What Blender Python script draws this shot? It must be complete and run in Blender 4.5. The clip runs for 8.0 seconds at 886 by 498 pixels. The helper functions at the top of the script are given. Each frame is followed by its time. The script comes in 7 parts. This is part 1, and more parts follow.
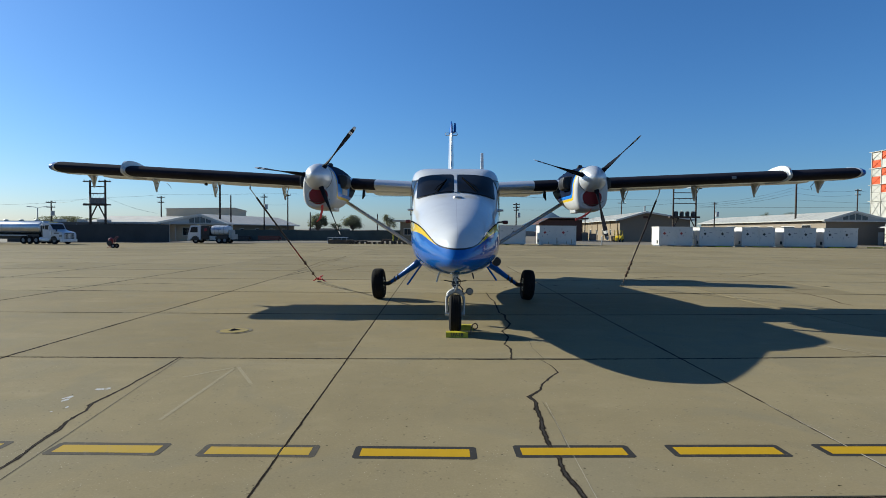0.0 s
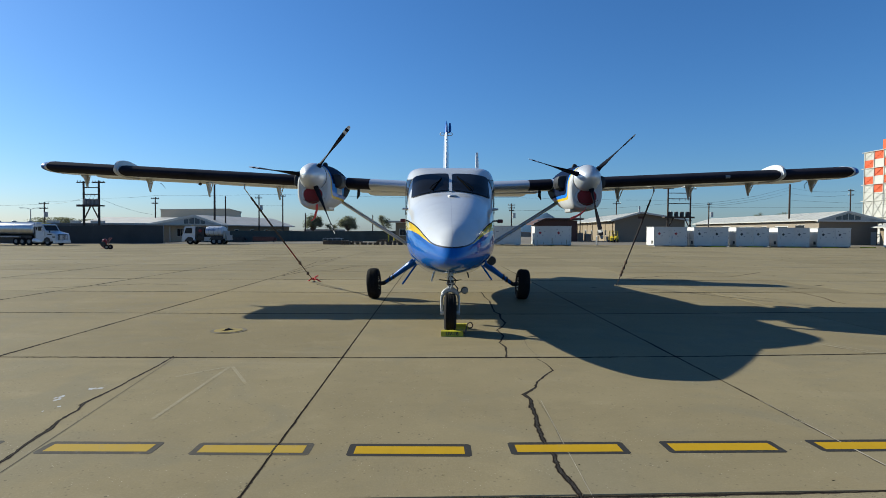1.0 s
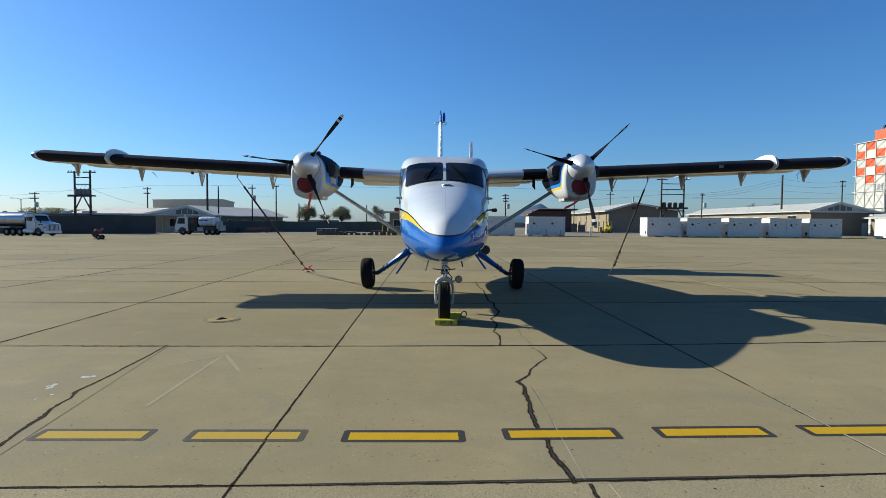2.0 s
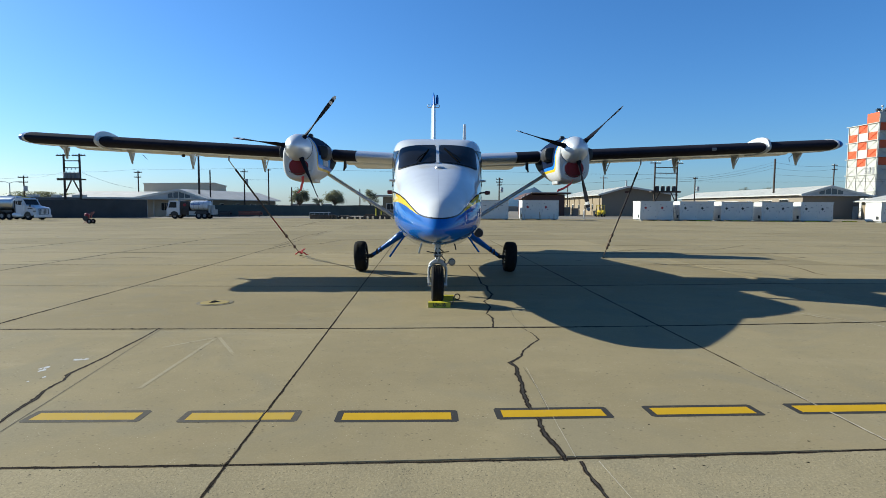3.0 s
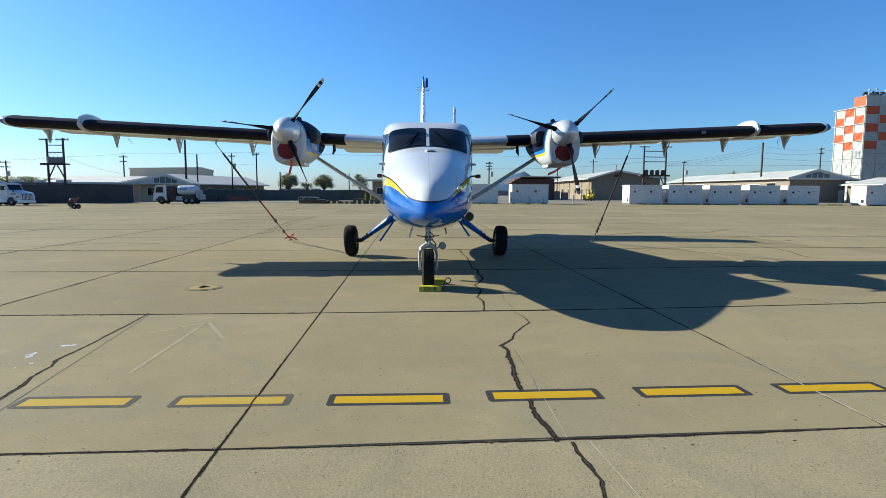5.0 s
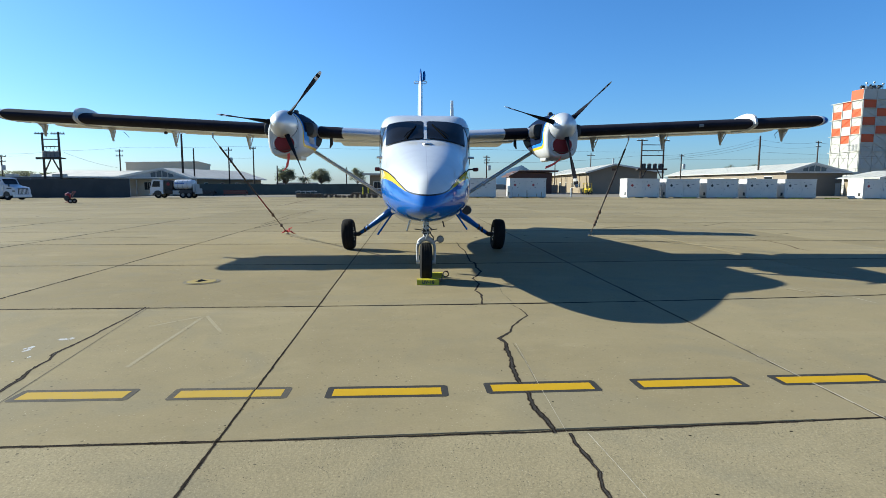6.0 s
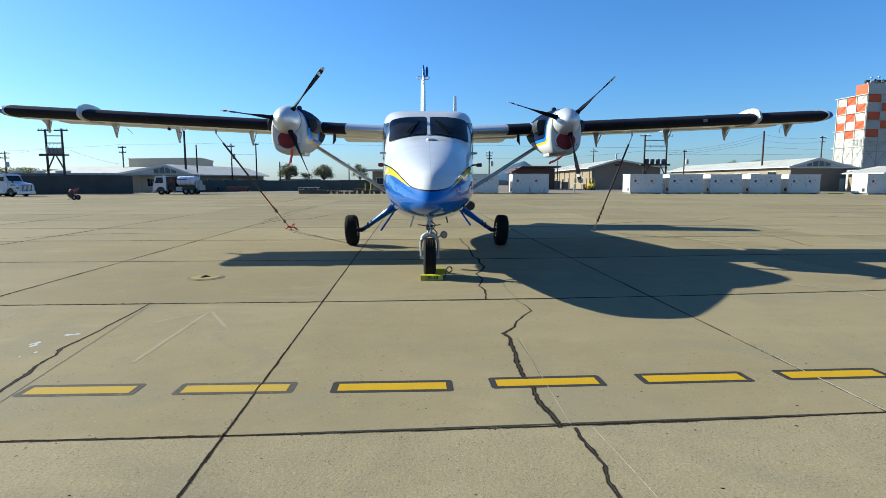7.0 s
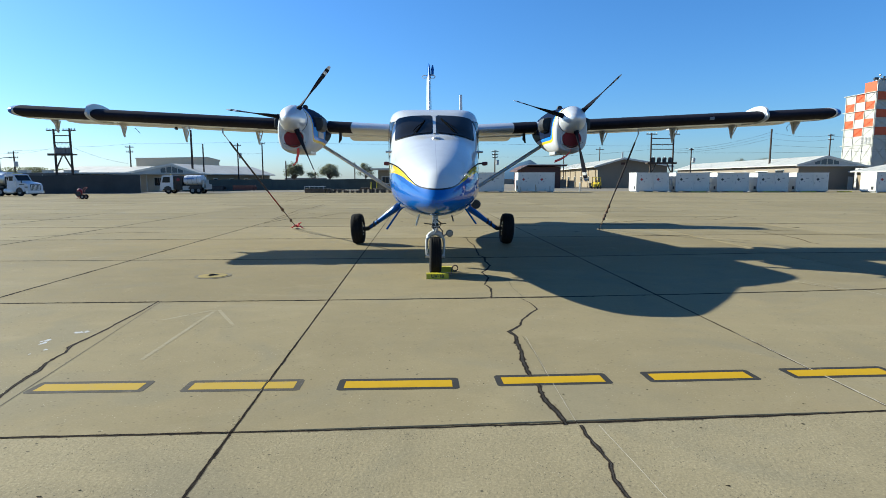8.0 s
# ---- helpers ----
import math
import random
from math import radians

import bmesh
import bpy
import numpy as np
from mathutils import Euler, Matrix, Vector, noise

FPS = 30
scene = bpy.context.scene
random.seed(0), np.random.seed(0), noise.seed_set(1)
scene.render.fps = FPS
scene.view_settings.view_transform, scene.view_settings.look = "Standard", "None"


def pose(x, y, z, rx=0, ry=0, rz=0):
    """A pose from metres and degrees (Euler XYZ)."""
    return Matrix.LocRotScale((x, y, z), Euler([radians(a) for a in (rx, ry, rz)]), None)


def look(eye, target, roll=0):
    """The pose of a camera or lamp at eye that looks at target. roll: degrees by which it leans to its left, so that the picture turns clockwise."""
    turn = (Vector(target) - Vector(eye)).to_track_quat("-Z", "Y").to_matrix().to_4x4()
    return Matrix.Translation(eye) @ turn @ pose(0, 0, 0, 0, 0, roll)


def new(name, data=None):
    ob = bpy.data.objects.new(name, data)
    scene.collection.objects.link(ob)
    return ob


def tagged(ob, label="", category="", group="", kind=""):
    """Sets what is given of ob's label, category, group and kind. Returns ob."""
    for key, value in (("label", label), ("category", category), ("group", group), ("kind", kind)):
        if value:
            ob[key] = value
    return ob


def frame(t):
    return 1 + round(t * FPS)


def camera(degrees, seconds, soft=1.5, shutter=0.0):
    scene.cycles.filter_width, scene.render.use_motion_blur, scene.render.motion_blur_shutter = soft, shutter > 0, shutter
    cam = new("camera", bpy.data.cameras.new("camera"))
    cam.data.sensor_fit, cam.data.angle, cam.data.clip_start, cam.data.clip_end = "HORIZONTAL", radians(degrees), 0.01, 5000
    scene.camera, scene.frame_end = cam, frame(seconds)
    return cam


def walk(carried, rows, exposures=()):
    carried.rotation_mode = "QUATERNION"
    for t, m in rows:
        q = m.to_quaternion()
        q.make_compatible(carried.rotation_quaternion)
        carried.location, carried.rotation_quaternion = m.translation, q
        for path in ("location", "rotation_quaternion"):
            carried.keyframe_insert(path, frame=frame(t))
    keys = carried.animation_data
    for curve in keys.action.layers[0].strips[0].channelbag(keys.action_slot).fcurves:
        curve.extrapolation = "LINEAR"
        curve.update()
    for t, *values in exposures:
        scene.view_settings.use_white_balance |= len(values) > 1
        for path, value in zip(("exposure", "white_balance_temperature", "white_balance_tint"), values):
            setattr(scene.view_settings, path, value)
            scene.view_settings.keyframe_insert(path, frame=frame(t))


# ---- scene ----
cam = camera(76.1, 8.0, soft=0.48)
PATH = [
    (0, (-0.122, -9.769, 1.776), (-0.142, -7.77, 1.71), 0.5),
    (0.5, (-0.117, -9.766, 1.762), (-0.129, -7.767, 1.697), 0.5),
    (1, (-0.112, -9.759, 1.743), (-0.116, -7.76, 1.68), 0.4),
    (1.5, (-0.114, -9.755, 1.726), (-0.108, -7.756, 1.655), 0.4),
    (3, (-0.103, -9.757, 1.691), (-0.063, -7.763, 1.539), 0.4),
    (3.5, (-0.106, -9.742, 1.685), (-0.055, -7.749, 1.519), 0.3),
    (4, (-0.108, -9.726, 1.68), (-0.047, -7.736, 1.497), 0.3),
    (4.5, (-0.112, -9.735, 1.68), (-0.043, -7.746, 1.484), 0.3),
    (6, (-0.117, -9.736, 1.666), (-0.033, -7.751, 1.439), 0.2),
    (6.5, (-0.127, -9.734, 1.663), (-0.042, -7.75, 1.425), 0.2),
    (7, (-0.135, -9.739, 1.659), (-0.06, -7.755, 1.418), 0.1),
    (7.5, (-0.138, -9.747, 1.66), (-0.073, -7.763, 1.416), 0.1),
    (8, (-0.137, -9.755, 1.655), (-0.082, -7.771, 1.41), -0.0),
]
walk(cam, [(t, look(eye, target, roll)) for t, eye, target, roll in PATH],
     [(0, 0.62, 6400, 5), (1.5, 0.69, 6350, 5), (2.8, 0.91, 6300, 4), (4.5, 1.06, 6250, 4), (6.0, 1.13, 6250, 3), (8.0, 1.15, 6250, 3)])

# ---- light ----
SUN = Vector((-1.80, 0.80, 1.0)).normalized()
world = bpy.data.worlds.new("sky")
scene.world = world
world.use_nodes = True
wn = world.node_tree.nodes
sky = wn.new("ShaderNodeTexSky")
sky.sky_type = "NISHITA"
sky.sun_disc = False
sky.sun_elevation = math.asin(SUN.z)
sky.sun_rotation = math.atan2(SUN.x, SUN.y)
sky.altitude = 800
sky.air_density = 1.25
sky.dust_density = 0.9
sky.ozone_density = 10.0
wn["Background"].inputs["Strength"].default_value = 0.0725
hue = wn.new("ShaderNodeHueSaturation")
hue.inputs["Saturation"].default_value = 1.04
tint = wn.new("ShaderNodeMix")
tint.data_type, tint.blend_type = "RGBA", "MULTIPLY"
tint.inputs[0].default_value = 1.0
tint.inputs[7].default_value = (1.01, 1.035, 1.10, 1)
world.node_tree.links.new(sky.outputs[0], hue.inputs["Color"])
world.node_tree.links.new(hue.outputs[0], tint.inputs[6])
world.node_tree.links.new(tint.outputs[2], wn["Background"].inputs["Color"])
lamp = new("sun", bpy.data.lights.new("sun", "SUN"))
lamp.data.energy = 5.0
lamp.data.angle = radians(0.53)
lamp.data.color = (0.975, 0.945, 0.85)
lamp.matrix_world = look(SUN * 60, (0, 0, 0))


# ---- materials ----
def mat(name, base, rough=0.6, metal=0.0, vary=0.12, scale=3.0, fine=40.0, bump=0.0, spec=0.5, coat=0.0, tint=None, per_object=0.0, island=0.0):
    """Procedural surface: base colour varied at two scales, roughness breakup, fine relief."""
    m = bpy.data.materials.new(name)
    m.use_nodes = True
    nt = m.node_tree
    n, l = nt.nodes, nt.links
    p = n["Principled BSDF"]
    p.inputs["Metallic"].default_value = metal
    p.inputs["Specular IOR Level"].default_value = spec
    p.inputs["Coat Weight"].default_value = coat
    p.inputs["Coat Roughness"].default_value = 0.05
    tc = n.new("ShaderNodeTexCoord")
    big = n.new("ShaderNodeTexNoise")
    big.inputs["Scale"].default_value = scale
    big.inputs["Detail"].default_value = 5
    small = n.new("ShaderNodeTexNoise")
    small.inputs["Scale"].default_value = fine
    small.inputs["Detail"].default_value = 3
    for t in (big, small):
        l.new(tc.outputs["Object"], t.inputs["Vector"])
    add = n.new("ShaderNodeMath")
    add.operation = "MULTIPLY_ADD"
    l.new(small.outputs["Fac"], add.inputs[0])
    add.inputs[1].default_value = 0.5
    l.new(big.outputs["Fac"], add.inputs[2])
    fac = add.outputs[0]
    if per_object or island:
        src = n.new("ShaderNodeObjectInfo" if per_object else "ShaderNodeNewGeometry")
        ad2 = n.new("ShaderNodeMath")
        ad2.operation = "MULTIPLY_ADD"
        l.new(src.outputs["Random" if per_object else "Random Per Island"], ad2.inputs[0])
        ad2.inputs[1].default_value = per_object or island
        l.new(fac, ad2.inputs[2])
        fac = ad2.outputs[0]
    ramp = n.new("ShaderNodeMapRange")
    ramp.inputs["From Min"].default_value = 0.45
    ramp.inputs["From Max"].default_value = 1.05 + (per_object or island)
    l.new(fac, ramp.inputs["Value"])
    mix = n.new("ShaderNodeMix")
    mix.data_type = "RGBA"
    lo = [c * (1 - vary) for c in base]
    hi = [min(1, c * (1 + vary)) for c in (tint or base)]
    mix.inputs[6].default_value = (*lo, 1)
    mix.inputs[7].default_value = (*hi, 1)
    l.new(ramp.outputs[0], mix.inputs[0])
    l.new(mix.outputs[2], p.inputs["Base Color"])
    rr = n.new("ShaderNodeMapRange")
    rr.inputs["To Min"].default_value = max(0.02, rough * 0.85)
    rr.inputs["To Max"].default_value = min(1, rough * 1.15)
    l.new(big.outputs["Fac"], rr.inputs["Value"])
    l.new(rr.outputs[0], p.inputs["Roughness"])
    if bump:
        b = n.new("ShaderNodeBump")
        b.inputs["Strength"].default_value = bump
        b.inputs["Distance"].default_value = 0.02
        l.new(small.outputs["Fac"], b.inputs["Height"])
        l.new(b.outputs[0], p.inputs["Normal"])
    return m


def math_node(nt, op, a, b=None, c=None, clamp=False):
    nd = nt.nodes.new("ShaderNodeMath")
    nd.operation = op
    nd.use_clamp = clamp
    for i, v in enumerate((a, b, c)):
        if v is None:
            continue
        if isinstance(v, (int, float)):
            nd.inputs[i].default_value = v
        else:
            nt.links.new(v, nd.inputs[i])
    return nd.outputs[0]


def mix_colour(nt, fac, a, b):
    nd = nt.nodes.new("ShaderNodeMix")
    nd.data_type = "RGBA"
    for i, v in ((0, fac), (6, a), (7, b)):
        if isinstance(v, (int, float)):
            nd.inputs[i].default_value = v
        elif isinstance(v, tuple):
            nd.inputs[i].default_value = (*v, 1)
        else:
            nt.links.new(v, nd.inputs[i])
    return nd.outputs[2]


def noise_fac(nt, scale, detail=4, rough=0.55, coords=None, distortion=0.0):
    nd = nt.nodes.new("ShaderNodeTexNoise")
    nd.inputs["Scale"].default_value = scale
    nd.inputs["Detail"].default_value = detail
    nd.inputs["Roughness"].default_value = rough
    nd.inputs["Distortion"].default_value = distortion
    if coords is not None:
        nt.links.new(coords, nd.inputs["Vector"])
    return nd.outputs["Fac"]


def span(nt, v, lo, hi, a=0.0, b=1.0):
    nd = nt.nodes.new("ShaderNodeMapRange")
    for key, val in (("From Min", lo), ("From Max", hi), ("To Min", a), ("To Max", b)):
        nd.inputs[key].default_value = val
    nt.links.new(v, nd.inputs["Value"])
    return nd.outputs[0]


def concrete_material(name, slab, coarse=False):
    """Aged apron concrete: broad tone drift, per-slab tone, tyre and oil stains, pits and grit."""
    m = bpy.data.materials.new(name)
    m.use_nodes = True
    nt = m.node_tree
    p = nt.nodes["Principled BSDF"]
    co = nt.nodes.new("ShaderNodeNewGeometry").outputs["Position"]
    stretch = nt.nodes.new("ShaderNodeMapping")
    stretch.inputs["Scale"].default_value = (0.35, 1.6, 1)
    nt.links.new(co, stretch.inputs["Vector"])
    broad = noise_fac(nt, 0.35, 5, 0.6, co)
    mid = noise_fac(nt, 2.2, 6, 0.62, co, 0.4)
    grit = noise_fac(nt, 55, 3, 0.7, co)
    streak = noise_fac(nt, 0.5, 6, 0.65, stretch.outputs[0], 0.6)
    if slab:
        rnd = nt.nodes.new("ShaderNodeObjectInfo").outputs["Random"]
    else:
        rnd = nt.nodes.new("ShaderNodeNewGeometry").outputs["Random Per Island"]
    tone = math_node(nt, "MULTIPLY_ADD", rnd, 0.5, math_node(nt, "MULTIPLY_ADD", mid, 0.7, broad))
    base = mix_colour(nt, span(nt, tone, 0.65, 1.5), *(((0.250, 0.203, 0.118), (0.324, 0.267, 0.158)) if coarse else ((0.196, 0.156, 0.0865), (0.267, 0.2155, 0.1225))))
    patch = noise_fac(nt, 0.9, 7, 0.72, co, 0.8)
    base = mix_colour(nt, span(nt, patch, 0.54, 0.74, 0.0, 0.3), base, (0.165, 0.138, 0.085))
    base = mix_colour(nt, span(nt, patch, 0.44, 0.28, 0.0, 0.28), base, (0.345, 0.29, 0.178))
    base = mix_colour(nt, span(nt, streak, 0.56, 0.76, 0, 0.34), base, (0.128, 0.104, 0.068))
    base = mix_colour(nt, span(nt, streak, 0.44, 0.28, 0, 0.28), base, (0.34, 0.285, 0.178))
    wash = noise_fac(nt, 0.55, 4, 0.5, co, 1.6)
    base = mix_colour(nt, span(nt, wash, 0.52, 0.66, 0.0, 0.38), base, (0.188, 0.165, 0.112))
    bite = 0.75 if coarse else 0.3
    base = mix_colour(nt, span(nt, grit, 0.3, 0.62, 0.5 * bite, 0.0), base, (0.09, 0.077, 0.055))
    base = mix_colour(nt, span(nt, grit, 0.6, 0.8, 0.0, 0.5 * bite), base, (0.43, 0.37, 0.25))
    fleck = noise_fac(nt, 14, 6, 0.75, co, 0.3)
    base = mix_colour(nt, span(nt, fleck, 0.54, 0.74, 0.0, 0.15), base, (0.34, 0.28, 0.18))
    base = mix_colour(nt, span(nt, fleck, 0.44, 0.28, 0.0, 0.4 * bite), base, (0.12, 0.099, 0.07))
    pores = nt.nodes.new("ShaderNodeTexVoronoi")
    pores.inputs["Scale"].default_value = 44 if coarse else 19
    nt.links.new(co, pores.inputs["Vector"])
    pit = math_node(nt, "MULTIPLY", span(nt, pores.outputs["Distance"], 0.22, 0.14), span(nt, noise_fac(nt, 5, 3, 0.6, co), 0.44 if coarse else 0.48, 0.56))
    base = mix_colour(nt, math_node(nt, "MULTIPLY", pit, 0.75 if coarse else 0.4, clamp=True), base, (0.07, 0.058, 0.043))
    grain = nt.nodes.new("ShaderNodeTexVoronoi")
    grain.inputs["Scale"].default_value = 58 if coarse else 31
    nt.links.new(co, grain.inputs["Vector"])
    chip = math_node(nt, "MULTIPLY", span(nt, grain.outputs["Distance"], 0.17, 0.10), span(nt, noise_fac(nt, 3.3, 3, 0.6, co), 0.50, 0.60))
    base = mix_colour(nt, math_node(nt, "MULTIPLY", chip, 0.55, clamp=True), base, (0.46, 0.40, 0.29))
    rust = noise_fac(nt, 1.1, 3, 0.5, co)
    base = mix_colour(nt, span(nt, rust, 0.62, 0.8, 0, 0.25), base, (0.235, 0.175, 0.11))
    vor = nt.nodes.new("ShaderNodeTexVoronoi")
    vor.inputs["Scale"].default_value = 6.5
    nt.links.new(co, vor.inputs["Vector"])
    speck = math_node(nt, "MULTIPLY", span(nt, vor.outputs["Distance"], 0.075, 0.05), span(nt, mid, 0.47, 0.53))
    base = mix_colour(nt, math_node(nt, "MULTIPLY", speck, 0.75, clamp=True), base, (0.05, 0.042, 0.033))
    nt.links.new(base, p.inputs["Base Color"])
    nt.links.new(span(nt, mid, 0.2, 0.8, 0.62, 0.85), p.inputs["Roughness"])
    p.inputs["Specular IOR Level"].default_value = 0.03
    b = nt.nodes.new("ShaderNodeBump")
    b.inputs["Strength"].default_value = 0.34 if coarse else 0.15
    b.inputs["Distance"].default_value = 0.01
    pebble = noise_fac(nt, 30, 4, 0.62, co, 0.6)
    height = math_node(nt, "MULTIPLY_ADD", span(nt, pebble, 0.40, 0.60), 0.28, math_node(nt, "MULTIPLY_ADD", grit, 0.5, mid))
    nt.links.new(math_node(nt, "MULTIPLY_ADD", pit, -0.7, height), b.inputs["Height"])
    nt.links.new(b.outputs[0], p.inputs["Normal"])
    return m


def worn_paint(name, colour, under, hold):
    """Ground paint worn away in patches down to the concrete colour."""
    m = bpy.data.materials.new(name)
    m.use_nodes = True
    nt = m.node_tree
    p = nt.nodes["Principled BSDF"]
    co = nt.nodes.new("ShaderNodeNewGeometry").outputs["Position"]
    a = noise_fac(nt, 9, 6, 0.7, co)
    b = noise_fac(nt, 70, 3, 0.7, co)
    wear = span(nt, math_node(nt, "MULTIPLY_ADD", b, 0.6, a), hold, hold + 0.22)
    tone = mix_colour(nt, a, tuple(c * 0.85 for c in colour), tuple(min(1, c * 1.1) for c in colour))
    nt.links.new(mix_colour(nt, wear, tone, under), p.inputs["Base Color"])
    p.inputs["Roughness"].default_value = 0.8
    p.inputs["Specular IOR Level"].default_value = 0.08
    return m


WHITE, YELLOW, BLUE, NAVY = (0.51, 0.51, 0.505), (0.62, 0.41, 0.018), (0.003, 0.088, 0.34), (0.008, 0.014, 0.035)


def gloss_paint(name, coat=0.9):
    m = bpy.data.materials.new(name)
    m.use_nodes = True
    nt = m.node_tree
    p = nt.nodes["Principled BSDF"]
    p.inputs["Coat Weight"].default_value = coat
    p.inputs["Coat Roughness"].default_value = 0.015
    co = nt.nodes.new("ShaderNodeTexCoord").outputs["Object"]
    sep = nt.nodes.new("ShaderNodeSeparateXYZ")
    nt.links.new(co, sep.inputs[0])
    dirt = noise_fac(nt, 1.7, 6, 0.65, co)
    nt.links.new(span(nt, dirt, 0.3, 0.8, 0.45, 0.6), p.inputs["Roughness"])
    p.inputs["Specular IOR Level"].default_value = 0.03
    return m, nt, p, co, sep.outputs, dirt


def fuselage_paint():
    """White upper, thin black line, yellow flash that fades out towards the nose, blue belly."""
    m, nt, p, co, xyz, dirt = gloss_paint("fuselage_livery_paint")
    ax = math_node(nt, "ABSOLUTE", xyz[0])
    curve = nt.nodes.new("ShaderNodeFloatCurve")
    c = curve.mapping.curves[0]
    pts = ((0.0, 0.06), (0.17, 0.09), (0.27, 0.15), (0.39, 0.34), (0.54, 0.62), (0.68, 0.80), (0.86, 0.92), (1.0, 0.94))
    c.points[0].location, c.points[1].location = pts[0], pts[-1]
    for q in pts[1:-1]:
        c.points.new(*q)
    curve.mapping.update()
    nt.links.new(ax, curve.inputs["Value"])
    edge = math_node(nt, "MULTIPLY_ADD", curve.outputs[0], 0.5, 1.49)
    d = math_node(nt, "SUBTRACT", xyz[2], edge)
    wide = span(nt, ax, 0.27, 0.84, -0.003, 0.18)
    in_white = span(nt, d, -0.001, 0.001)
    in_line = span(nt, math_node(nt, "ABSOLUTE", math_node(nt, "ADD", d, 0.004)), 0.012, 0.010)
    below = math_node(nt, "ADD", math_node(nt, "ADD", d, 0.012), wide)
    in_yellow = span(nt, below, -0.001, 0.001)
    belly = span(nt, xyz[2], 0.93, 0.90)
    blue = mix_colour(nt, dirt, tuple(v * 0.85 for v in BLUE), tuple(v * 1.15 for v in BLUE))
    base = mix_colour(nt, belly, blue, (0.45, 0.46, 0.47))
    base = mix_colour(nt, in_yellow, base, YELLOW)
    white = mix_colour(nt, span(nt, dirt, 0.45, 0.8), WHITE, tuple(v * 0.9 for v in WHITE))
    base = mix_colour(nt, in_white, base, white)
    base = mix_colour(nt, in_line, base, (0.012, 0.012, 0.015))
    seam = math_node(nt, "ABSOLUTE", math_node(nt, "SUBTRACT", xyz[0], 0.0))
    on_top = math_node(nt, "MULTIPLY", span(nt, seam, 0.006, 0.004), span(nt, xyz[1], 0.68, 0.66))
    on_top = math_node(nt, "MULTIPLY", on_top, span(nt, xyz[2], 1.6, 1.62))
    base = mix_colour(nt, math_node(nt, "MULTIPLY", on_top, 0.35), base, (0.25, 0.25, 0.27))
    nt.links.new(base, p.inputs["Base Color"])
    return m


def nacelle_paint():
    """White cowl; behind a yellow and blue sweep the upper rear part is near-black."""
    m, nt, p, co, xyz, dirt = gloss_paint("nacelle_livery_paint", 0.3)
    a = math_node(nt, "SUBTRACT", xyz[1], 0.13)
    b = math_node(nt, "SUBTRACT", xyz[2], -0.45)
    d = nt.nodes.new("ShaderNodeMath")
    d.operation = "SMOOTH_MIN"
    nt.links.new(a, d.inputs[0])
    nt.links.new(b, d.inputs[1])
    d.inputs[2].default_value = 0.25
    d = d.outputs[0]
    base = mix_colour(nt, span(nt, dirt, 0.45, 0.8), WHITE, tuple(v * 0.88 for v in WHITE))
    base = mix_colour(nt, span(nt, d, -0.001, 0.001), base, YELLOW)
    base = mix_colour(nt, span(nt, d, 0.054, 0.056), base, (0.015, 0.16, 0.55))
    base = mix_colour(nt, span(nt, d, 0.124, 0.126), base, NAVY)
    panel = math_node(nt, "MULTIPLY", span(nt, xyz[2], -0.12, -0.13), span(nt, xyz[0], 0.20, 0.21))
    panel = math_node(nt, "MULTIPLY", panel, math_node(nt, "MULTIPLY", span(nt, d, 0.124, 0.126), span(nt, xyz[1], 1.5, 1.49)))
    base = mix_colour(nt, panel, base, (0.06, 0.26, 0.60))
    nt.links.new(span(nt, d, 0.124, 0.126, 0.03, 0.0), p.inputs["Specular IOR Level"])
    nt.links.new(span(nt, d, 0.124, 0.126, 0.3, 0.06), p.inputs["Coat Weight"])  # specular and coat cut on the dark part to mute its reflections
    nt.links.new(base, p.inputs["Base Color"])
    return m


def glass_material(name, tint, spec=0.5):
    m = bpy.data.materials.new(name)
    m.use_nodes = True
    p = m.node_tree.nodes["Principled BSDF"]
    p.inputs["Base Color"].default_value = (*tint, 1)
    p.inputs["Roughness"].default_value = 0.03
    p.inputs["IOR"].default_value = 1.5
    p.inputs["Specular IOR Level"].default_value = spec
    nt = m.node_tree
    co = nt.nodes.new("ShaderNodeTexCoord").outputs["Object"]
    nt.links.new(span(nt, noise_fac(nt, 6, 5, 0.6, co), 0.3, 0.8, 0.02, 0.09), p.inputs["Roughness"])
    return m


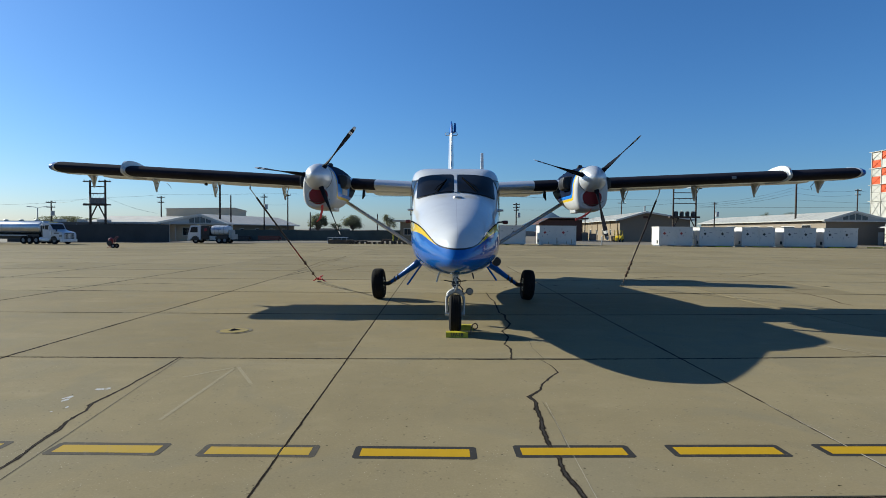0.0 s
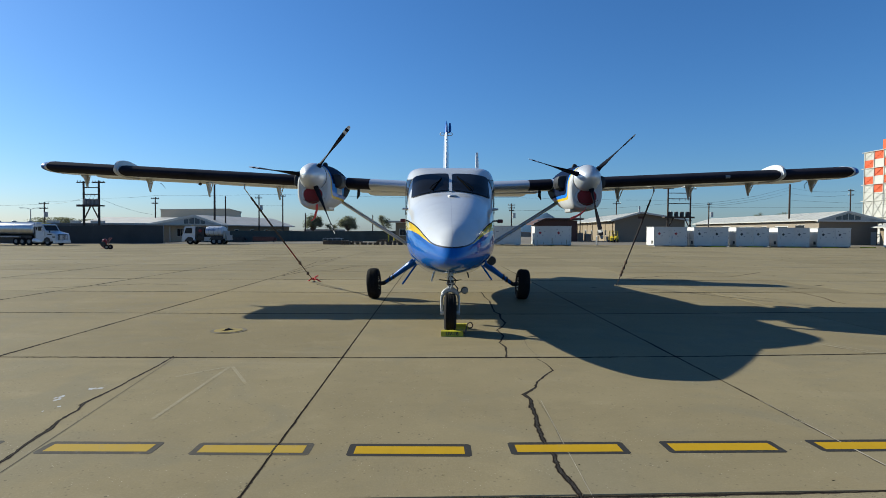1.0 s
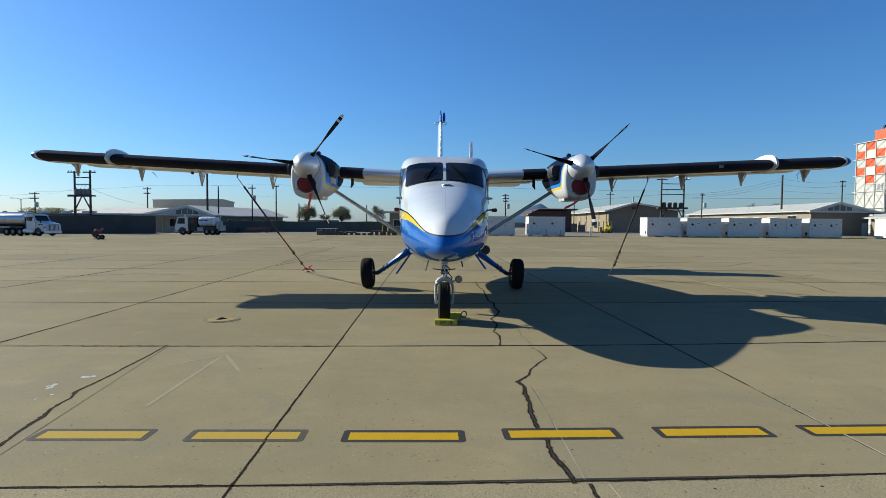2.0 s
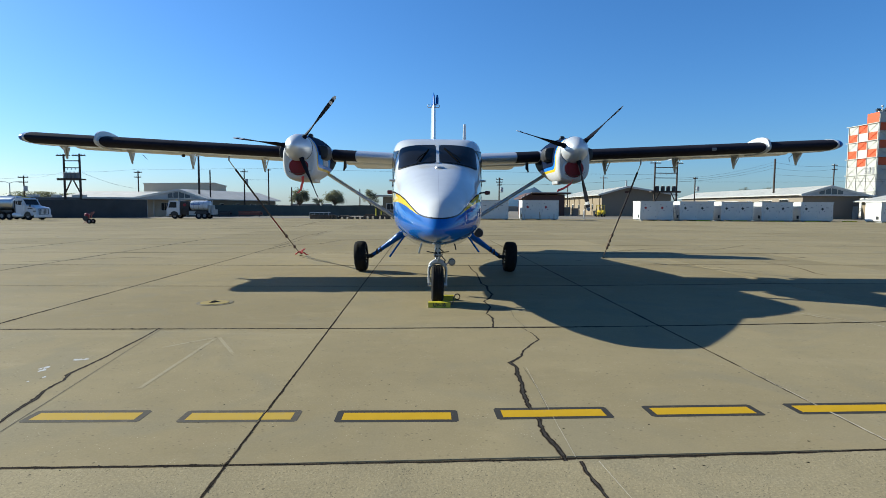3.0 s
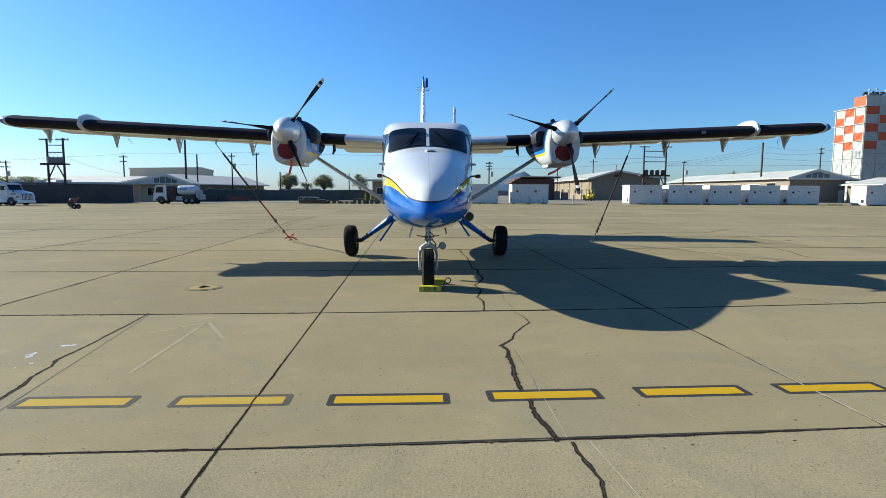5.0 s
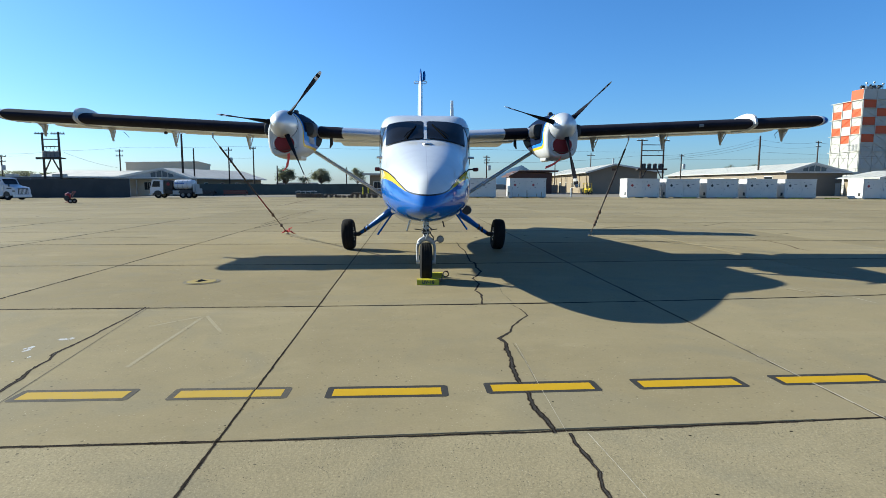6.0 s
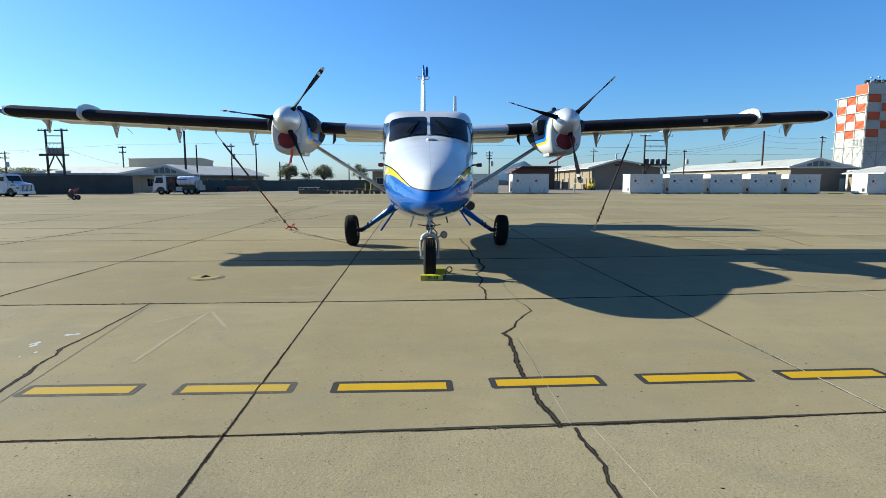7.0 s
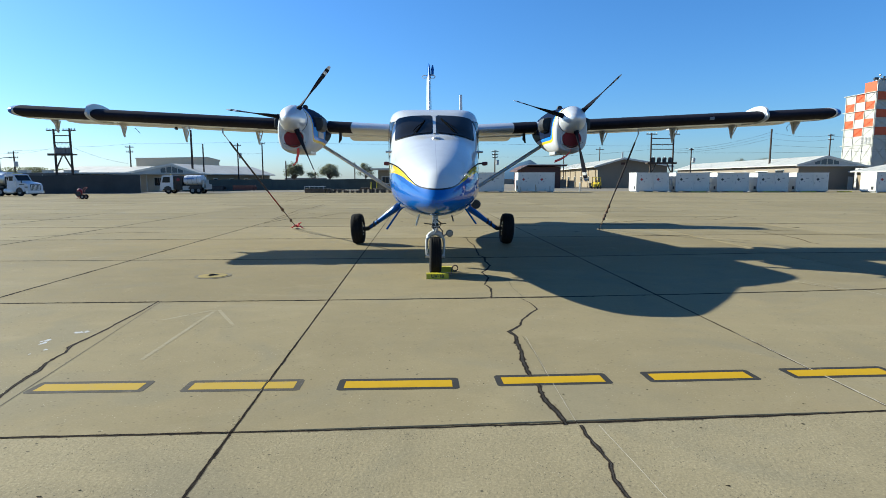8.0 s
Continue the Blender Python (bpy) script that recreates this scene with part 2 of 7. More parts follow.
M = {
    "slab": concrete_material("apron_concrete", True),
    "slab_rough": concrete_material("pitted_apron_concrete", True, True),
    "slab_far": concrete_material("apron_concrete_far", False),
    "joint": mat("joint_sealant", (0.014, 0.012, 0.011), 0.9, vary=0.4, scale=2, bump=0.4, spec=0.03),
    "crack": mat("crack_shadow_dirt", (0.017, 0.0135, 0.0105), 0.95, vary=0.7, scale=14, bump=0.5, spec=0.02),
    "crack_fill": mat("grey_crack_filler", (0.040, 0.035, 0.030), 0.95, vary=0.6, scale=11, fine=50, bump=0.5, spec=0.02),
    "crack_rim": mat("crumbled_crack_edge", (0.098, 0.074, 0.048), 0.95, vary=0.55, scale=9, fine=60, bump=0.5, spec=0.02),
    "crack_brown": mat("brown_crack_dirt", (0.075, 0.05, 0.032), 0.95, vary=0.4, scale=5, bump=0.4, spec=0.02),
    "saw": mat("cut_line_fill", (0.09, 0.077, 0.06), 0.9, vary=0.5, scale=4, spec=0.05),
    "sawlight": mat("pale_cut_line_fill", (0.34, 0.295, 0.21), 0.9, vary=0.4, scale=4),
    "yellow_line": worn_paint("yellow_ground_paint", (0.41, 0.245, 0.012), (0.20, 0.155, 0.09), 0.95),
    "ring_yellow": worn_paint("faded_yellow_paint", (0.27, 0.205, 0.075), (0.17, 0.14, 0.09), 0.80),
    "dusty_ring": worn_paint("dusty_grey_concrete", (0.15, 0.128, 0.09), (0.24, 0.20, 0.13), 0.8),
    "yellow_faded": worn_paint("faded_yellow_ground_paint", (0.37, 0.245, 0.04), (0.23, 0.18, 0.10), 0.86),
    "grey_faded": worn_paint("faded_grey_ground_paint", (0.073, 0.064, 0.050), (0.17, 0.14, 0.1), 0.86),
    "grey_line": worn_paint("grey_ground_paint", (0.036, 0.034, 0.031), (0.15, 0.12, 0.085), 0.92),
    "faint_line": worn_paint("faint_white_ground_paint", (0.282, 0.24, 0.153), (0.242, 0.197, 0.114), 0.70),
    "chip_white": worn_paint("white_ground_paint_flakes", (0.42, 0.42, 0.42), (0.27, 0.23, 0.16), 0.78),
    "fuselage": fuselage_paint(),
    "nacelle": nacelle_paint(),
    "white": mat("white_aircraft_paint", WHITE, 0.3, vary=0.06, scale=1.5, coat=0.5),
    "blue": mat("blue_aircraft_paint", BLUE, 0.4, vary=0.1, scale=2, coat=0.25, spec=0.1),
    "silver": mat("bare_aluminium", (0.60, 0.60, 0.60), 0.36, metal=0.6, vary=0.1, scale=1.2),
    "chrome": mat("polished_spinner_metal", (0.62, 0.62, 0.62), 0.3, metal=0.35, vary=0.08, scale=3),
    "fork_metal": mat("dull_cast_aluminium", (0.40, 0.40, 0.39), 0.5, metal=0.3, vary=0.15, scale=8),
    "steel": mat("grey_steel", (0.42, 0.42, 0.42), 0.4, metal=0.6, vary=0.2, scale=6),
    "boot": mat("black_rubber_boot", (0.020, 0.019, 0.025), 0.6, vary=0.35, scale=1.2, fine=12, spec=0.02),
    "rubber": mat("tyre_rubber", (0.016, 0.015, 0.0145), 0.85, vary=0.3, scale=8, bump=0.3, spec=0.08),
    "black": mat("matt_black", (0.015, 0.015, 0.016), 0.5, vary=0.3, scale=5),
    "exhaust": mat("sooty_exhaust_steel", (0.020, 0.018, 0.017), 0.55, metal=0.3, vary=0.4, scale=6),
    "red_cover": mat("red_vinyl_cover", (0.17, 0.006, 0.010), 0.75, vary=0.2, scale=5, bump=0.1),
    "red": mat("red_cloth", (0.78, 0.085, 0.06), 0.7, vary=0.2, scale=8),
    "probe_red": mat("maroon_vinyl_cover", (0.075, 0.008, 0.012), 0.6, vary=0.3, scale=12),
    "red_tail": mat("faded_red_cloth", (0.42, 0.022, 0.022), 0.8, vary=0.25, scale=10),
    "chock": mat("yellow_chock_paint", (0.43, 0.36, 0.012), 0.55, vary=0.2, scale=9, bump=0.15),
    "glass": glass_material("dark_cockpit_glass", (0.012, 0.012, 0.012), 0.17),
    "lens": glass_material("lamp_lens", (0.20, 0.20, 0.19)),
    "rope": mat("brown_rope", (0.12, 0.075, 0.05), 0.9, vary=0.4, scale=20, bump=0.5),
    "strap": mat("dark_strap", (0.04, 0.03, 0.03), 0.8, vary=0.3, scale=10),
    "strap_red": mat("red_strap", (0.22, 0.03, 0.025), 0.8, vary=0.3, scale=10),
    "box_white": mat("white_painted_steel_box", (0.57, 0.55, 0.505), 0.55, vary=0.1, scale=0.8, bump=0.05, per_object=0.15),
    "placard_red": mat("red_placard", (0.30, 0.03, 0.03), 0.6),
    "placard_black": mat("black_placard", (0.03, 0.03, 0.03), 0.6),
    "label_grey": mat("grey_label_print", (0.25, 0.25, 0.25), 0.7),
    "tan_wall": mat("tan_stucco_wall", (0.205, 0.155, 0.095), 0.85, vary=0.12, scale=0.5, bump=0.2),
    "taupe_wall": mat("taupe_stucco_wall", (0.21, 0.17, 0.125), 0.85, vary=0.1, scale=0.4, bump=0.2),
    "roof_white": mat("white_metal_roof", (0.41, 0.395, 0.345), 0.55, vary=0.12, scale=0.5, bump=0.1),
    "roof_grey": mat("weathered_grey_roof", (0.45, 0.42, 0.37), 0.8, vary=0.15, scale=0.6),
    "brown": mat("rust_red_fascia", (0.07, 0.028, 0.02), 0.7, vary=0.2, scale=1),
    "pediment": mat("pale_gable_boarding", (0.40, 0.39, 0.37), 0.7, vary=0.1, scale=1.5),
    "trim": mat("pale_trim_board", (0.55, 0.52, 0.46), 0.7, vary=0.1, scale=2),
    # paler tint paints the sky's reflection into the panes
    "gable_glass": glass_material("sky_tinted_gable_glass", (0.075, 0.09, 0.10), 0.3),
    "window": glass_material("far_window_glass", (0.018, 0.022, 0.026), 0.25),
    "screen": mat("dark_green_fence_screen", (0.056, 0.055, 0.051), 0.9, vary=0.3, scale=0.7),
    "screen_blue": mat("dusty_green_fence_screen", (0.058, 0.070, 0.062), 0.9, vary=0.3, scale=0.7),
    # can grey darkened: the shade on the cans is in the base colour
    "can_grey": mat("shaded_grey_steel_can", (0.16, 0.155, 0.15), 0.7, vary=0.2, scale=4),
    "wood": mat("creosoted_pole_wood", (0.055, 0.038, 0.027), 0.9, vary=0.35, scale=3, bump=0.3),
    "wire": mat("power_cable", (0.05, 0.05, 0.05), 0.7),
    "galv": mat("galvanised_steel", (0.34, 0.35, 0.35), 0.5, metal=0.5, vary=0.2, scale=4),
    "tower_white": mat("white_tower_panel", (0.42, 0.405, 0.355), 0.6, vary=0.1, scale=0.5),
    "tower_orange": mat("orange_tower_panel", (0.50, 0.068, 0.010), 0.6, vary=0.12, scale=0.5),
    "truck_white": mat("white_truck_paint", (0.53, 0.54, 0.56), 0.4, vary=0.1, scale=2, coat=0.1),
    "tank": mat("brushed_tank_aluminium", (0.42, 0.44, 0.47), 0.3, metal=0.85, vary=0.12, scale=1.5),
    "forklift": mat("yellow_forklift_paint", (0.60, 0.43, 0.02), 0.45, vary=0.12, scale=3),
    "ext_red": mat("red_enamel", (0.20, 0.008, 0.018), 0.4, vary=0.15, scale=4),
    "bark": mat("tree_bark", (0.10, 0.075, 0.055), 0.95, vary=0.3, scale=4, bump=0.5),
    "leaf": mat("dusty_green_leaves", (0.115, 0.122, 0.078), 0.75, vary=0.35, scale=1.2, island=0.5),
    "pallet": mat("weathered_pallet_wood", (0.115, 0.078, 0.05), 0.9, vary=0.35, scale=3),
    "rust": mat("pale_rust_stain", (0.36, 0.29, 0.21), 0.8, vary=0.2, scale=5),
    "rusty_beam": mat("rusty_red_beams", (0.13, 0.05, 0.036), 0.85, vary=0.3, scale=3),
    "hub": mat("dirty_wheel_hub", (0.20, 0.20, 0.20), 0.55, metal=0.4, vary=0.25, scale=6),
    "blade": mat("black_blade_paint", (0.009, 0.010, 0.015), 0.6, vary=0.3, scale=4, spec=0.04),
    "blade_tip": mat("grey_white_blade_tip", (0.42, 0.42, 0.42), 0.5, vary=0.1),
    # tan stucco painted paler so walls turned from the sun look lit
    "lightened_wall": mat("lightened_stucco_wall", (0.50, 0.42, 0.31), 0.85, vary=0.1, scale=0.5, bump=0.2),
    "asphalt": mat("worn_asphalt_strip", (0.055, 0.05, 0.045), 0.9, vary=0.3, scale=0.8),
    "wiper": mat("wiper_rubber", (0.008, 0.008, 0.008), 0.95, spec=0.0),
    # boarding darkened: shade under eave and canopy is in the colour
    "shade_wall": mat("shaded_brown_boarding", (0.13, 0.112, 0.095), 0.9, vary=0.25, scale=0.8),
    # distance haze is painted into this blue base colour
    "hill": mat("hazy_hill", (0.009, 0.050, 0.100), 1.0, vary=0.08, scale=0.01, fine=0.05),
    "dust": mat("dry_ground_dirt", (0.15, 0.124, 0.088), 0.95, vary=0.2, scale=0.2, fine=3),
    "far_clutter": mat("dull_far_building", (0.25, 0.21, 0.17), 0.9, vary=0.2, scale=0.1),
}


def let_light_through(m, share):
    """Thin leaves: part of the light passes through."""
    nt = m.node_tree
    p, out = nt.nodes["Principled BSDF"], nt.nodes["Material Output"]
    tr = nt.nodes.new("ShaderNodeBsdfTranslucent")
    tr.inputs["Color"].default_value = (0.16, 0.165, 0.085, 1)
    mx = nt.nodes.new("ShaderNodeMixShader")
    mx.inputs[0].default_value = share
    nt.links.new(p.outputs[0], mx.inputs[1])
    nt.links.new(tr.outputs[0], mx.inputs[2])
    nt.links.new(mx.outputs[0], out.inputs["Surface"])


let_light_through(M["leaf"], 0.4)


# ---- mesh helpers ----
def finish(bm, name, material, smooth=False):
    bmesh.ops.recalc_face_normals(bm, faces=bm.faces)
    me = bpy.data.meshes.new(name)
    bm.to_mesh(me)
    bm.free()
    for m in (material if isinstance(material, (list, tuple)) else [material]):
        me.materials.append(m)
    if smooth:
        me.shade_smooth()
        me.set_sharp_from_angle(angle=radians(38))
    return me


def part(name, bm, material, parent=None, label="", smooth=False, at=None):
    """One mesh object under a thing or a part."""
    ob = new(name, finish(bm, name, material, smooth))
    if at is not None:
        ob.matrix_basis = at
    if parent is not None:
        ob.parent = parent
    if label:
        tagged(ob, label)
    return ob


def thing(name, label, category, at=None, group="", kind=""):
    ob = new(name)
    ob.empty_display_size = 0.2
    if at is not None:
        ob.matrix_basis = at
    return tagged(ob, label, category, group, kind)


def add_box(bm, lo, hi, m=None, bevel=0.0, mat_index=0):
    x0, y0, z0 = lo
    x1, y1, z1 = hi
    vs = [bm.verts.new(Vector(c)) for c in ((x0, y0, z0), (x1, y0, z0), (x1, y1, z0), (x0, y1, z0), (x0, y0, z1), (x1, y0, z1), (x1, y1, z1), (x0, y1, z1))]
    if m is not None:
        for v in vs:
            v.co = m @ v.co
    fs = [bm.faces.new([vs[i] for i in f]) for f in ((0, 3, 2, 1), (4, 5, 6, 7), (0, 1, 5, 4), (1, 2, 6, 5), (2, 3, 7, 6), (3, 0, 4, 7))]
    for f in fs:
        f.material_index = mat_index
    if bevel:
        es = list({e for f in fs for e in f.edges})
        bmesh.ops.bevel(bm, geom=es, offset=bevel, segments=2, affect="EDGES", profile=0.6)
    return bm


def box(lo, hi, m=None, bevel=0.0):
    return add_box(bmesh.new(), lo, hi, m, bevel)


def add_rings(bm, rings, cap=True, mat_index=0, close=True):
    vr = [[bm.verts.new(p) for p in r] for r in rings]
    k = len(rings[0])
    for a, b in zip(vr, vr[1:]):
        for i in range(k if close else k - 1):
            j = (i + 1) % k
            f = bm.faces.new((a[i], a[j], b[j], b[i]))
            f.material_index = mat_index
    if cap and close:
        for r in (vr[0], vr[-1]):
            f = bm.faces.new(r)
            f.material_index = mat_index
    return bm


def add_tube(bm, pts, radius, seg=8, squash=1.0, mat_index=0):
    """A round bar along pts; radius one number or one per point."""
    pts = [Vector(p) for p in pts]
    rs = radius if isinstance(radius, (list, tuple)) else [radius] * len(pts)
    rings = []
    for i, p in enumerate(pts):
        d = (pts[min(i + 1, len(pts) - 1)] - pts[max(i - 1, 0)]).normalized()
        u = d.cross(Vector((0, 0, 1)) if abs(d.z) < 0.95 else Vector((0, 1, 0))).normalized()
        w = d.cross(u)
        rings.append([p + (u * math.cos(a) + w * math.sin(a) * squash) * rs[i] for a in (2 * math.pi * k / seg for k in range(seg))])
    return add_rings(bm, rings, True, mat_index)


def tube(pts, radius, seg=8, squash=1.0):
    return add_tube(bmesh.new(), pts, radius, seg, squash)


def add_lathe(bm, profile, axis="y", centre=(0, 0, 0), seg=24, cap=True, mat_index=0):
    """profile: (along, radius) pairs turned about an axis through centre."""
    c = Vector(centre)
    rings = []
    for s, r in profile:
        ring = []
        for k in range(seg):
            a = 2 * math.pi * k / seg
            u, w = r * math.cos(a), r * math.sin(a)
            ring.append(c + Vector({"x": (s, u, w), "y": (u, s, w), "z": (u, w, s)}[axis]))
        rings.append(ring)
    return add_rings(bm, rings, cap, mat_index)


def lathe(profile, axis="y", centre=(0, 0, 0), seg=24, cap=True):
    return add_lathe(bmesh.new(), profile, axis, centre, seg, cap)


def add_prism(bm, outline, lo, hi, axis="y", mat_index=0):
    """A closed outline of (u, v) pairs pushed from lo to hi along an axis."""
    def at(u, v, s):
        return Vector({"x": (s, u, v), "y": (u, s, v), "z": (u, v, s)}[axis])
    return add_rings(bm, [[at(u, v, s) for u, v in outline] for s in (lo, hi)], True, mat_index)


def prism(outline, lo, hi, axis="y"):
    return add_prism(bmesh.new(), outline, lo, hi, axis)


def glide(stations, ys):
    """Smooth interpolation of rows whose first number is the place along the axis."""
    st = np.array(stations, float)
    out = []
    for y in ys:
        i = int(np.clip(np.searchsorted(st[:, 0], y) - 1, 0, len(st) - 2))
        p0, p1, p2, p3 = st[max(i - 1, 0)], st[i], st[i + 1], st[min(i + 2, len(st) - 1)]
        h = p2[0] - p1[0]
        u = (y - p1[0]) / h
        m1 = (p2 - p0) / max(p2[0] - p0[0], 1e-6) * h
        m2 = (p3 - p1) / max(p3[0] - p1[0], 1e-6) * h
        r = (2 * u**3 - 3 * u**2 + 1) * p1 + (u**3 - 2 * u**2 + u) * m1 + (-2 * u**3 + 3 * u**2) * p2 + (u**3 - u**2) * m2
        r[0] = y
        out.append(r)
    return out


def oval(cx, y, zc, hw, up, down, n_up, n_down, seg):
    ring = []
    for k in range(seg):
        a = 2 * math.pi * k / seg
        c, s = math.cos(a), math.sin(a)
        n = n_up if s >= 0 else n_down
        h = up if s >= 0 else down
        ring.append(Vector((cx + hw * math.copysign(abs(c) ** (2 / n), c), y, zc + h * math.copysign(abs(s) ** (2 / n), s))))
    return ring


def smooth01(a, b, v):
    u = min(1, max(0, (v - a) / (b - a)))
    return u * u * (3 - 2 * u)


def lie(x, y):
    """Height of the apron: lowered towards the far left to fit the camera's view."""
    return 0.0085 * min(0.0, max(x, -60) + 12) * smooth01(12, 55, y)


# ---- the aircraft: nose wheel stands at the origin, nose towards -y ----
from mathutils.bvhtree import BVHTree

plane = thing("aircraft", "white, blue and yellow twin-engine propeller aircraft tied down on concrete", "aircraft")

HULL = (  # y, bottom, top, widest height, half width, upper squareness, lower squareness
    (-1.99, 1.35, 1.377, 1.36, 0.018, 2.0, 2.0), (-1.97, 1.285, 1.447, 1.36, 0.08, 1.95, 2.0), (-1.87, 1.23, 1.605, 1.367, 0.17, 1.93, 2.0),
    (-1.68, 1.175, 1.755, 1.39, 0.28, 1.95, 2.0), (-1.35, 1.115, 1.87, 1.41, 0.425, 2.1, 2.0), (-0.84, 1.07, 2.02, 1.455, 0.592, 2.24, 2.05),
    (-0.22, 1.01, 2.197, 1.53, 0.725, 2.4, 2.1), (0.44, 0.945, 2.378, 1.62, 0.793, 2.65, 2.15), (0.72, 0.915, 2.465, 1.66, 0.818, 3.0, 2.2),
    (1.07, 0.888, 2.675, 1.70, 0.833, 3.8, 2.2), (1.57, 0.862, 2.935, 1.742, 0.870, 5.4, 2.25), (1.86, 0.85, 3.032, 1.784, 0.904, 6.8, 2.3), (2.16, 0.845, 3.068, 1.824, 0.930, 7.6, 2.35),
    (2.41, 0.843, 3.069, 1.853, 0.934, 7.8, 2.4), (4.0, 0.84, 3.05, 1.9, 0.92, 7.0, 2.5), (6.8, 0.86, 3.04, 1.92, 0.88, 4.6, 2.5),
    (9.8, 1.40, 3.0, 2.2, 0.58, 3.0, 2.4), (14.25, 2.45, 2.88, 2.66, 0.13, 2.2, 2.2))
ys = [-1.99, -1.987, -1.98] + list(np.linspace(-1.97, -1.4, 14)) + list(np.linspace(-1.3, 0.4, 19)) + list(np.linspace(0.45, 1.9, 58)) + list(np.linspace(1.95, 2.45, 6)) + list(np.linspace(2.7, 14.25, 28))
hull_bm = add_rings(bmesh.new(), [oval(0, r[0], r[3], r[4], r[2] - r[3], r[3] - r[1], r[5], r[6], 128) for r in glide(HULL, ys)])
hull_bm.normal_update()
tree = BVHTree.FromBMesh(hull_bm)
fuselage = part("fuselage", hull_bm, M["fuselage"], plane, "white upper hull with yellow flash and blue belly", True)


def onto_hull(grid, way, proud):
    """Carries a grid of points along way on to the hull and lifts it off by proud metres."""
    rows = []
    for row in grid:
        out = []
        for q in row:
            hit, nor, _, _ = tree.ray_cast(Vector(q), Vector(way))
            if hit is None:
                hit, nor, _, _ = tree.find_nearest(Vector(q))
            if nor.dot(Vector(way)) > 0:
                nor = -nor
            out.append(hit + nor * proud)
        rows.append(out)
    return rows


def sheet(rows, thick_way, thick):
    """A curved sheet with closed edges from a grid of points."""
    bm = bmesh.new()
    t = Vector(thick_way).normalized() * thick
    front = [[bm.verts.new(p) for p in r] for r in rows]
    back = [[bm.verts.new(p + t) for p in r] for r in rows]
    a, b = len(rows), len(rows[0])
    for i in range(a - 1):
        for j in range(b - 1):
            bm.faces.new((front[i][j], front[i][j + 1], front[i + 1][j + 1], front[i + 1][j]))
            bm.faces.new((back[i][j], back[i + 1][j], back[i + 1][j + 1], back[i][j + 1]))
    rim = [(0, j) for j in range(b)] + [(i, b - 1) for i in range(1, a)] + [(a - 1, j) for j in range(b - 2, -1, -1)] + [(i, 0) for i in range(a - 2, 0, -1)]
    for (i, j), (k, m) in zip(rim, rim[1:] + rim[:1]):
        bm.faces.new((front[i][j], front[k][m], back[k][m], back[i][j]))
    return bm


def pane_grid(inner, outer, top_in, top_out, low_in, low_out, sag, n=14):
    """Front-view grid of one windscreen half: straight top, lower edge that droops outwards."""
    rows = []
    for i in range(n + 1):
        u = i / n
        row = []
        for j in range(n + 1):
            v = j / n
            x = inner + (outer - inner) * v
            top = top_in + (top_out - top_in) * v ** 3 - 0.03 * max(0.0, (v - 0.93) / 0.07) ** 2 - 0.03 * max(0.0, (0.05 - v) / 0.05) ** 2
            low = low_in + (low_out - low_in) * v ** sag + 0.015 * max(0.0, (v - 0.95) / 0.05) ** 2 + 0.02 * max(0.0, (0.05 - v) / 0.05) ** 2
            row.append((x, -4, low + (top - low) * u))
        rows.append(row)
    return rows


for s in (-1, 1):
    for nm, grow, mt, up in (("windscreen_seal", 0.010, M["black"], 0.012), ("windscreen_pane", 0.0, M["glass"], 0.02)):
        g = pane_grid(s * (0.046 - grow), s * (0.722 + grow), 2.858 + grow, 2.788 + grow, 2.485 - grow, 2.36 - grow, 1.7, 28)
        part(nm, sheet(onto_hull(g, (0, 1, 0), up), (0, 1, -0.4), 0.02), mt, fuselage, smooth=True)
    # side windows, cockpit door window behind the screen pillar
    for y0, y1, z0, z1 in ((1.40, 1.78, 2.21, 2.76), (1.84, 2.36, 2.09, 2.78)):
        for nm, grow, mt, up in (("side_window_seal", 0.02, M["black"], 0.004), ("side_window", 0.0, M["glass"], 0.010)):
            rows = []
            for i in range(9):
                z = z0 - grow + (z1 - z0 + 2 * grow) * i / 8
                rows.append([(s * 3, y0 - grow + (y1 - y0 + 2 * grow) * (j / 6) + (0.09 * i / 8 if y0 < 1.6 else 0.0) * (1 - j / 6), z) for j in range(7)])
            part(nm, sheet(onto_hull(rows, (-s, 0, 0), up), (-s, 0, 0), 0.02), mt, fuselage, smooth=True)
    # wiper: arm and blade lying on the screen
    if s < 0:
        line = [(-0.175 - 0.155 * k / 6, -4, 2.735 - 0.25 * k / 6) for k in range(7)]
    else:
        line = [(0.13 + 0.24 * k / 6, -4, 2.775 - 0.285 * k / 6) for k in range(7)]
    pts = onto_hull([line], (0, 1, 0), 0.03)[0]
    wiper = part("windscreen_wiper", tube(pts, 0.011, 6), M["wiper"], fuselage)
    arm = [(q[0] + 0.05 * s, q[1], q[2]) for q in (line[3], line[4], line[5], line[6])]
    part("wiper_arm", tube(onto_hull([[line[2], arm[1], arm[3]]], (0, 1, 0), 0.045)[0], 0.008, 6), M["wiper"], fuselage)
    # air probe with its cover, beside the nose
    y0 = 0.55
    px = 0.85 if s < 0 else 0.885
    probe = part("air_probe", tube([(s * 0.78, y0, 1.93), (s * px, y0, 1.94), (s * px, y0 - 0.12, 1.93)], 0.016, 6), M["black"], plane)
    part("probe_cover", box((s * px - 0.045, y0 - 0.26, 1.895), (s * px + 0.045, y0 - 0.10, 1.96), None, 0.022), M["probe_red"], plane, "maroon cloth probe cover")
    part("drain_mast", tube([(s * 0.80, 0.95, 2.16), (s * 0.905, 0.95, 2.16)], [0.025, 0.018], 8), M["steel"], plane)
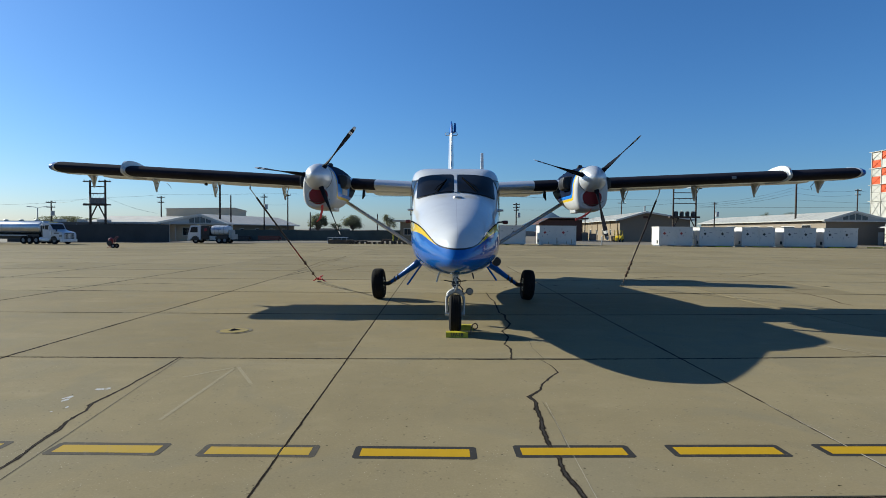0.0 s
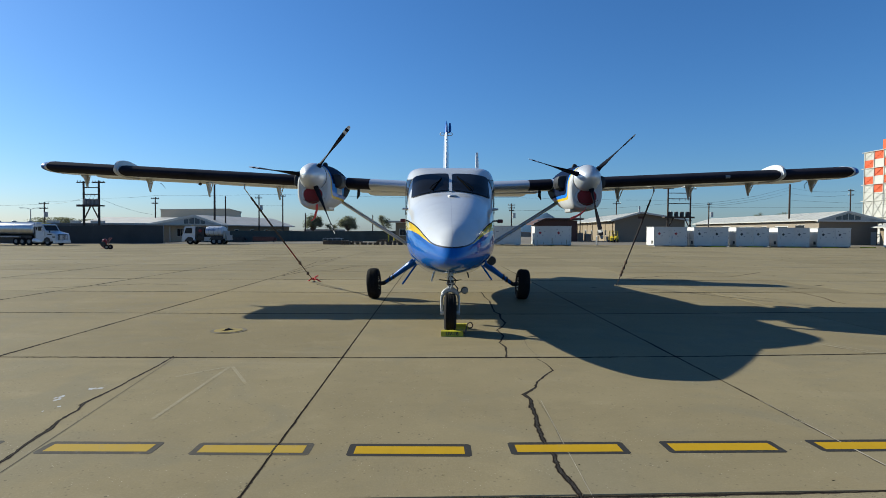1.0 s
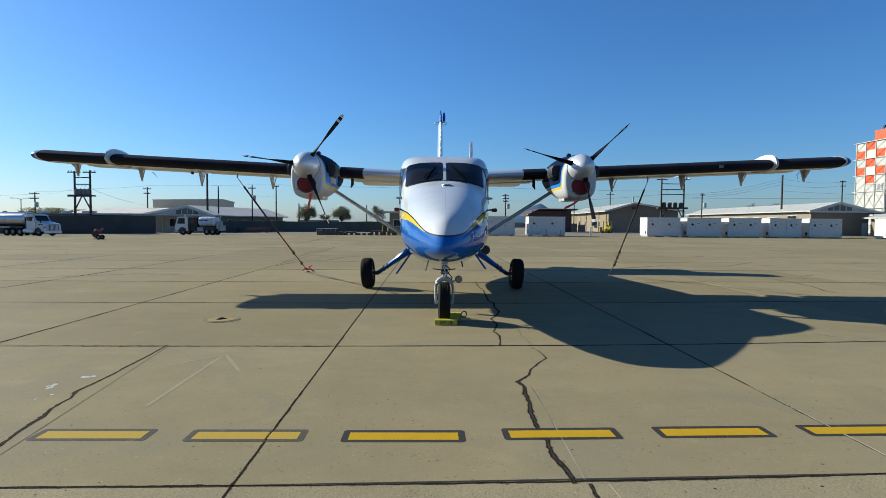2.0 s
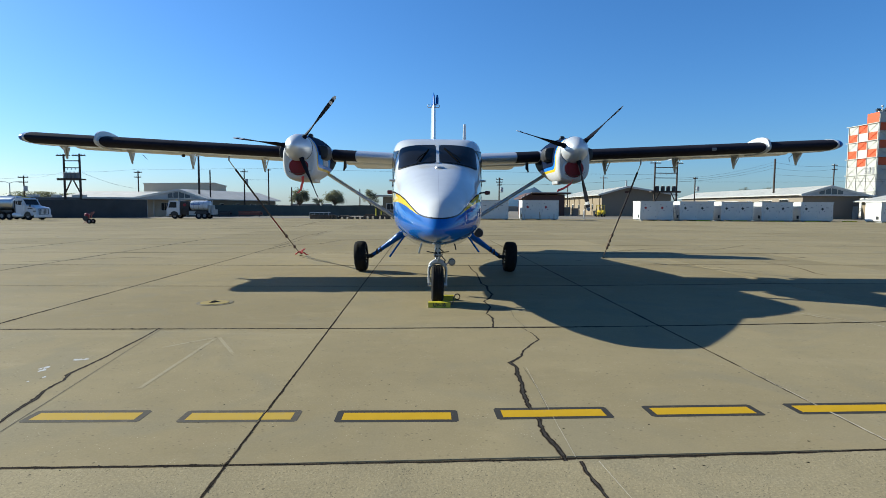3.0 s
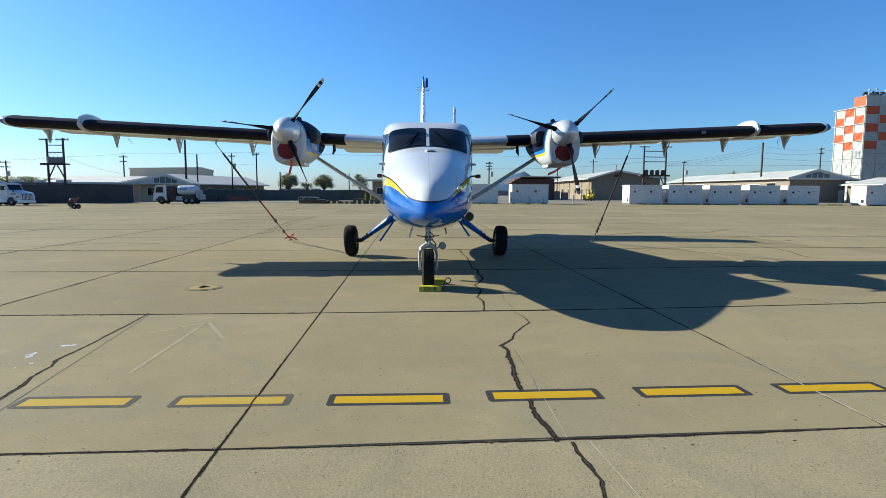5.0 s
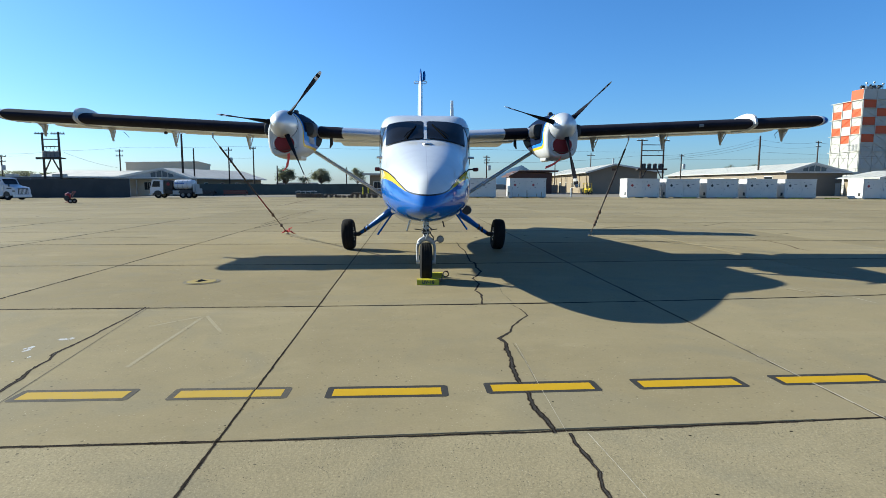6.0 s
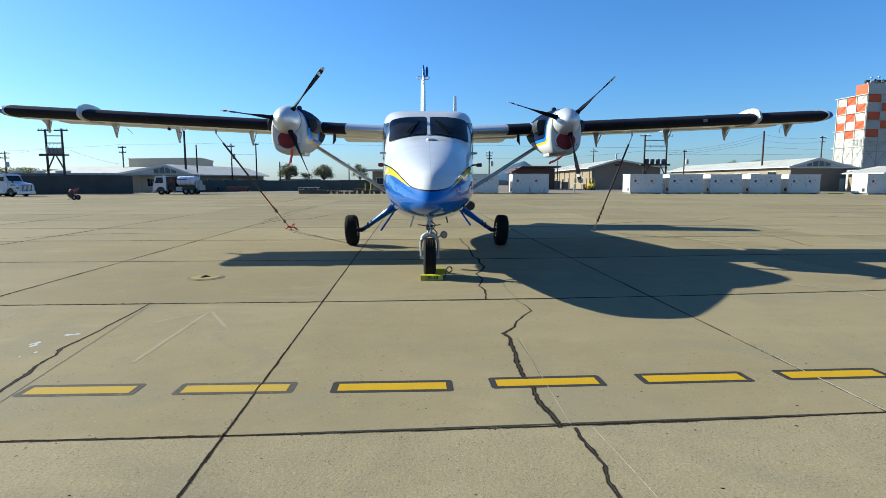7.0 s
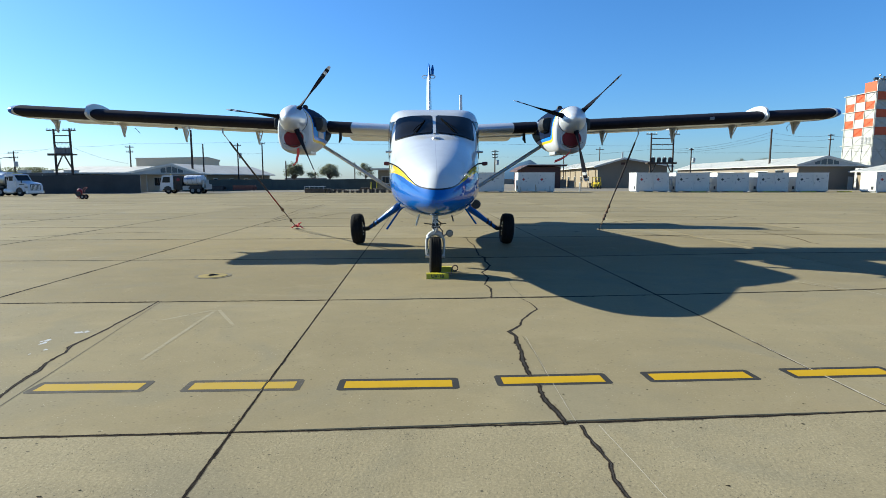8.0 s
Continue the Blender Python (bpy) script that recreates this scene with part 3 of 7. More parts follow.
part("centre_post", sheet(onto_hull([[(-0.027 + 0.054 * j / 2, -4, 2.47 + 0.405 * i / 8) for j in range(3)] for i in range(9)], (0, 1, 0), 0.016), (0, 1, -0.3), 0.02), M["white"], fuselage, smooth=True)
part("nose_vent", add_lathe(bmesh.new(), [(0, 0.09), (0.02, 0.085), (0.03, 0.05)], "z", (0.03, 0.42, 2.362), 16), M["steel"], fuselage, smooth=True)
part("belly_drain", tube([(-0.31, 1.5, 0.92), (-0.36, 1.5, 0.74)], [0.022, 0.016], 8), M["white"], fuselage)
part("belly_drain", tube([(0.36, 1.5, 0.92), (0.38, 1.5, 0.82)], 0.014, 8), M["black"], fuselage)
part("belly_aerial", tube([(-0.20, 0.9, 0.83), (0.0, 0.9, 0.80), (0.22, 0.9, 0.83)], 0.01, 6), M["black"], fuselage)
part("cabin_air_scoop", lathe([(0, 0.085), (0.05, 0.098), (0.5, 0.09), (0.7, 0.03)], "y", (0.87, 1.9, 1.14), 18), M["black"], fuselage, smooth=True)
part("whip_aerial", tube([(0.74, 5.0, 2.9), (0.73, 5.05, 3.30), (0.73, 5.12, 3.80)], [0.05, 0.045, 0.034], 8, 0.5), M["white"], fuselage)
part("roof_beacon", add_lathe(bmesh.new(), [(0, 0.06), (0.05, 0.055), (0.08, 0.02)], "z", (-0.55, 3.2, 2.965), 14), M["white"], fuselage, smooth=True)
part("roof_blade_aerial", prism([(2.4, 2.97), (2.62, 2.97), (2.6, 3.03), (2.5, 3.03)], 0.52, 0.54, "x"), M["white"], fuselage)

# wing
CHORD, LE_Y = 1.98, 4.06
VIEW_FIT = Matrix.Translation((0, -0.175, 0.03)) @ Matrix.Scale(0.982, 4)  # wing group scaled about the camera's position, so its look in view holds


def wing_z(x):
    return 2.865 + (abs(x) - 1.92) * 0.0485


def foil(x, lo=0.0, hi=1.0, grow=0.0, n=15, upper=True, lower=True):
    """Section points from the upper side at hi round the leading edge to the lower side at hi."""
    pts = []
    ts = [lo + (hi - lo) * (k / n) ** 2 for k in range(n + 1)]

    def half(t):
        return 0.142 * 5 * (0.2969 * math.sqrt(t) - 0.126 * t - 0.3516 * t * t + 0.2843 * t**3 - 0.1015 * t**4) * CHORD
    tilt = radians(0.3)
    seq = [(t, 1) for t in reversed(ts)] + [(t, -1) for t in ts[1:]]
    for t, s in seq:
        h = half(t) + grow * (1.0 if t > 0 else 0)
        camber = 0.03 * CHORD * (1 - (2 * t - 0.8) ** 2) if t < 0.9 else 0.0
        yy = t * CHORD - (grow if t == 0 else 0)
        zz = s * h * (1.05 if s > 0 else 0.95) + camber * 0.6
        pts.append(Vector((x, LE_Y + yy * math.cos(tilt) + zz * math.sin(tilt), wing_z(x) - yy * math.sin(tilt) + zz * math.cos(tilt))))
    return pts


for s in (-1, 1):
    side = "port" if s > 0 else "starboard"
    xs = list(np.linspace(0.0, 9.85, 24))
    wing = part("wing", add_rings(bmesh.new(), [foil(s * x) for x in xs]), M["white"], plane, "white high wing with dark leading edge", True, VIEW_FIT)
    # bare metal inner leading edge
    part("inner_leading_edge", add_rings(bmesh.new(), [foil(s * x, 0, 0.20, 0.004) for x in (0.80, 1.3, 1.94)]), M["silver"], wing, "bare metal inner leading edge", True)
    # rubber boots, split by the fence
    for a, b in ((1.96, 2.52), (3.36, 8.06), (8.18, 9.82)):
        rows = [foil(s * x, 0, 0.17, 0.005) for x in np.linspace(a, b, 8)]
        part("deicing_boot", add_rings(bmesh.new(), rows), M["boot"], wing, "black rubber de-icing boot", True)
    # wing fence plate that follows the section
    rows = []
    for dx in (0.0, 0.05):
        ring = foil(s * (8.10 + dx), 0, 0.55, 0.035, 12)
        k = len(ring)
        lift = [0.085 * math.sin(math.pi * min(1, i / (k * 0.52))) ** 0.7 if i < k * 0.52 else 0 for i in range(k)]
        rows.append([p + Vector((0, -0.02, h)) for p, h in zip(ring, lift)])
    part("wing_fence", add_rings(bmesh.new(), rows), M["white"], wing, "white wing fence plate", True)
    part("leading_edge_cuff", add_rings(bmesh.new(), [foil(s * x, 0, 0.12, 0.012) for x in (8.06, 8.14, 8.18)]), M["white"], wing, "white leading-edge cuff", True)
    # tip: white band then blue cap
    part("tip_band", add_rings(bmesh.new(), [foil(s * x, 0, 1, 0.008) for x in (9.82, 9.87)]), M["white"], wing, "white tip band", True)
    rings = []
    for x, k in ((9.87, 1.0), (9.96, 0.97), (10.02, 0.86), (10.065, 0.66), (10.09, 0.35), (10.10, 0.05)):
        base = foil(s * x)
        mid = Vector((s * x, LE_Y + 0.55 * CHORD, wing_z(x)))
        rings.append([Vector((p.x, mid.y + (p.y - mid.y) * (0.75 + 0.25 * k) if p.y > mid.y else mid.y + (p.y - mid.y) * (0.35 + 0.65 * k), mid.z + (p.z - mid.z) * k)) for p in base])
    part("wing_tip", add_rings(bmesh.new(), rings), M["blue"], wing, "blue wing tip cap", True)
    # hinge brackets below the trailing edge
    for x, drop in ((4.64, 0.36), (6.57, 0.39), (8.20, 0.34), (9.93, 0.31)):
        z = wing_z(x) - 0.07
        y = LE_Y + 1.50
        bm = bmesh.new()
        add_prism(bm, [(s * x - 0.10, z + 0.04), (s * x - 0.035, z + 0.04), (s * x + 0.012, z - drop * 0.6), (s * x + 0.03, z - drop + 0.02), (s * x + 0.01, z - drop), (s * x - 0.015, z - drop + 0.02)] if x < 9.5 else
                  [(s * x - 0.11, z + 0.04), (s * x + 0.05, z + 0.04), (s * x + 0.025, z - drop * 0.5), (s * x + 0.03, z - drop + 0.02), (s * x + 0.01, z - drop), (s * x - 0.02, z - drop + 0.03)], y + 0.24, y + 0.27)
        add_prism(bm, [(y - 0.10, z + 0.05), (y + 0.35, z), (y + 0.33, z - 0.10), (y + 0.28, z - drop * 0.9), (y + 0.23, z - drop * 0.9), (y + 0.15, z - 0.09)], s * x - 0.012, s * x + 0.012, "x")
        add_tube(bm, [(s * x + 0.12, y + 0.2, z), (s * x + 0.03, y + 0.25, z - drop * 0.72)], 0.013, 6)
        add_tube(bm, [(s * x - 0.04, y + 0.25, z - drop * 0.3), (s * x + 0.085, y + 0.22, z - drop * 0.3)], 0.009, 6)
        part("flap_bracket", bm, M["white"], wing)
    # static wicks and drain knobs along the rear edge
    for x, lean in ((8.14, 0.10),) if s < 0 else ():
        z, y = wing_z(x) - 0.12, LE_Y + 2.2
        part("static_wick", tube([(s * x, y, z), (s * (x - lean * 0.4), y + 0.05, z - 0.05), (s * (x - lean), y + 0.08, z - 0.14)], [0.008, 0.007, 0.004], 6), M["black"], wing)
    if s < 0:
        part("fuel_drain", lathe([(-0.02, 0.01), (0.0, 0.035), (0.05, 0.04), (0.07, 0.02)], "y", (-6.47, LE_Y + 0.9, wing_z(6.6) - 0.165), 12), M["black"], wing, smooth=True)
    if s > 0:
        part("bonding_cord", tube([(9.80, LE_Y + 1.72, wing_z(9.8) - 0.08), (9.72, LE_Y + 1.74, wing_z(9.8) - 0.18), (9.76, LE_Y + 1.75, wing_z(9.8) - 0.27)], 0.008, 6), M["black"], wing)
    # flap and aileron panels slung behind and below the wing
    for a, b in ((0.95, 2.45), (3.45, 6.45), (6.55, 9.65)):
        rows = []
        for x in (a, b):
            z, y = wing_z(x) - 0.04, LE_Y + 1.70
            rows.append([Vector((s * x, y + u, z + v)) for u, v in ((0, 0), (0.06, 0.035), (0.2, 0.03), (0.52, -0.035), (0.2, -0.03), (0.06, -0.03))])
        part("flap", add_rings(bmesh.new(), rows), M["white"], wing, smooth=True)
    # bracing strut
    top, low = Vector((s * 2.86, 4.62, 2.56)), Vector((s * 0.80, 4.40, 1.26))
    part("wing_strut", tube([low, low.lerp(top, 0.06), low.lerp(top, 0.94), top], [0.06, 0.075, 0.07, 0.05], 12, 0.6), M["silver"], plane, "bare metal wing strut", True, VIEW_FIT)
    part("strut_fairing", add_lathe(bmesh.new(), [(-0.14, 0.02), (-0.06, 0.10), (0.1, 0.13), (0.3, 0.02)], "y", (s * 0.86, 4.36, 1.27), 14), M["blue"], plane, smooth=True, at=VIEW_FIT)
    part("tie_down_ring", tube([(s * 5.16, 4.55, wing_z(5.16) - 0.13), (s * 5.16, 4.55, wing_z(5.16) - 0.25)], 0.02, 6), M["steel"], wing)
    # fuel vent mast under the inner wing
    x = 2.27
    part("fuel_vent", tube([(s * x, 4.5, wing_z(x) - 0.1), (s * x, 4.5, wing_z(x) - 0.24), (s * (x + 0.04), 4.52, wing_z(x) - 0.33)], [0.035, 0.04, 0.018], 8), M["black"], wing)
    # main landing gear
    gear = part("landing_gear_leg", tube([(s * 0.70, 4.42, 1.08), (s * 0.96, 4.52, 0.90), (s * 1.30, 4.65, 0.65), (s * 1.59, 4.76, 0.44)], [0.16, 0.105, 0.075, 0.055], 14, 0.8), M["blue"], plane, "blue faired landing gear leg", True)
    part("axle_link", tube([(s * 1.53, 4.735, 0.485), (s * 1.66, 4.79, 0.395), (s * 1.88, 4.80, 0.39)], [0.05, 0.055, 0.05], 10), M["black"], gear)
    for dz in (0.0, 0.09):
        part("brake_line_clip", add_lathe(bmesh.new(), [(-0.03, 0.075), (0.03, 0.075)], "x", (s * (1.49 - dz), 4.72 - dz * 0.4, 0.52 + dz * 0.75), 10), M["black"], gear)
    wheel = part("main_wheel", lathe([(-0.124, 0.049), (-0.13, 0.165), (-0.079, 0.194), (0.079, 0.194), (0.13, 0.165), (0.124, 0.049)], "x", (0, 0, 0), 24), M["steel"], plane, "grey main wheel hub", True, pose(s * 1.915, 4.80, 0.392, 0, s * 3.5, 0))
    part("tyre", lathe([(-0.096, 0.194), (-0.141, 0.233), (-0.153, 0.301), (-0.13, 0.359), (-0.079, 0.386), (-0.045, 0.388), (-0.041, 0.381), (-0.034, 0.388), (0.034, 0.388), (0.041, 0.381), (0.045, 0.388), (0.079, 0.386), (0.13, 0.359), (0.153, 0.301), (0.141, 0.233), (0.096, 0.194)], "x", (0, 0, 0), 36, False), M["rubber"], wheel, "worn black tyre", True)
    for k in range(8):
        a = 2 * math.pi * k / 8
        part("brake_bolt", lathe([(-0.02, 0.018), (0.02, 0.018)], "x", (-s * 0.13, 0.13 * math.cos(a), 0.13 * math.sin(a)), 6), M["black"], wheel)
    # boarding step rod beside the belly
    part("boarding_step", tube([(s * 0.74, 3.45, 0.99), (s * 0.79, 3.4, 0.92), (s * (1.08 if s < 0 else 1.0), 3.4, 0.50 if s < 0 else 0.62)], 0.022, 8), M["blue"], plane)
    # engine nacelle, modelled about its own centre
    nac = new("engine_nacelle")
    nac.parent = plane
    nac.matrix_basis = VIEW_FIT @ pose(s * 2.94, 2.45, 2.9)
    NAC = ((0.0, -0.63, 0.245, -0.20, 0.31, 2.0, 3.4), (0.03, -0.655, 0.268, -0.20, 0.34, 2.0, 3.3), (0.10, -0.675, 0.282, -0.20, 0.36, 2.0, 3.2), (0.30, -0.695, 0.305, -0.18, 0.38, 2.1, 3.0), (0.8, -0.70, 0.345, -0.15, 0.40, 2.2, 2.8),
           (1.5, -0.63, 0.37, -0.1, 0.40, 2.3, 2.5), (2.4, -0.46, 0.33, -0.05, 0.36, 2.3, 2.3), (3.2, -0.28, 0.24, 0.0, 0.26, 2.2, 2.2), (3.9, -0.12, 0.10, 0.0, 0.1, 2.0, 2.0))
    rings = [oval(0, r[0], r[3], r[4], r[2] - r[3], r[3] - r[1], r[5], r[6], 48) for r in glide(NAC, [0, 0.01, 0.03, 0.06, 0.1, 0.17, 0.3, 0.5, 0.7, 0.9, 1.2, 1.6, 2, 2.4, 2.8, 3.2, 3.6, 3.9])]
    cowl = part("cowling", add_rings(bmesh.new(), rings), M["nacelle"], nac, "white cowling with yellow and blue sweep", True)
    lip = [Vector((0.22 * math.cos(a), -0.025, -0.385 + 0.205 * math.sin(a) * (1.05 if math.sin(a) < 0 else 0.85))) for a in np.linspace(0, 2 * math.pi, 33)[:-1]]
    bm = bmesh.new()
    rings = []
    for k in range(8):
        a = 2 * math.pi * k / 8
        rings.append([Vector((p.x * (1 + 0.13 * math.cos(a)), p.y + 0.03 * math.sin(a) + 0.02, -0.385 + (p.z + 0.385) * (1 + 0.13 * math.cos(a)))) for p in lip])
    rings.append(rings[0])
    add_rings(bm, rings, False)
    bmesh.ops.remove_doubles(bm, verts=bm.verts, dist=1e-5)
    part("intake_lip", bm, M["white"], nac, smooth=True)
    rings = [[Vector((p.x * k, p.y + d, -0.385 + (p.z + 0.385) * k)) for p in lip] for k, d in ((0.93, 0.04), (0.93, -0.005), (0.85, -0.03), (0.55, -0.05), (0.1, -0.055))]
    part("intake_cover", add_rings(bmesh.new(), rings), M["red_cover"], nac, "dark red padded intake cover", True)
    # cover cord and warning streamer
    part("cover_cord", tube([(-0.20, -0.03, -0.50), (-0.06, -0.09, -0.56), (0.10, -0.08, -0.54), (0.24, 0.0, -0.47)], 0.009, 6), M["rope"], nac)
    if s < 0:
        pts = [(0.09, -0.06, -0.60), (0.09, -0.06, -0.72), (0.065, -0.06, -0.80), (0.05, -0.05, -0.88), (-0.03, -0.04, -0.96)]
    else:
        pts = [(-0.02, -0.05, -0.62), (-0.05, -0.04, -0.70), (-0.12, -0.02, -0.76), (-0.22, 0.0, -0.82), (-0.34, 0.02, -0.87)]
    bm = bmesh.new()
    rows = [[Vector(p) + Vector((0.006, 0.0, 0.028)) if s > 0 else Vector(p) + Vector((-0.026, 0, -0.008)), Vector(p) - (Vector((0.006, 0.0, 0.028)) if s > 0 else Vector((-0.026, 0, -0.008)))] for p in pts]
    rows = [[a, a + Vector((0, 0.006, 0)), b + Vector((0, 0.006, 0)), b] for a, b in rows]
    part("warning_streamer", add_rings(bm, rows), M["red"], nac, "red fabric warning streamer")
    # exhaust stubs on both flanks
    for k in (-1, 1):
        bm = bmesh.new()
        outline = [(0.26, -0.20), (0.44, -0.20), (0.515, -0.17), (0.545, -0.10), (0.545, 0.02), (0.515, 0.085), (0.44, 0.11), (0.26, 0.11)]
        rings = []
        for y, q in ((0.44, 0.84), (0.46, 0.95), (0.52, 1.0), (0.80, 1.0), (0.95, 0.97), (1.05, 0.8), (1.06, 0.7)):
            rings.append([Vector((k * (0.26 + (u - 0.26) * q), y, -0.045 + (v + 0.045) * q)) for u, v in outline])
        add_rings(bm, rings)
        part("exhaust_stub", bm, M["exhaust"], nac, "sooty exhaust stub", True)
    part("top_scoop", add_lathe(bmesh.new(), [(0, 0.05), (0.06, 0.06), (0.25, 0.02)], "y", (-s * 0.12, 0.6, 0.325), 12), M["black"], nac, smooth=True)
    part("lower_scoop", box((-s * 0.17 - 0.09, 0.42, -0.708), (-s * 0.17 + 0.09, 1.0, -0.55), None, 0.03), M["white"], nac)
    # short rows of lettering on the inner flank, not readable
    bm = bmesh.new()
    for k in range(5):
        add_box(bm, (-s * 0.40 - 0.012, 0.60 + k * 0.12, -0.33), (-s * 0.40 + 0.012, 0.68 + k * 0.12, -0.20))
    if s < 0:
        part("flank_marking", bm, M["white"], nac, "pale marking bars")
    # spinner and three feathered blades
    prop = new("propeller")
    prop.parent = plane
    prop.matrix_basis = VIEW_FIT @ pose(s * 2.94, 2.40, 2.9) @ Matrix.Rotation(radians(37.8 if s < 0 else 46.8), 4, "Y")
    part("spinner", lathe([(-0.41, 0.004), (-0.405, 0.035), (-0.38, 0.085), (-0.33, 0.135), (-0.26, 0.187), (-0.17, 0.237), (-0.08, 0.270), (0.0, 0.287), (0.04, 0.287), (0.045, 0.26)], "y", (0, 0, 0), 40), M["chrome"], prop, "polished metal spinner", True)
    part("spinner_backplate", lathe([(0.048, 0.293), (0.064, 0.293)], "y", (0, 0, 0), 40), M["black"], prop)
    blade_me = None
    for k in range(3):
        if blade_me is None:
            bm = bmesh.new()
            rows = []
            for r, chord, thick, turn, mi in ((0.16, 0.09, 0.09, -28, 0), (0.26, 0.095, 0.085, -28, 0), (0.33, 0.13, 0.055, -27, 0), (0.45, 0.16, 0.04, -20, 0), (0.6, 0.18, 0.03, -8, 0), (0.8, 0.185, 0.024, 4, 0), (0.98, 0.185, 0.019, 11, 0),
                                              (1.13, 0.18, 0.017, 15, 0), (1.19, 0.175, 0.016, 16, 1), (1.255, 0.16, 0.015, 16, 0), (1.30, 0.13, 0.013, 16, 1), (1.33, 0.07, 0.01, 16, 1)):
                f = radians(turn)
                cv, nv = Vector((math.sin(f), math.cos(f), 0)), Vector((math.cos(f), -math.sin(f), 0))
                rows.append(([Vector((0, -0.12, r)) + cv * (chord * 0.5 * math.cos(a)) + nv * (thick * 0.5 * math.sin(a)) for a in np.linspace(0, 2 * math.pi, 17)[:-1]], mi))
            for (ra, ma), (rb, mb) in zip(rows, rows[1:]):
                add_rings(bm, [ra, rb], False, mb)
            for f in bm.faces:  # the tip bands are painted on the front face alone
                c = f.calc_center_median()
                if f.material_index and c.x * 0.961 - (c.y + 0.12) * 0.276 < 0:
                    f.material_index = 0
            bmesh.ops.remove_doubles(bm, verts=bm.verts, dist=1e-5)
            bmesh.ops.holes_fill(bm, edges=[e for e in bm.edges if e.is_boundary])
            blade_me = finish(bm, "blade", [M["blade"], M["blade_tip"]], True)
        b = new("blade", blade_me)
        b.parent = prop
        b.matrix_basis = Matrix.Rotation(radians(120 * k), 4, "Y")
        tagged(b, "black propeller blade with white tip bands")
        cuff = part("blade_root", tube([(0, -0.12, 0.13), (0, -0.12, 0.30)], [0.062, 0.05], 12), M["blade"], prop)
        cuff.matrix_basis = Matrix.Rotation(radians(120 * k), 4, "Y")

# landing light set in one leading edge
part("landing_light", add_rings(bmesh.new(), [foil(x, 0.0, 0.005, 0.009, 5) for x in (6.72, 6.83)]), M["lens"], plane, "small glass landing light", at=VIEW_FIT)

# tail
fin_rows = []
for z, y0, y1, t in ((2.8, 11.05, 14.15, 0.13), (3.4, 11.65, 14.25, 0.12), (4.6, 12.55, 14.4, 0.107), (5.72, 13.2, 14.5, 0.087)):
    fin_rows.append([Vector((-0.06 + t * math.sin(a) * (1 if math.cos(a) < 0.2 else 0.8), (y0 + y1) / 2 - (y1 - y0) / 2 * math.cos(a), z)) for a in np.linspace(0, 2 * math.pi, 25)[:-1]])
fin = part("tail_fin", add_rings(bmesh.new(), fin_rows), M["white"], plane, "tall white tail fin", True)
rows = []
for z, y0, y1, t in ((5.72, 13.2, 14.5, 0.087), (6.03, 13.35, 14.52, 0.072), (6.19, 13.5, 14.5, 0.052), (6.29, 13.75, 14.45, 0.02)):
    rows.append([Vector((-0.06 + t * math.sin(a), (y0 + y1) / 2 - (y1 - y0) / 2 * math.cos(a), z)) for a in np.linspace(0, 2 * math.pi, 25)[:-1]])
part("fin_tip", add_rings(bmesh.new(), rows), M["blue"], fin, "blue fin tip", True)
part("fin_beacon", add_lathe(bmesh.new(), [(5.80, 0.05), (6.01, 0.056), (6.16, 0.03)], "z", (0.09, 13.55, 0), 12), M["blue"], fin, smooth=True)
part("beacon_base", tube([(-0.04, 13.55, 5.75), (0.09, 13.55, 5.82)], 0.03, 8), M["white"], fin)
part("loop_aerial", tube([(-0.01, 13.45, 5.74), (0.16, 13.45, 5.75), (0.20, 13.55, 5.72), (0.16, 13.65, 5.68), (-0.01, 13.65, 5.68)], 0.014, 6), M["steel"], fin)
part("loop_aerial", tube([(-0.11, 13.45, 5.74), (-0.28, 13.45, 5.75), (-0.32, 13.55, 5.72), (-0.28, 13.65, 5.68), (-0.11, 13.65, 5.68)], 0.014, 6), M["steel"], fin)
for s in (-1, 1):
    rows = []
    for x, y0, y1, t in ((0.0, 12.4, 14.1, 0.10), (2.98, 12.45, 14.0, 0.09), (3.10, 12.55, 13.95, 0.07), (3.15, 12.8, 13.8, 0.02)):
        rows.append([Vector((s * x, (y0 + y1) / 2 - (y1 - y0) / 2 * math.cos(a), 3.26 + t * math.sin(a))) for a in np.linspace(0, 2 * math.pi, 25)[:-1]])
    part("tailplane", add_rings(bmesh.new(), rows), M["white"], plane, "white horizontal tailplane", True)

# nose gear
leg = part("nose_leg", tube([(0, 0.06, 1.0), (0, 0.04, 0.88), (0, 0.02, 0.76), (0, 0.01, 0.71)], [0.055, 0.05, 0.045, 0.06], 14), M["steel"], plane, "grey nose gear leg", True)
arch = [(-0.145, 0, 0.30), (-0.15, 0, 0.45)] + [(-0.15 * math.cos(math.pi * k / 10), 0, 0.57 + 0.165 * math.sin(math.pi * k / 10)) for k in range(11)] + [(0.15, 0, 0.45), (0.145, 0, 0.30)]
part("fork", tube(arch, [0.020, 0.021] + [0.023 + 0.013 * math.sin(math.pi * k / 10) for k in range(11)] + [0.021, 0.020], 12, 1.3), M["fork_metal"], leg, "bare metal nose fork", True)
part("axle", tube([(-0.17, 0, 0.33), (0.17, 0, 0.33)], 0.032, 12), M["steel"], leg)
part("torque_link", tube([(0, -0.07, 0.90), (0.03, -0.13, 0.82), (0, -0.06, 0.74)], 0.016, 6), M["steel"], leg)
part("hydraulic_hose", tube([(0.02, -0.03, 0.97), (0.10, -0.05, 0.90), (0.07, -0.05, 0.83), (0.13, -0.03, 0.76), (0.12, 0, 0.68)], 0.011, 6), M["black"], leg)
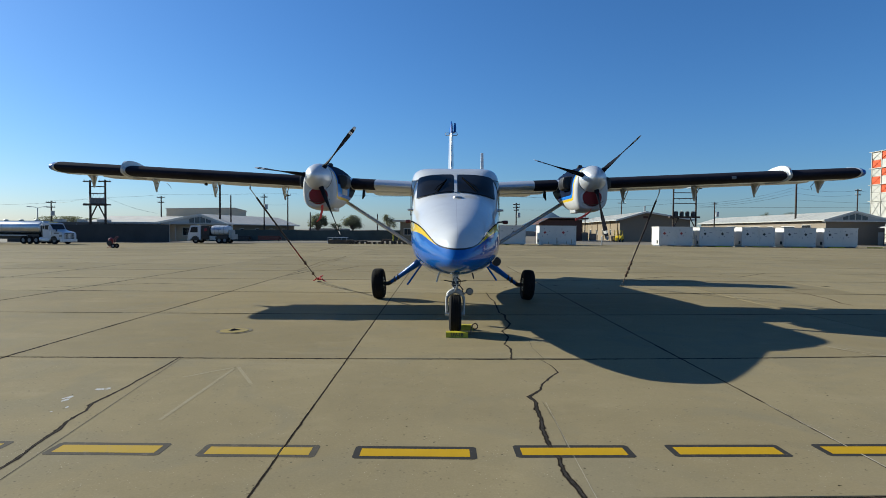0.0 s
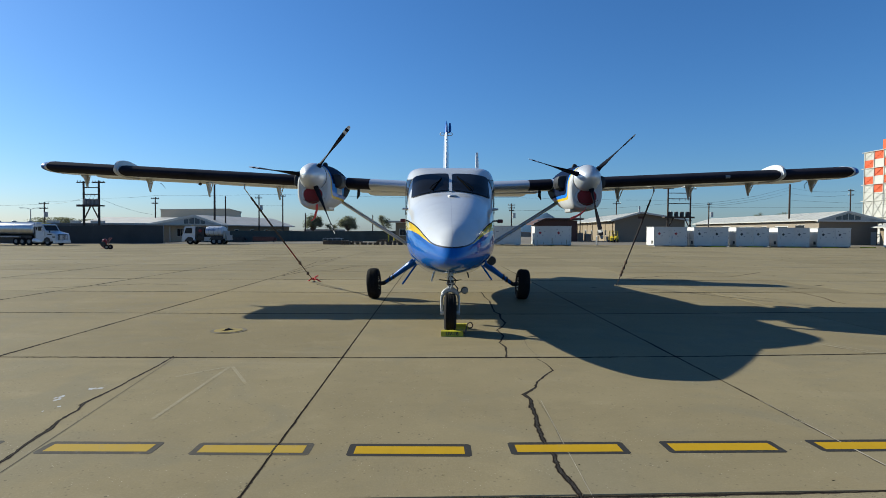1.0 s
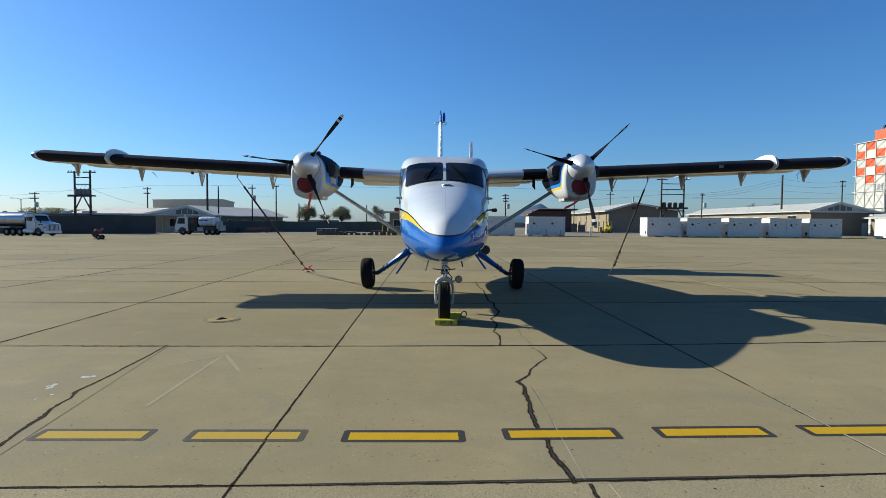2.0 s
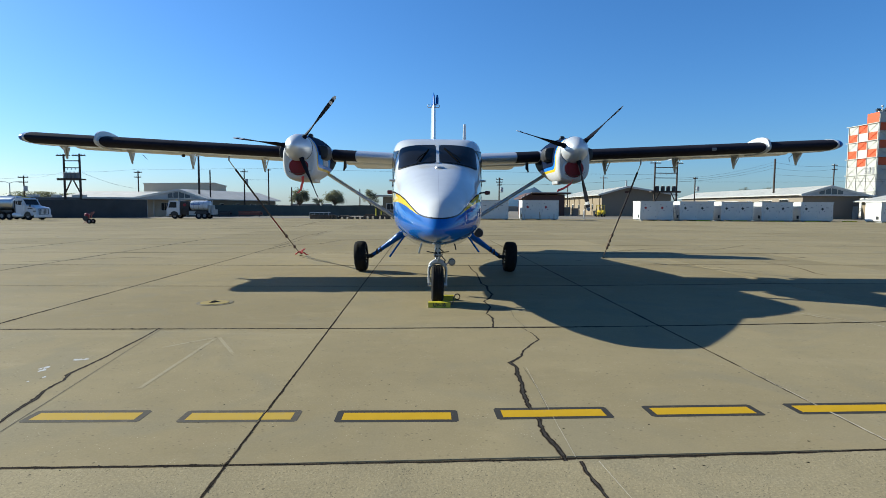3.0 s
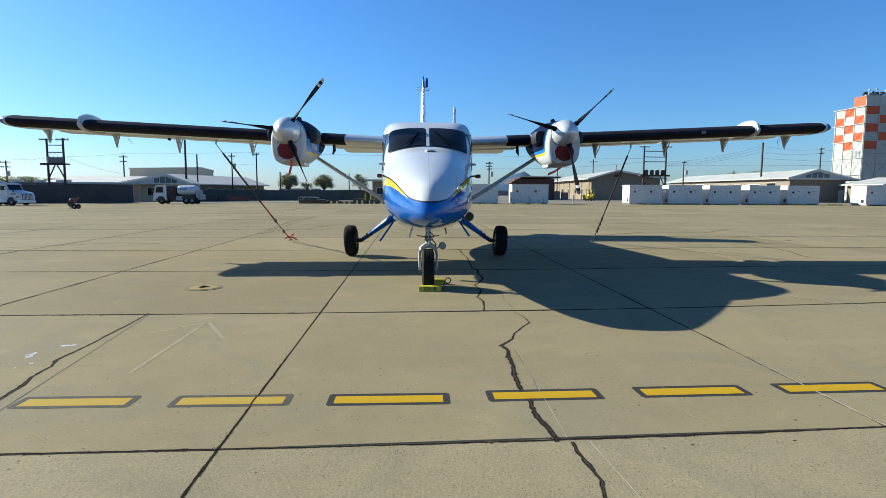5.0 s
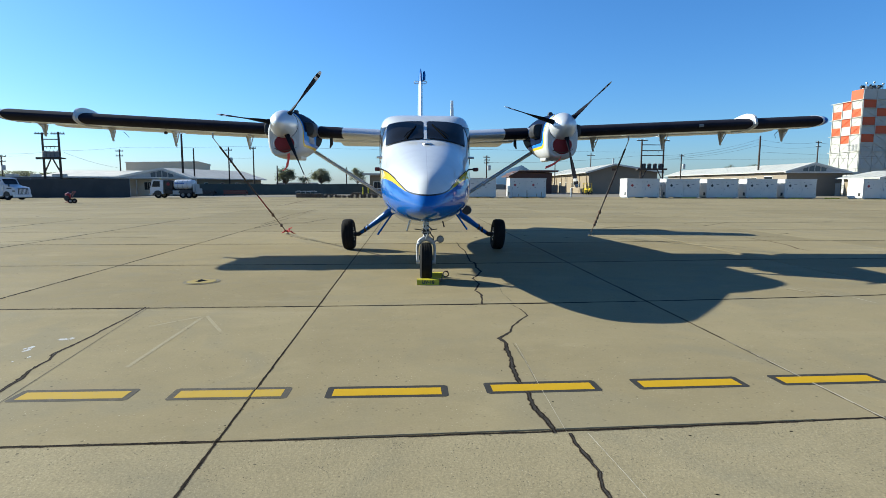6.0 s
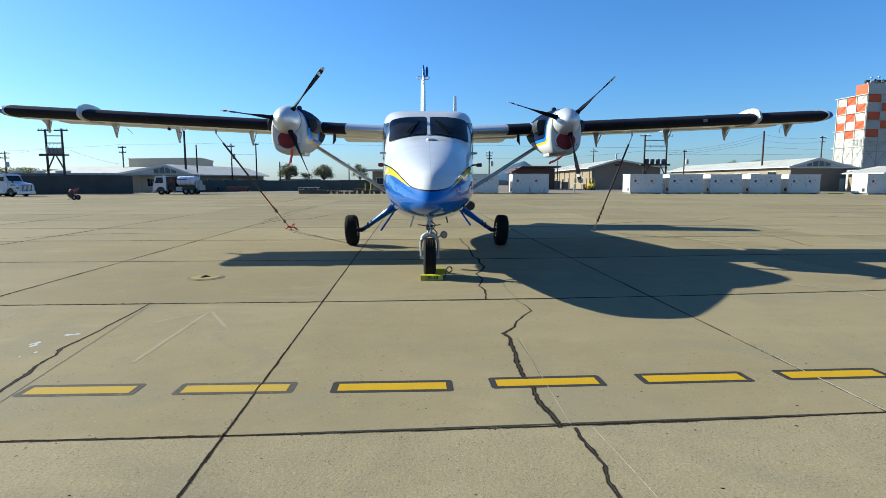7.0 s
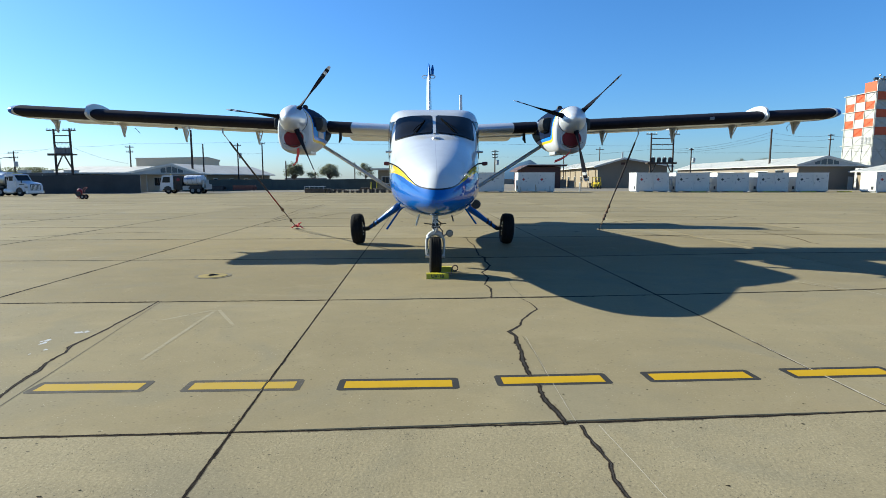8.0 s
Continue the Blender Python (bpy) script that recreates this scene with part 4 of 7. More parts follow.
part("hydraulic_hose", tube([(-0.02, -0.03, 0.97), (-0.05, -0.06, 0.88), (-0.02, -0.06, 0.78)], 0.009, 6), M["black"], leg)
lampbm = lathe([(-0.07, 0.052), (-0.075, 0.06), (0.0, 0.062), (0.06, 0.03), (0.07, 0.01)], "y", (0.245, -0.02, 0.73), 20)
light = part("taxi_light", lampbm, M["black"], plane, "round taxi light on the nose fork", True)
part("lamp_glass", lathe([(-0.079, 0.006), (-0.078, 0.035), (-0.074, 0.051), (-0.068, 0.051)], "y", (0.245, -0.02, 0.73), 20), M["lens"], light, smooth=True)
part("lamp_bracket", tube([(0.13, 0, 0.66), (0.20, 0, 0.72)], 0.014, 6), M["steel"], light)
nw = part("nose_wheel", lathe([(-0.07, 0.05), (-0.08, 0.14), (-0.05, 0.165), (0.05, 0.165), (0.08, 0.14), (0.07, 0.05)], "x", (0, 0, 0.335), 24), M["steel"], plane, "grey nose wheel hub", True)
prof = [(-0.06, 0.165), (-0.09, 0.20), (-0.105, 0.255), (-0.09, 0.30)]
for g in (-0.06, -0.02, 0.02, 0.06):
    prof += [(g - 0.014, 0.333), (g - 0.006, 0.336), (g - 0.004, 0.328), (g + 0.004, 0.328), (g + 0.006, 0.336), (g + 0.014, 0.333)]
prof += [(0.09, 0.30), (0.105, 0.255), (0.09, 0.20), (0.06, 0.165)]
part("tyre", lathe(prof, "x", (0, 0, 0.335), 40, False), M["rubber"], nw, "grooved black nose tyre", True)
part("steering_collar", lathe([(0.80, 0.052), (0.82, 0.06), (0.88, 0.06), (0.90, 0.05)], "z", (0, 0.04, 0), 16), M["black"], leg)
part("steering_arm", box((-0.075, -0.03, 0.835), (0.075, 0.05, 0.855), None, 0.008), M["steel"], leg)

# wheel chock and tie-downs
chock = thing("wheel_chock", "yellow painted wheel chock with black stencil against the nose wheel", "chock", pose(0, 0, 0))
section = [(-0.44, 0.0), (-0.28, 0.0), (-0.275, 0.015), (-0.30, 0.08), (-0.32, 0.09), (-0.40, 0.09), (-0.425, 0.08)]
part("front_block", prism(section, -0.155, 0.215, "x"), M["chock"], chock)
back = [(0.24, 0.0), (0.40, 0.0), (0.385, 0.07), (0.36, 0.09), (0.28, 0.09), (0.25, 0.04)]
part("rear_block", prism(back, -0.05, 0.32, "x"), M["chock"], chock)
part("joining_rope", tube([(0.21, -0.36, 0.07), (0.25, -0.31, 0.05), (0.27, -0.1, 0.014), (0.28, 0.1, 0.016), (0.30, 0.23, 0.08), (0.325, 0.245, 0.115), (0.355, 0.26, 0.125), (0.385, 0.27, 0.115), (0.405, 0.28, 0.085), (0.405, 0.30, 0.045), (0.38, 0.31, 0.02), (0.35, 0.32, 0.015), (0.32, 0.32, 0.03)], 0.011, 8), M["rope"], chock, "loop of brown rope")
txt = bpy.data.curves.new("stencil", "FONT")
txt.body = "UV-18"
txt.size = 0.08
txt.offset = 0.0015
txt.extrude = 0.002
txt.align_x = "CENTER"
stencil = new("stencil", txt)
stencil.data.materials.append(M["black"])
stencil.parent = chock
stencil.matrix_basis = pose(0.03, -0.4385, 0.02, 82, 0, 0)

for s, top, low, bits in ((-1, (-5.067, 4.293, 2.76), (-4.43, 9.05, 0.03), "red"), (1, (5.067, 4.293, 2.76), (5.56, 8.78, 0.03), "")):
    tie = thing("tie_down", "brown rope and strap tie-down from wing to apron" if s > 0 else "dark strap tie-down with red cloth at the apron anchor", "tie-down", pose(*low), "wing tie-downs")
    a, b = Vector(top) - Vector(low), Vector((0, 0, 0))

    def on(t):
        return a.lerp(b, t) - Vector((0, 0, 0.02 * math.sin(math.pi * t)))
    cuts = ((0.0, 0.07, "steel", 0.01), (0.07, 0.52, "strap", 0.023), (0.52, 0.68, "strap_red" if s < 0 else "strap", 0.020), (0.68, 0.76, "rope", 0.026), (0.76, 0.97, "rope", 0.013))
    for t0, t1, mt, r in cuts:
        part("strap" if "strap" in mt else "hook" if mt == "steel" else "rope", tube([on(t0 + (t1 - t0) * k / 6) for k in range(7)], r, 8), M[mt], tie)
    for t in (0.70, 0.77, 0.82, 0.86) if s > 0 else (0.74, 0.88):
        c = on(t)
        part("knot", add_lathe(bmesh.new(), [(-0.06, 0.01), (-0.03, 0.045), (0.03, 0.045), (0.06, 0.01)], "z", c, 10), M["rope"], tie, smooth=True)
    part("anchor_ring", tube([(0.06 * math.cos(q), 0.06 * math.sin(q), 0.0) for q in np.linspace(0, 2 * math.pi, 13)], 0.012, 6), M["exhaust"], tie)
    if s < 0:
        for k, (dx, dy, dz) in enumerate(((-0.16, 0.05, 0.02), (0.15, -0.06, 0.02), (0.05, 0.1, 0.14), (-0.06, -0.1, 0.08))):
            e = Vector((dx, dy, dz)) * 1.25
            part("cloth_tail", tube([(0, 0, 0.05), e * 0.5 + Vector((0, 0, 0.08)), e, e * 1.25 + Vector((0.02, 0, -0.01))], [0.036, 0.048, 0.042, 0.018], 6, 0.4), M["red_tail"], tie, "red cloth tail")


# ---- storage lockers ----
def locker(x0, x1, y, label, marks, depth=2.6, high=2.42):
    w = x1 - x0
    ob = thing("storage_locker", label, "storage container", pose(x0, y, lie(x0, y)), "hazardous material lockers")
    body = part("body", box((0, 0, 0.14), (w, depth, high), None, 0.03), M["box_white"], ob)
    part("roof_rim", box((-0.05, -0.05, high), (w + 0.05, depth + 0.05, high + 0.07), None, 0.015), M["box_white"], ob)
    for k in range(3):
        xx = 0.3 + (w - 0.6) * k / 2
        part("skid", box((xx - 0.12, 0.02, 0.0), (xx + 0.12, depth - 0.05, 0.14)), M["chock"] if k == 1 else M["galv"], ob)
    part("sump_lip", box((0.06, -0.10, 0.10), (w - 0.06, 0.0, 0.17)), M["galv"], ob)
    for k in range(2):
        a = 0.22 + k * (w / 2 - 0.1)
        door = part("door", box((a, -0.035, 0.24), (a + w / 2 - 0.36, 0.0, high - 0.16), None, 0.012), M["box_white"], ob)
        part("door_handle", box((a + 0.12, -0.075, 1.05), (a + 0.17, -0.035, 1.35)), M["galv"], door)
        for hz in (0.45, 1.25, 2.0):
            part("hinge", box((a + w / 2 - 0.38, -0.06, hz), (a + w / 2 - 0.33, -0.035, hz + 0.12)), M["galv"], door)
        if marks[k]:
            c, m2 = a + 0.46 + 0.1 * k, M["placard_red"] if marks[k] == "r" else M["placard_black"]
            part("placard", prism([(c - 0.20, 1.62), (c, 1.42), (c + 0.20, 1.62), (c, 1.82)], -0.045, -0.036), m2, door, "diamond hazard placard")
        for dx, dz, ww in ((0.30, 2.02, 0.14), (0.72, 1.28, 0.16), (1.0, 1.72, 0.36 if marks[k] == "b" else 0.12)):
            part("notice", box((a + dx, -0.044, dz), (a + dx + ww, -0.036, dz + 0.1)), M["label_grey"], door)
    if "rust" in label:
        for k, (a, h) in enumerate(((0.3, 0.5), (1.1, 0.3), (2.15, 0.8), (2.3, 0.45), (3.4, 0.35), (4.0, 0.6))):
            part("rust_streak", box((a, -0.0375, 0.17), (a + 0.05 + 0.03 * (k % 3), -0.0335, 0.17 + h)), M["rust"], ob, "faint rust streak")
    part("side_vent", box((-0.03, 0.35, 0.35), (0.0, 0.75, 0.75)), M["black"], ob, "dark side vent")
    part("latch_box", box((w, 0.1, 1.0), (w + 0.06, 0.4, 1.25)), M["black"], ob)
    return ob


locker(5.2, 9.6, 62.0, "white steel locker beside the apron edge, partly behind the aircraft", "bb")
locker(11.35, 16.0, 62.0, "white steel hazardous material locker with rust streaks at its foot", "rr")
for a, b, mk in ((26.43, 30.66, "rr"), (31.52, 35.88, "bb"), (36.85, 41.0, "bb"), (42.1, 46.15, "bb"), (47.15, 51.35, "bb"), (55.2, 59.9, "rb")):
    locker(a, b, 62.0 if a < 55 else 59.0, "white steel hazardous material locker with diamond placards in a row" if a < 55 else "white steel locker standing apart from the row", mk)
pipes = thing("pipe_stand", "grey pipe stand between two white lockers", "pipework", pose(30.85, 62.4, 0))
for k in range(3):
    part("pipe", tube([(0.05 + 0.2 * k, 0, 0), (0.05 + 0.2 * k, 0, 2.0 - 0.3 * k)], 0.03, 6), M["galv"], pipes)
part("rail", tube([(0, 0, 1.0), (0.55, 0, 1.0)], 0.025, 6), M["galv"], pipes)
part("rail", tube([(0, 0, 1.6), (0.3, 0, 1.6)], 0.025, 6), M["galv"], pipes)
for k in range(5):
    strip = thing("kerb_stop", "low yellow and concrete stop bar in front of the lockers", "wheel stop", pose(33.2 + 4.7 * k, 61.2, 0), "locker stop bars")
    part("bar", box((0, -0.1, 0), (1.9, 0.1, 0.12), None, 0.02), M["chock"], strip)


# ---- buildings ----
def window_unit(parent, x0, x1, z0, z1, y, nx=2, name="window", depth=0.1):
    """Recessed window in a wall whose outer face is at y and looks towards -y."""
    frame_ob = part(name, add_box(add_box(add_box(add_box(bmesh.new(), (x0 - 0.08, y - 0.05, z0 - 0.08), (x1 + 0.08, y + 0.02, z0)), (x0 - 0.08, y - 0.05, z1), (x1 + 0.08, y + 0.02, z1 + 0.08)), (x0 - 0.08, y - 0.05, z0), (x0, y + 0.02, z1)), (x1, y - 0.05, z0), (x1 + 0.08, y + 0.02, z1)), M["trim"], parent)
    for k in range(nx):
        a, b = x0 + (x1 - x0) * k / nx, x0 + (x1 - x0) * (k + 1) / nx
        part("pane", box((a + 0.03, y - 0.02, z0), (b - 0.03, y - 0.004, z1)), M["window"], frame_ob)
    return frame_ob


def gable_house(name, label, at, width, length, eave, peak, over, wall_mat, side_mat, roof_mat, clerestory=0, side_windows=(), side=-1, peak_at=0.5, over_r=None):
    """A low building: its gable end looks towards -y, the ridge runs back along +y."""
    ob = thing(name, label, "building", at)
    t, px = 0.2, width * peak_at
    part("gable_wall", prism([(0, 0), (width, 0), (width, eave), (px, peak - 0.12), (0, eave)], 0.0, t), wall_mat, ob)
    part("back_wall", prism([(0, 0), (width, 0), (width, eave), (px, peak - 0.12), (0, eave)], length - t, length), wall_mat, ob)
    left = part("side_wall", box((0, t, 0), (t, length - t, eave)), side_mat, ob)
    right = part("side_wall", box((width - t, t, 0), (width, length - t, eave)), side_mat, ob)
    th = 0.16
    orr = over if over_r is None else over_r
    slope_l, slope_r = (peak - eave) / px, (peak - eave) / (width - px)
    part("roof", prism([(-over, eave - over * slope_l), (px, peak), (px, peak + th), (-over, eave - over * slope_l + th)], -over, length + over), roof_mat, ob)
    part("roof", prism([(width + orr, eave - orr * slope_r), (px, peak), (px, peak + th), (width + orr, eave - orr * slope_r + th)], -over, length + over), roof_mat, ob)
    part("fascia", prism([(-over, eave - over * slope_l - 0.14), (px, peak - 0.14), (px, peak + th + 0.02), (-over, eave - over * slope_l + th + 0.02)], -over - 0.05, -over - 0.005), M["trim"], ob)
    part("fascia", prism([(width + orr, eave - orr * slope_r - 0.14), (px, peak - 0.14), (px, peak + th + 0.02), (width + orr, eave - orr * slope_r + th + 0.02)], -over - 0.05, -over - 0.005), M["trim"], ob)
    # standing seams on the visible slope
    x_edge, sl = (-over, slope_l) if side < 0 else (width + over, slope_r)
    for k in range(int(length / 2.0) if roof_mat is M["roof_white"] else 0):
        yy = 1.0 + 2.0 * k
        z0 = eave - over * sl + th
        a, b = Vector((x_edge, yy, z0 + 0.02)), Vector((px, yy, peak + th + 0.02))
        part("roof_seam", tube([a - Vector((0, 0, 0.015)), b - Vector((0, 0, 0.015))], 0.012, 4), roof_mat, ob)
    for a, b, z0, z1 in side_windows:
        x = 0 if side < 0 else width
        fr = part("window", box((x - 0.05, a - 0.08, z0 - 0.08), (x + 0.05, b + 0.08, z1 + 0.08)), M["trim"], ob)
        part("pane", box((x + side * 0.07 - 0.015, a, z0), (x + side * 0.07 + 0.015, b, z1)), M["window"], fr)
    if clerestory:
        n = clerestory
        front = -over + 0.10
        ez = max(eave - over * slope_l, eave - orr * slope_r) + 0.04

        def under(x):
            return peak - abs(x - px) * (slope_l if x < px else slope_r) - 0.06
        lo_x, hi_x = px - (peak - 0.06 - ez) / slope_l, px + (peak - 0.06 - ez) / slope_r
        part("pediment", prism([(lo_x, ez), (hi_x, ez), (px, peak - 0.06)], front, front + 0.1), M["pediment"], ob, "pale boarded gable")
        part("eave_board", box((-over, -over - 0.09, ez - 0.16), (width + orr, -over - 0.052, ez + 0.02)), M["trim"], ob)
        part("soffit", box((-over + 0.1, -over - 0.05, ez - 0.12), (width + orr - 0.1, -0.004, ez - 0.06)), M["trim"], ob)
        base = ez + 0.14
        for k in range(n):
            a, b = px + (k - n / 2) * 0.96 + 0.07, px + (k - n / 2) * 0.96 + 0.89
            ta, tb = under(a) - 0.22, under(b) - 0.22
            if min(ta, tb) > base + 0.05:
                fr = part("gable_window", prism([(a - 0.06, base - 0.06), (b + 0.06, base - 0.06), (b + 0.06, tb + 0.06), (a - 0.06, ta + 0.06)], front - 0.05, front - 0.004), M["trim"], ob)
                part("pane", prism([(a, base), (b, base), (b, tb), (a, ta)], front - 0.07, front - 0.052), M["gable_glass"], fr)
    return ob


lz = -0.22
left_house = gable_house("barrack_building", "low tan stucco building with gabled porch and pale roof", pose(-46.0, 80, lz - 0.05, 0, 0, -10), 11.4, 24, 2.85, 4.12, 0.8, M["lightened_wall"], M["tan_wall"], M["roof_grey"], 4, ((4, 5, 1.0, 2.0), (9, 10, 1.0, 2.0), (14, 15, 1.0, 2.0), (19, 20, 1.0, 2.0)), 1, 0.65)
window_unit(left_house, 3.9, 5.6, 0.95, 2.1, 0.0, 3)
part("door", box((7.0, -0.06, 0), (8.0, -0.004, 2.05)), M["brown"], left_house)
part("porch_roof", box((-2.2, -1.9, 2.62), (12.6, -0.82, 2.80), None, 0.02), M["roof_white"], left_house)
for x in (0.2, 3.0, 11.0):
    part("porch_post", box((x - 0.07, -0.62, 0), (x + 0.07, -0.48, 2.55)), M["trim"], left_house)

wing_house = thing("long_shed_building", "long low building with pale metal roof behind the dark screened fence", "building", pose(-60, 81.5, lz))
# eave shade comes from the darker wall colour
part("front_wall", box((0, 0, 0), (14.5, 0.2, 2.75)), M["shade_wall"], wing_house)
part("end_wall", box((0, 0.2, 0), (0.2, 14, 2.75)), M["taupe_wall"], wing_house)
part("back_wall", box((0.2, 13.8, 0), (20, 14, 2.75)), M["taupe_wall"], wing_house)
part("roof", prism([(-0.8, 2.72), (7.0, 3.82), (14.8, 2.72), (14.8, 2.9), (7.0, 4.0), (-0.8, 2.9)], 1.0, 22, "x"), M["roof_grey"], wing_house)
part("fascia", box((1.0, -0.86, 2.62), (22, -0.81, 2.92)), M["trim"], wing_house)

upper = thing("hall_building", "plain tan hall rising behind the low building", "building", pose(-53.1, 96, 0, 0, 0, 20.5))
part("wall", prism([(0, 0), (14.1, 0), (14.1, 5.2), (12.0, 5.72), (0, 5.35)], 0, 10), M["lightened_wall"], upper)
part("roof_edge", prism([(-0.15, 5.35), (12.0, 5.72), (14.25, 5.18), (14.25, 5.28), (12.0, 5.84), (-0.15, 5.47)], -0.15, 10.15), M["roof_grey"], upper)

canopy = thing("flat_canopy", "flat dark canopy roof on posts behind the fence", "canopy", pose(-67, 72, -0.4))
part("deck", box((0, 0, 2.75), (22, 6, 2.95)), M["roof_grey"], canopy)
part("back_boarding", box((0, 5.7, 0), (17, 5.85, 2.75)), M["shade_wall"], canopy)
part("valance", box((0, -0.06, 2.45), (17, -0.0, 2.9)), M["shade_wall"], canopy)
for k in range(8):
    part("post", box((0.2 + 3.0 * k, 0.1, 0), (0.32 + 3.0 * k, 0.22, 2.75)), M["wood"], canopy)
for k, (x, w) in enumerate(((8.0, 1.3), (11.5, 1.0), (14.5, 1.6))):
    vent = thing("roof_vent", "boxy grey vent on the canopy roof", "roof vent", pose(-67 + x, 74, 2.55))
    part("housing", box((0, 0, 0), (w, 1, 0.35), None, 0.03), M["galv"], vent)
    part("cap", box((-0.08, -0.08, 0.35), (w + 0.08, 1.08, 0.40)), M["galv"], vent)

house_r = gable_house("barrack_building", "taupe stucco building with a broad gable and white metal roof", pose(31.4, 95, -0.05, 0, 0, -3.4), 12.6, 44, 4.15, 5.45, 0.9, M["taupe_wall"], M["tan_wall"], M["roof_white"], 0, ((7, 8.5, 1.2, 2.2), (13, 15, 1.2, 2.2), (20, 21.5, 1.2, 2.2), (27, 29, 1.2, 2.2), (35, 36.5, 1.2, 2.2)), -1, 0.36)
for k in range(7):
    part("pilaster", box((-0.12, 1.5 + 6.2 * k, 0), (0.0, 1.9 + 6.2 * k, 4.0)), M["tan_wall"], house_r)
part("gable_vent", box((4.2, -0.05, 4.35), (5.1, -0.004, 4.75)), M["brown"], house_r)
stack = part("vent_stack", lathe([(0, 0.16), (1.9, 0.16)], "z", (7.2, 10, 5.15), 12), M["galv"], house_r, "pale ribbed vent stack")
for k in range(4):
    part("stack_rib", lathe([(0, 0.2), (0.06, 0.2)], "z", (7.2, 10, 6.15 + 0.24 * k), 12), M["galv"], stack)
part("meter_box", box((10.8, -0.25, 0.9), (11.4, -0.004, 1.8)), M["galv"], house_r)

# taupe sides and dark windows put the eave shade into the colour
house_q = gable_house("barrack_building", "brown stucco building with white roof and glazed gable behind the lockers", pose(59.2, 80, -0.05, 0, 0, -3.0), 8.9, 50, 4.05, 5.25, 0.7, M["taupe_wall"], M["taupe_wall"], M["roof_white"], 4, ((4, 6.5, 1.2, 3.2), (9, 13, 1.4, 3.0), (16, 18, 0.4, 3.0), (21, 27, 1.4, 3.0), (31, 35, 1.2, 3.2), (38, 46, 1.4, 3.0)), -1, 0.45, 2.2)
window_unit(house_q, 2.0, 3.1, 1.0, 2.1, 0.0, 1)
part("door", box((7.9, -0.06, 0), (8.7, -0.004, 2.1)), M["trim"], house_q)
for k, (x, y, w, h) in enumerate(((56.6, 96, 1.6, 1.5), (56.2, 101, 1.6, 1.3))):
    ac = thing("cooling_unit", "white cooling unit standing along the brown building", "cooling unit", pose(x, y, 0), "cooling units")
    part("cabinet", box((0, 0, 0.8), (w, 1.4, 0.8 + h), None, 0.05), M["box_white"], ac)
    part("stand", box((0.1, 0.1, 0), (w - 0.1, 1.3, 0.8)), M["galv"], ac)
    part("cowl", lathe([(0, 0.5), (0.2, 0.5), (0.3, 0.3)], "z", (w / 2, 0.7, 0.8 + h), 14), M["galv"], ac)

gable_house("barrack_building", "white roofed low building at the end of the locker row", pose(66.5, 70, -0.05), 9, 7, 2.9, 3.9, 0.8, M["taupe_wall"], M["tan_wall"], M["roof_white"], 0, (), -1, 0.6)

brown_shed = thing("brown_shed", "brown open shed with rust red roof edge behind a locker", "shed", pose(17.3, 96, 0))
part("wall", prism([(0, 0), (7.4, 0), (7.4, 3.9), (0, 3.9)], 0, 8), M["brown"], brown_shed)
part("roof", prism([(-0.8, 3.3), (1.2, 4.3), (8.4, 4.3), (8.4, 4.05), (1.2, 4.05), (-0.8, 3.05)], -0.8, 8.8), M["brown"], brown_shed)
part("roof_edge", prism([(-0.9, 3.3), (1.2, 4.36), (8.5, 4.36), (8.5, 4.28), (1.2, 4.28), (-0.9, 3.2)], -0.9, -0.82), M["trim"], brown_shed)

shack = thing("guard_shack", "small tan shack with flat overhanging roof by the fence", "shack", pose(-8.0, 75, -0.03))
part("walls", box((0.6, 0, 0), (3.6, 3, 3.05)), M["tan_wall"], shack)
part("roof", box((-0.5, -0.6, 3.05), (4.2, 3.6, 3.28), None, 0.03), M["roof_white"], shack)
part("awning_shade", box((-0.4, -0.5, 2.98), (4.1, -0.42, 3.05)), M["trim"], shack)
window_unit(shack, 1.2, 2.2, 1.1, 2.0, 0.0, 2)
for x in (-0.35, 0.45):
    part("yellow_bollard", tube([(x, -0.9, 0), (x, -0.9, 1.25)], 0.09, 8), M["chock"], shack)

verge = thing("asphalt_strip", "dark worn asphalt strip between apron and fence", "asphalt strip", kind="structure")
bm = bmesh.new()
add_rings(bm, [[Vector((x, y, lie(x, y) + 0.012)) for x in range(-80, -3, 6)] for y in (66.2, 68.4)], False, 0, False)
part("strip", bm, M["asphalt"], verge)

# ---- fences ----
def fence(name, label, x0, x1, y0, y1, high, step, screen_mat, top_rail=True):
    ob = thing(name, label, "fence")
    n = max(1, int(math.hypot(x1 - x0, y1 - y0) / step))
    for k in range(n + 1):
        x, y = x0 + (x1 - x0) * k / n, y0 + (y1 - y0) * k / n
        part("post", tube([(x, y, lie(x, y) - 0.02), (x, y, lie(x, y) + high + 0.12)], 0.035, 6), M["galv"], ob)
        if k < n:
            u, v = x0 + (x1 - x0) * (k + 1) / n, y0 + (y1 - y0) * (k + 1) / n
            bm = bmesh.new()
            za, zb = lie(x, y), lie(u, v)
            wav = 0.03 * (1 if k % 2 else -1)
            vs = [bm.verts.new(q) for q in ((x, y - 0.045, za + 0.04), (u, v - 0.045, zb + 0.04), (u, v - 0.045, zb + high + wav), (x, y - 0.045, za + high - wav))]
            ws = [bm.verts.new(q.co + Vector((0, 0.012, 0))) for q in vs]
            bm.faces.new(vs)
            bm.faces.new(ws[::-1])
            for i in range(4):
                bm.faces.new((vs[i], ws[i], ws[(i + 1) % 4], vs[(i + 1) % 4]))
            part("screen_panel", bm, screen_mat, ob)
    return ob


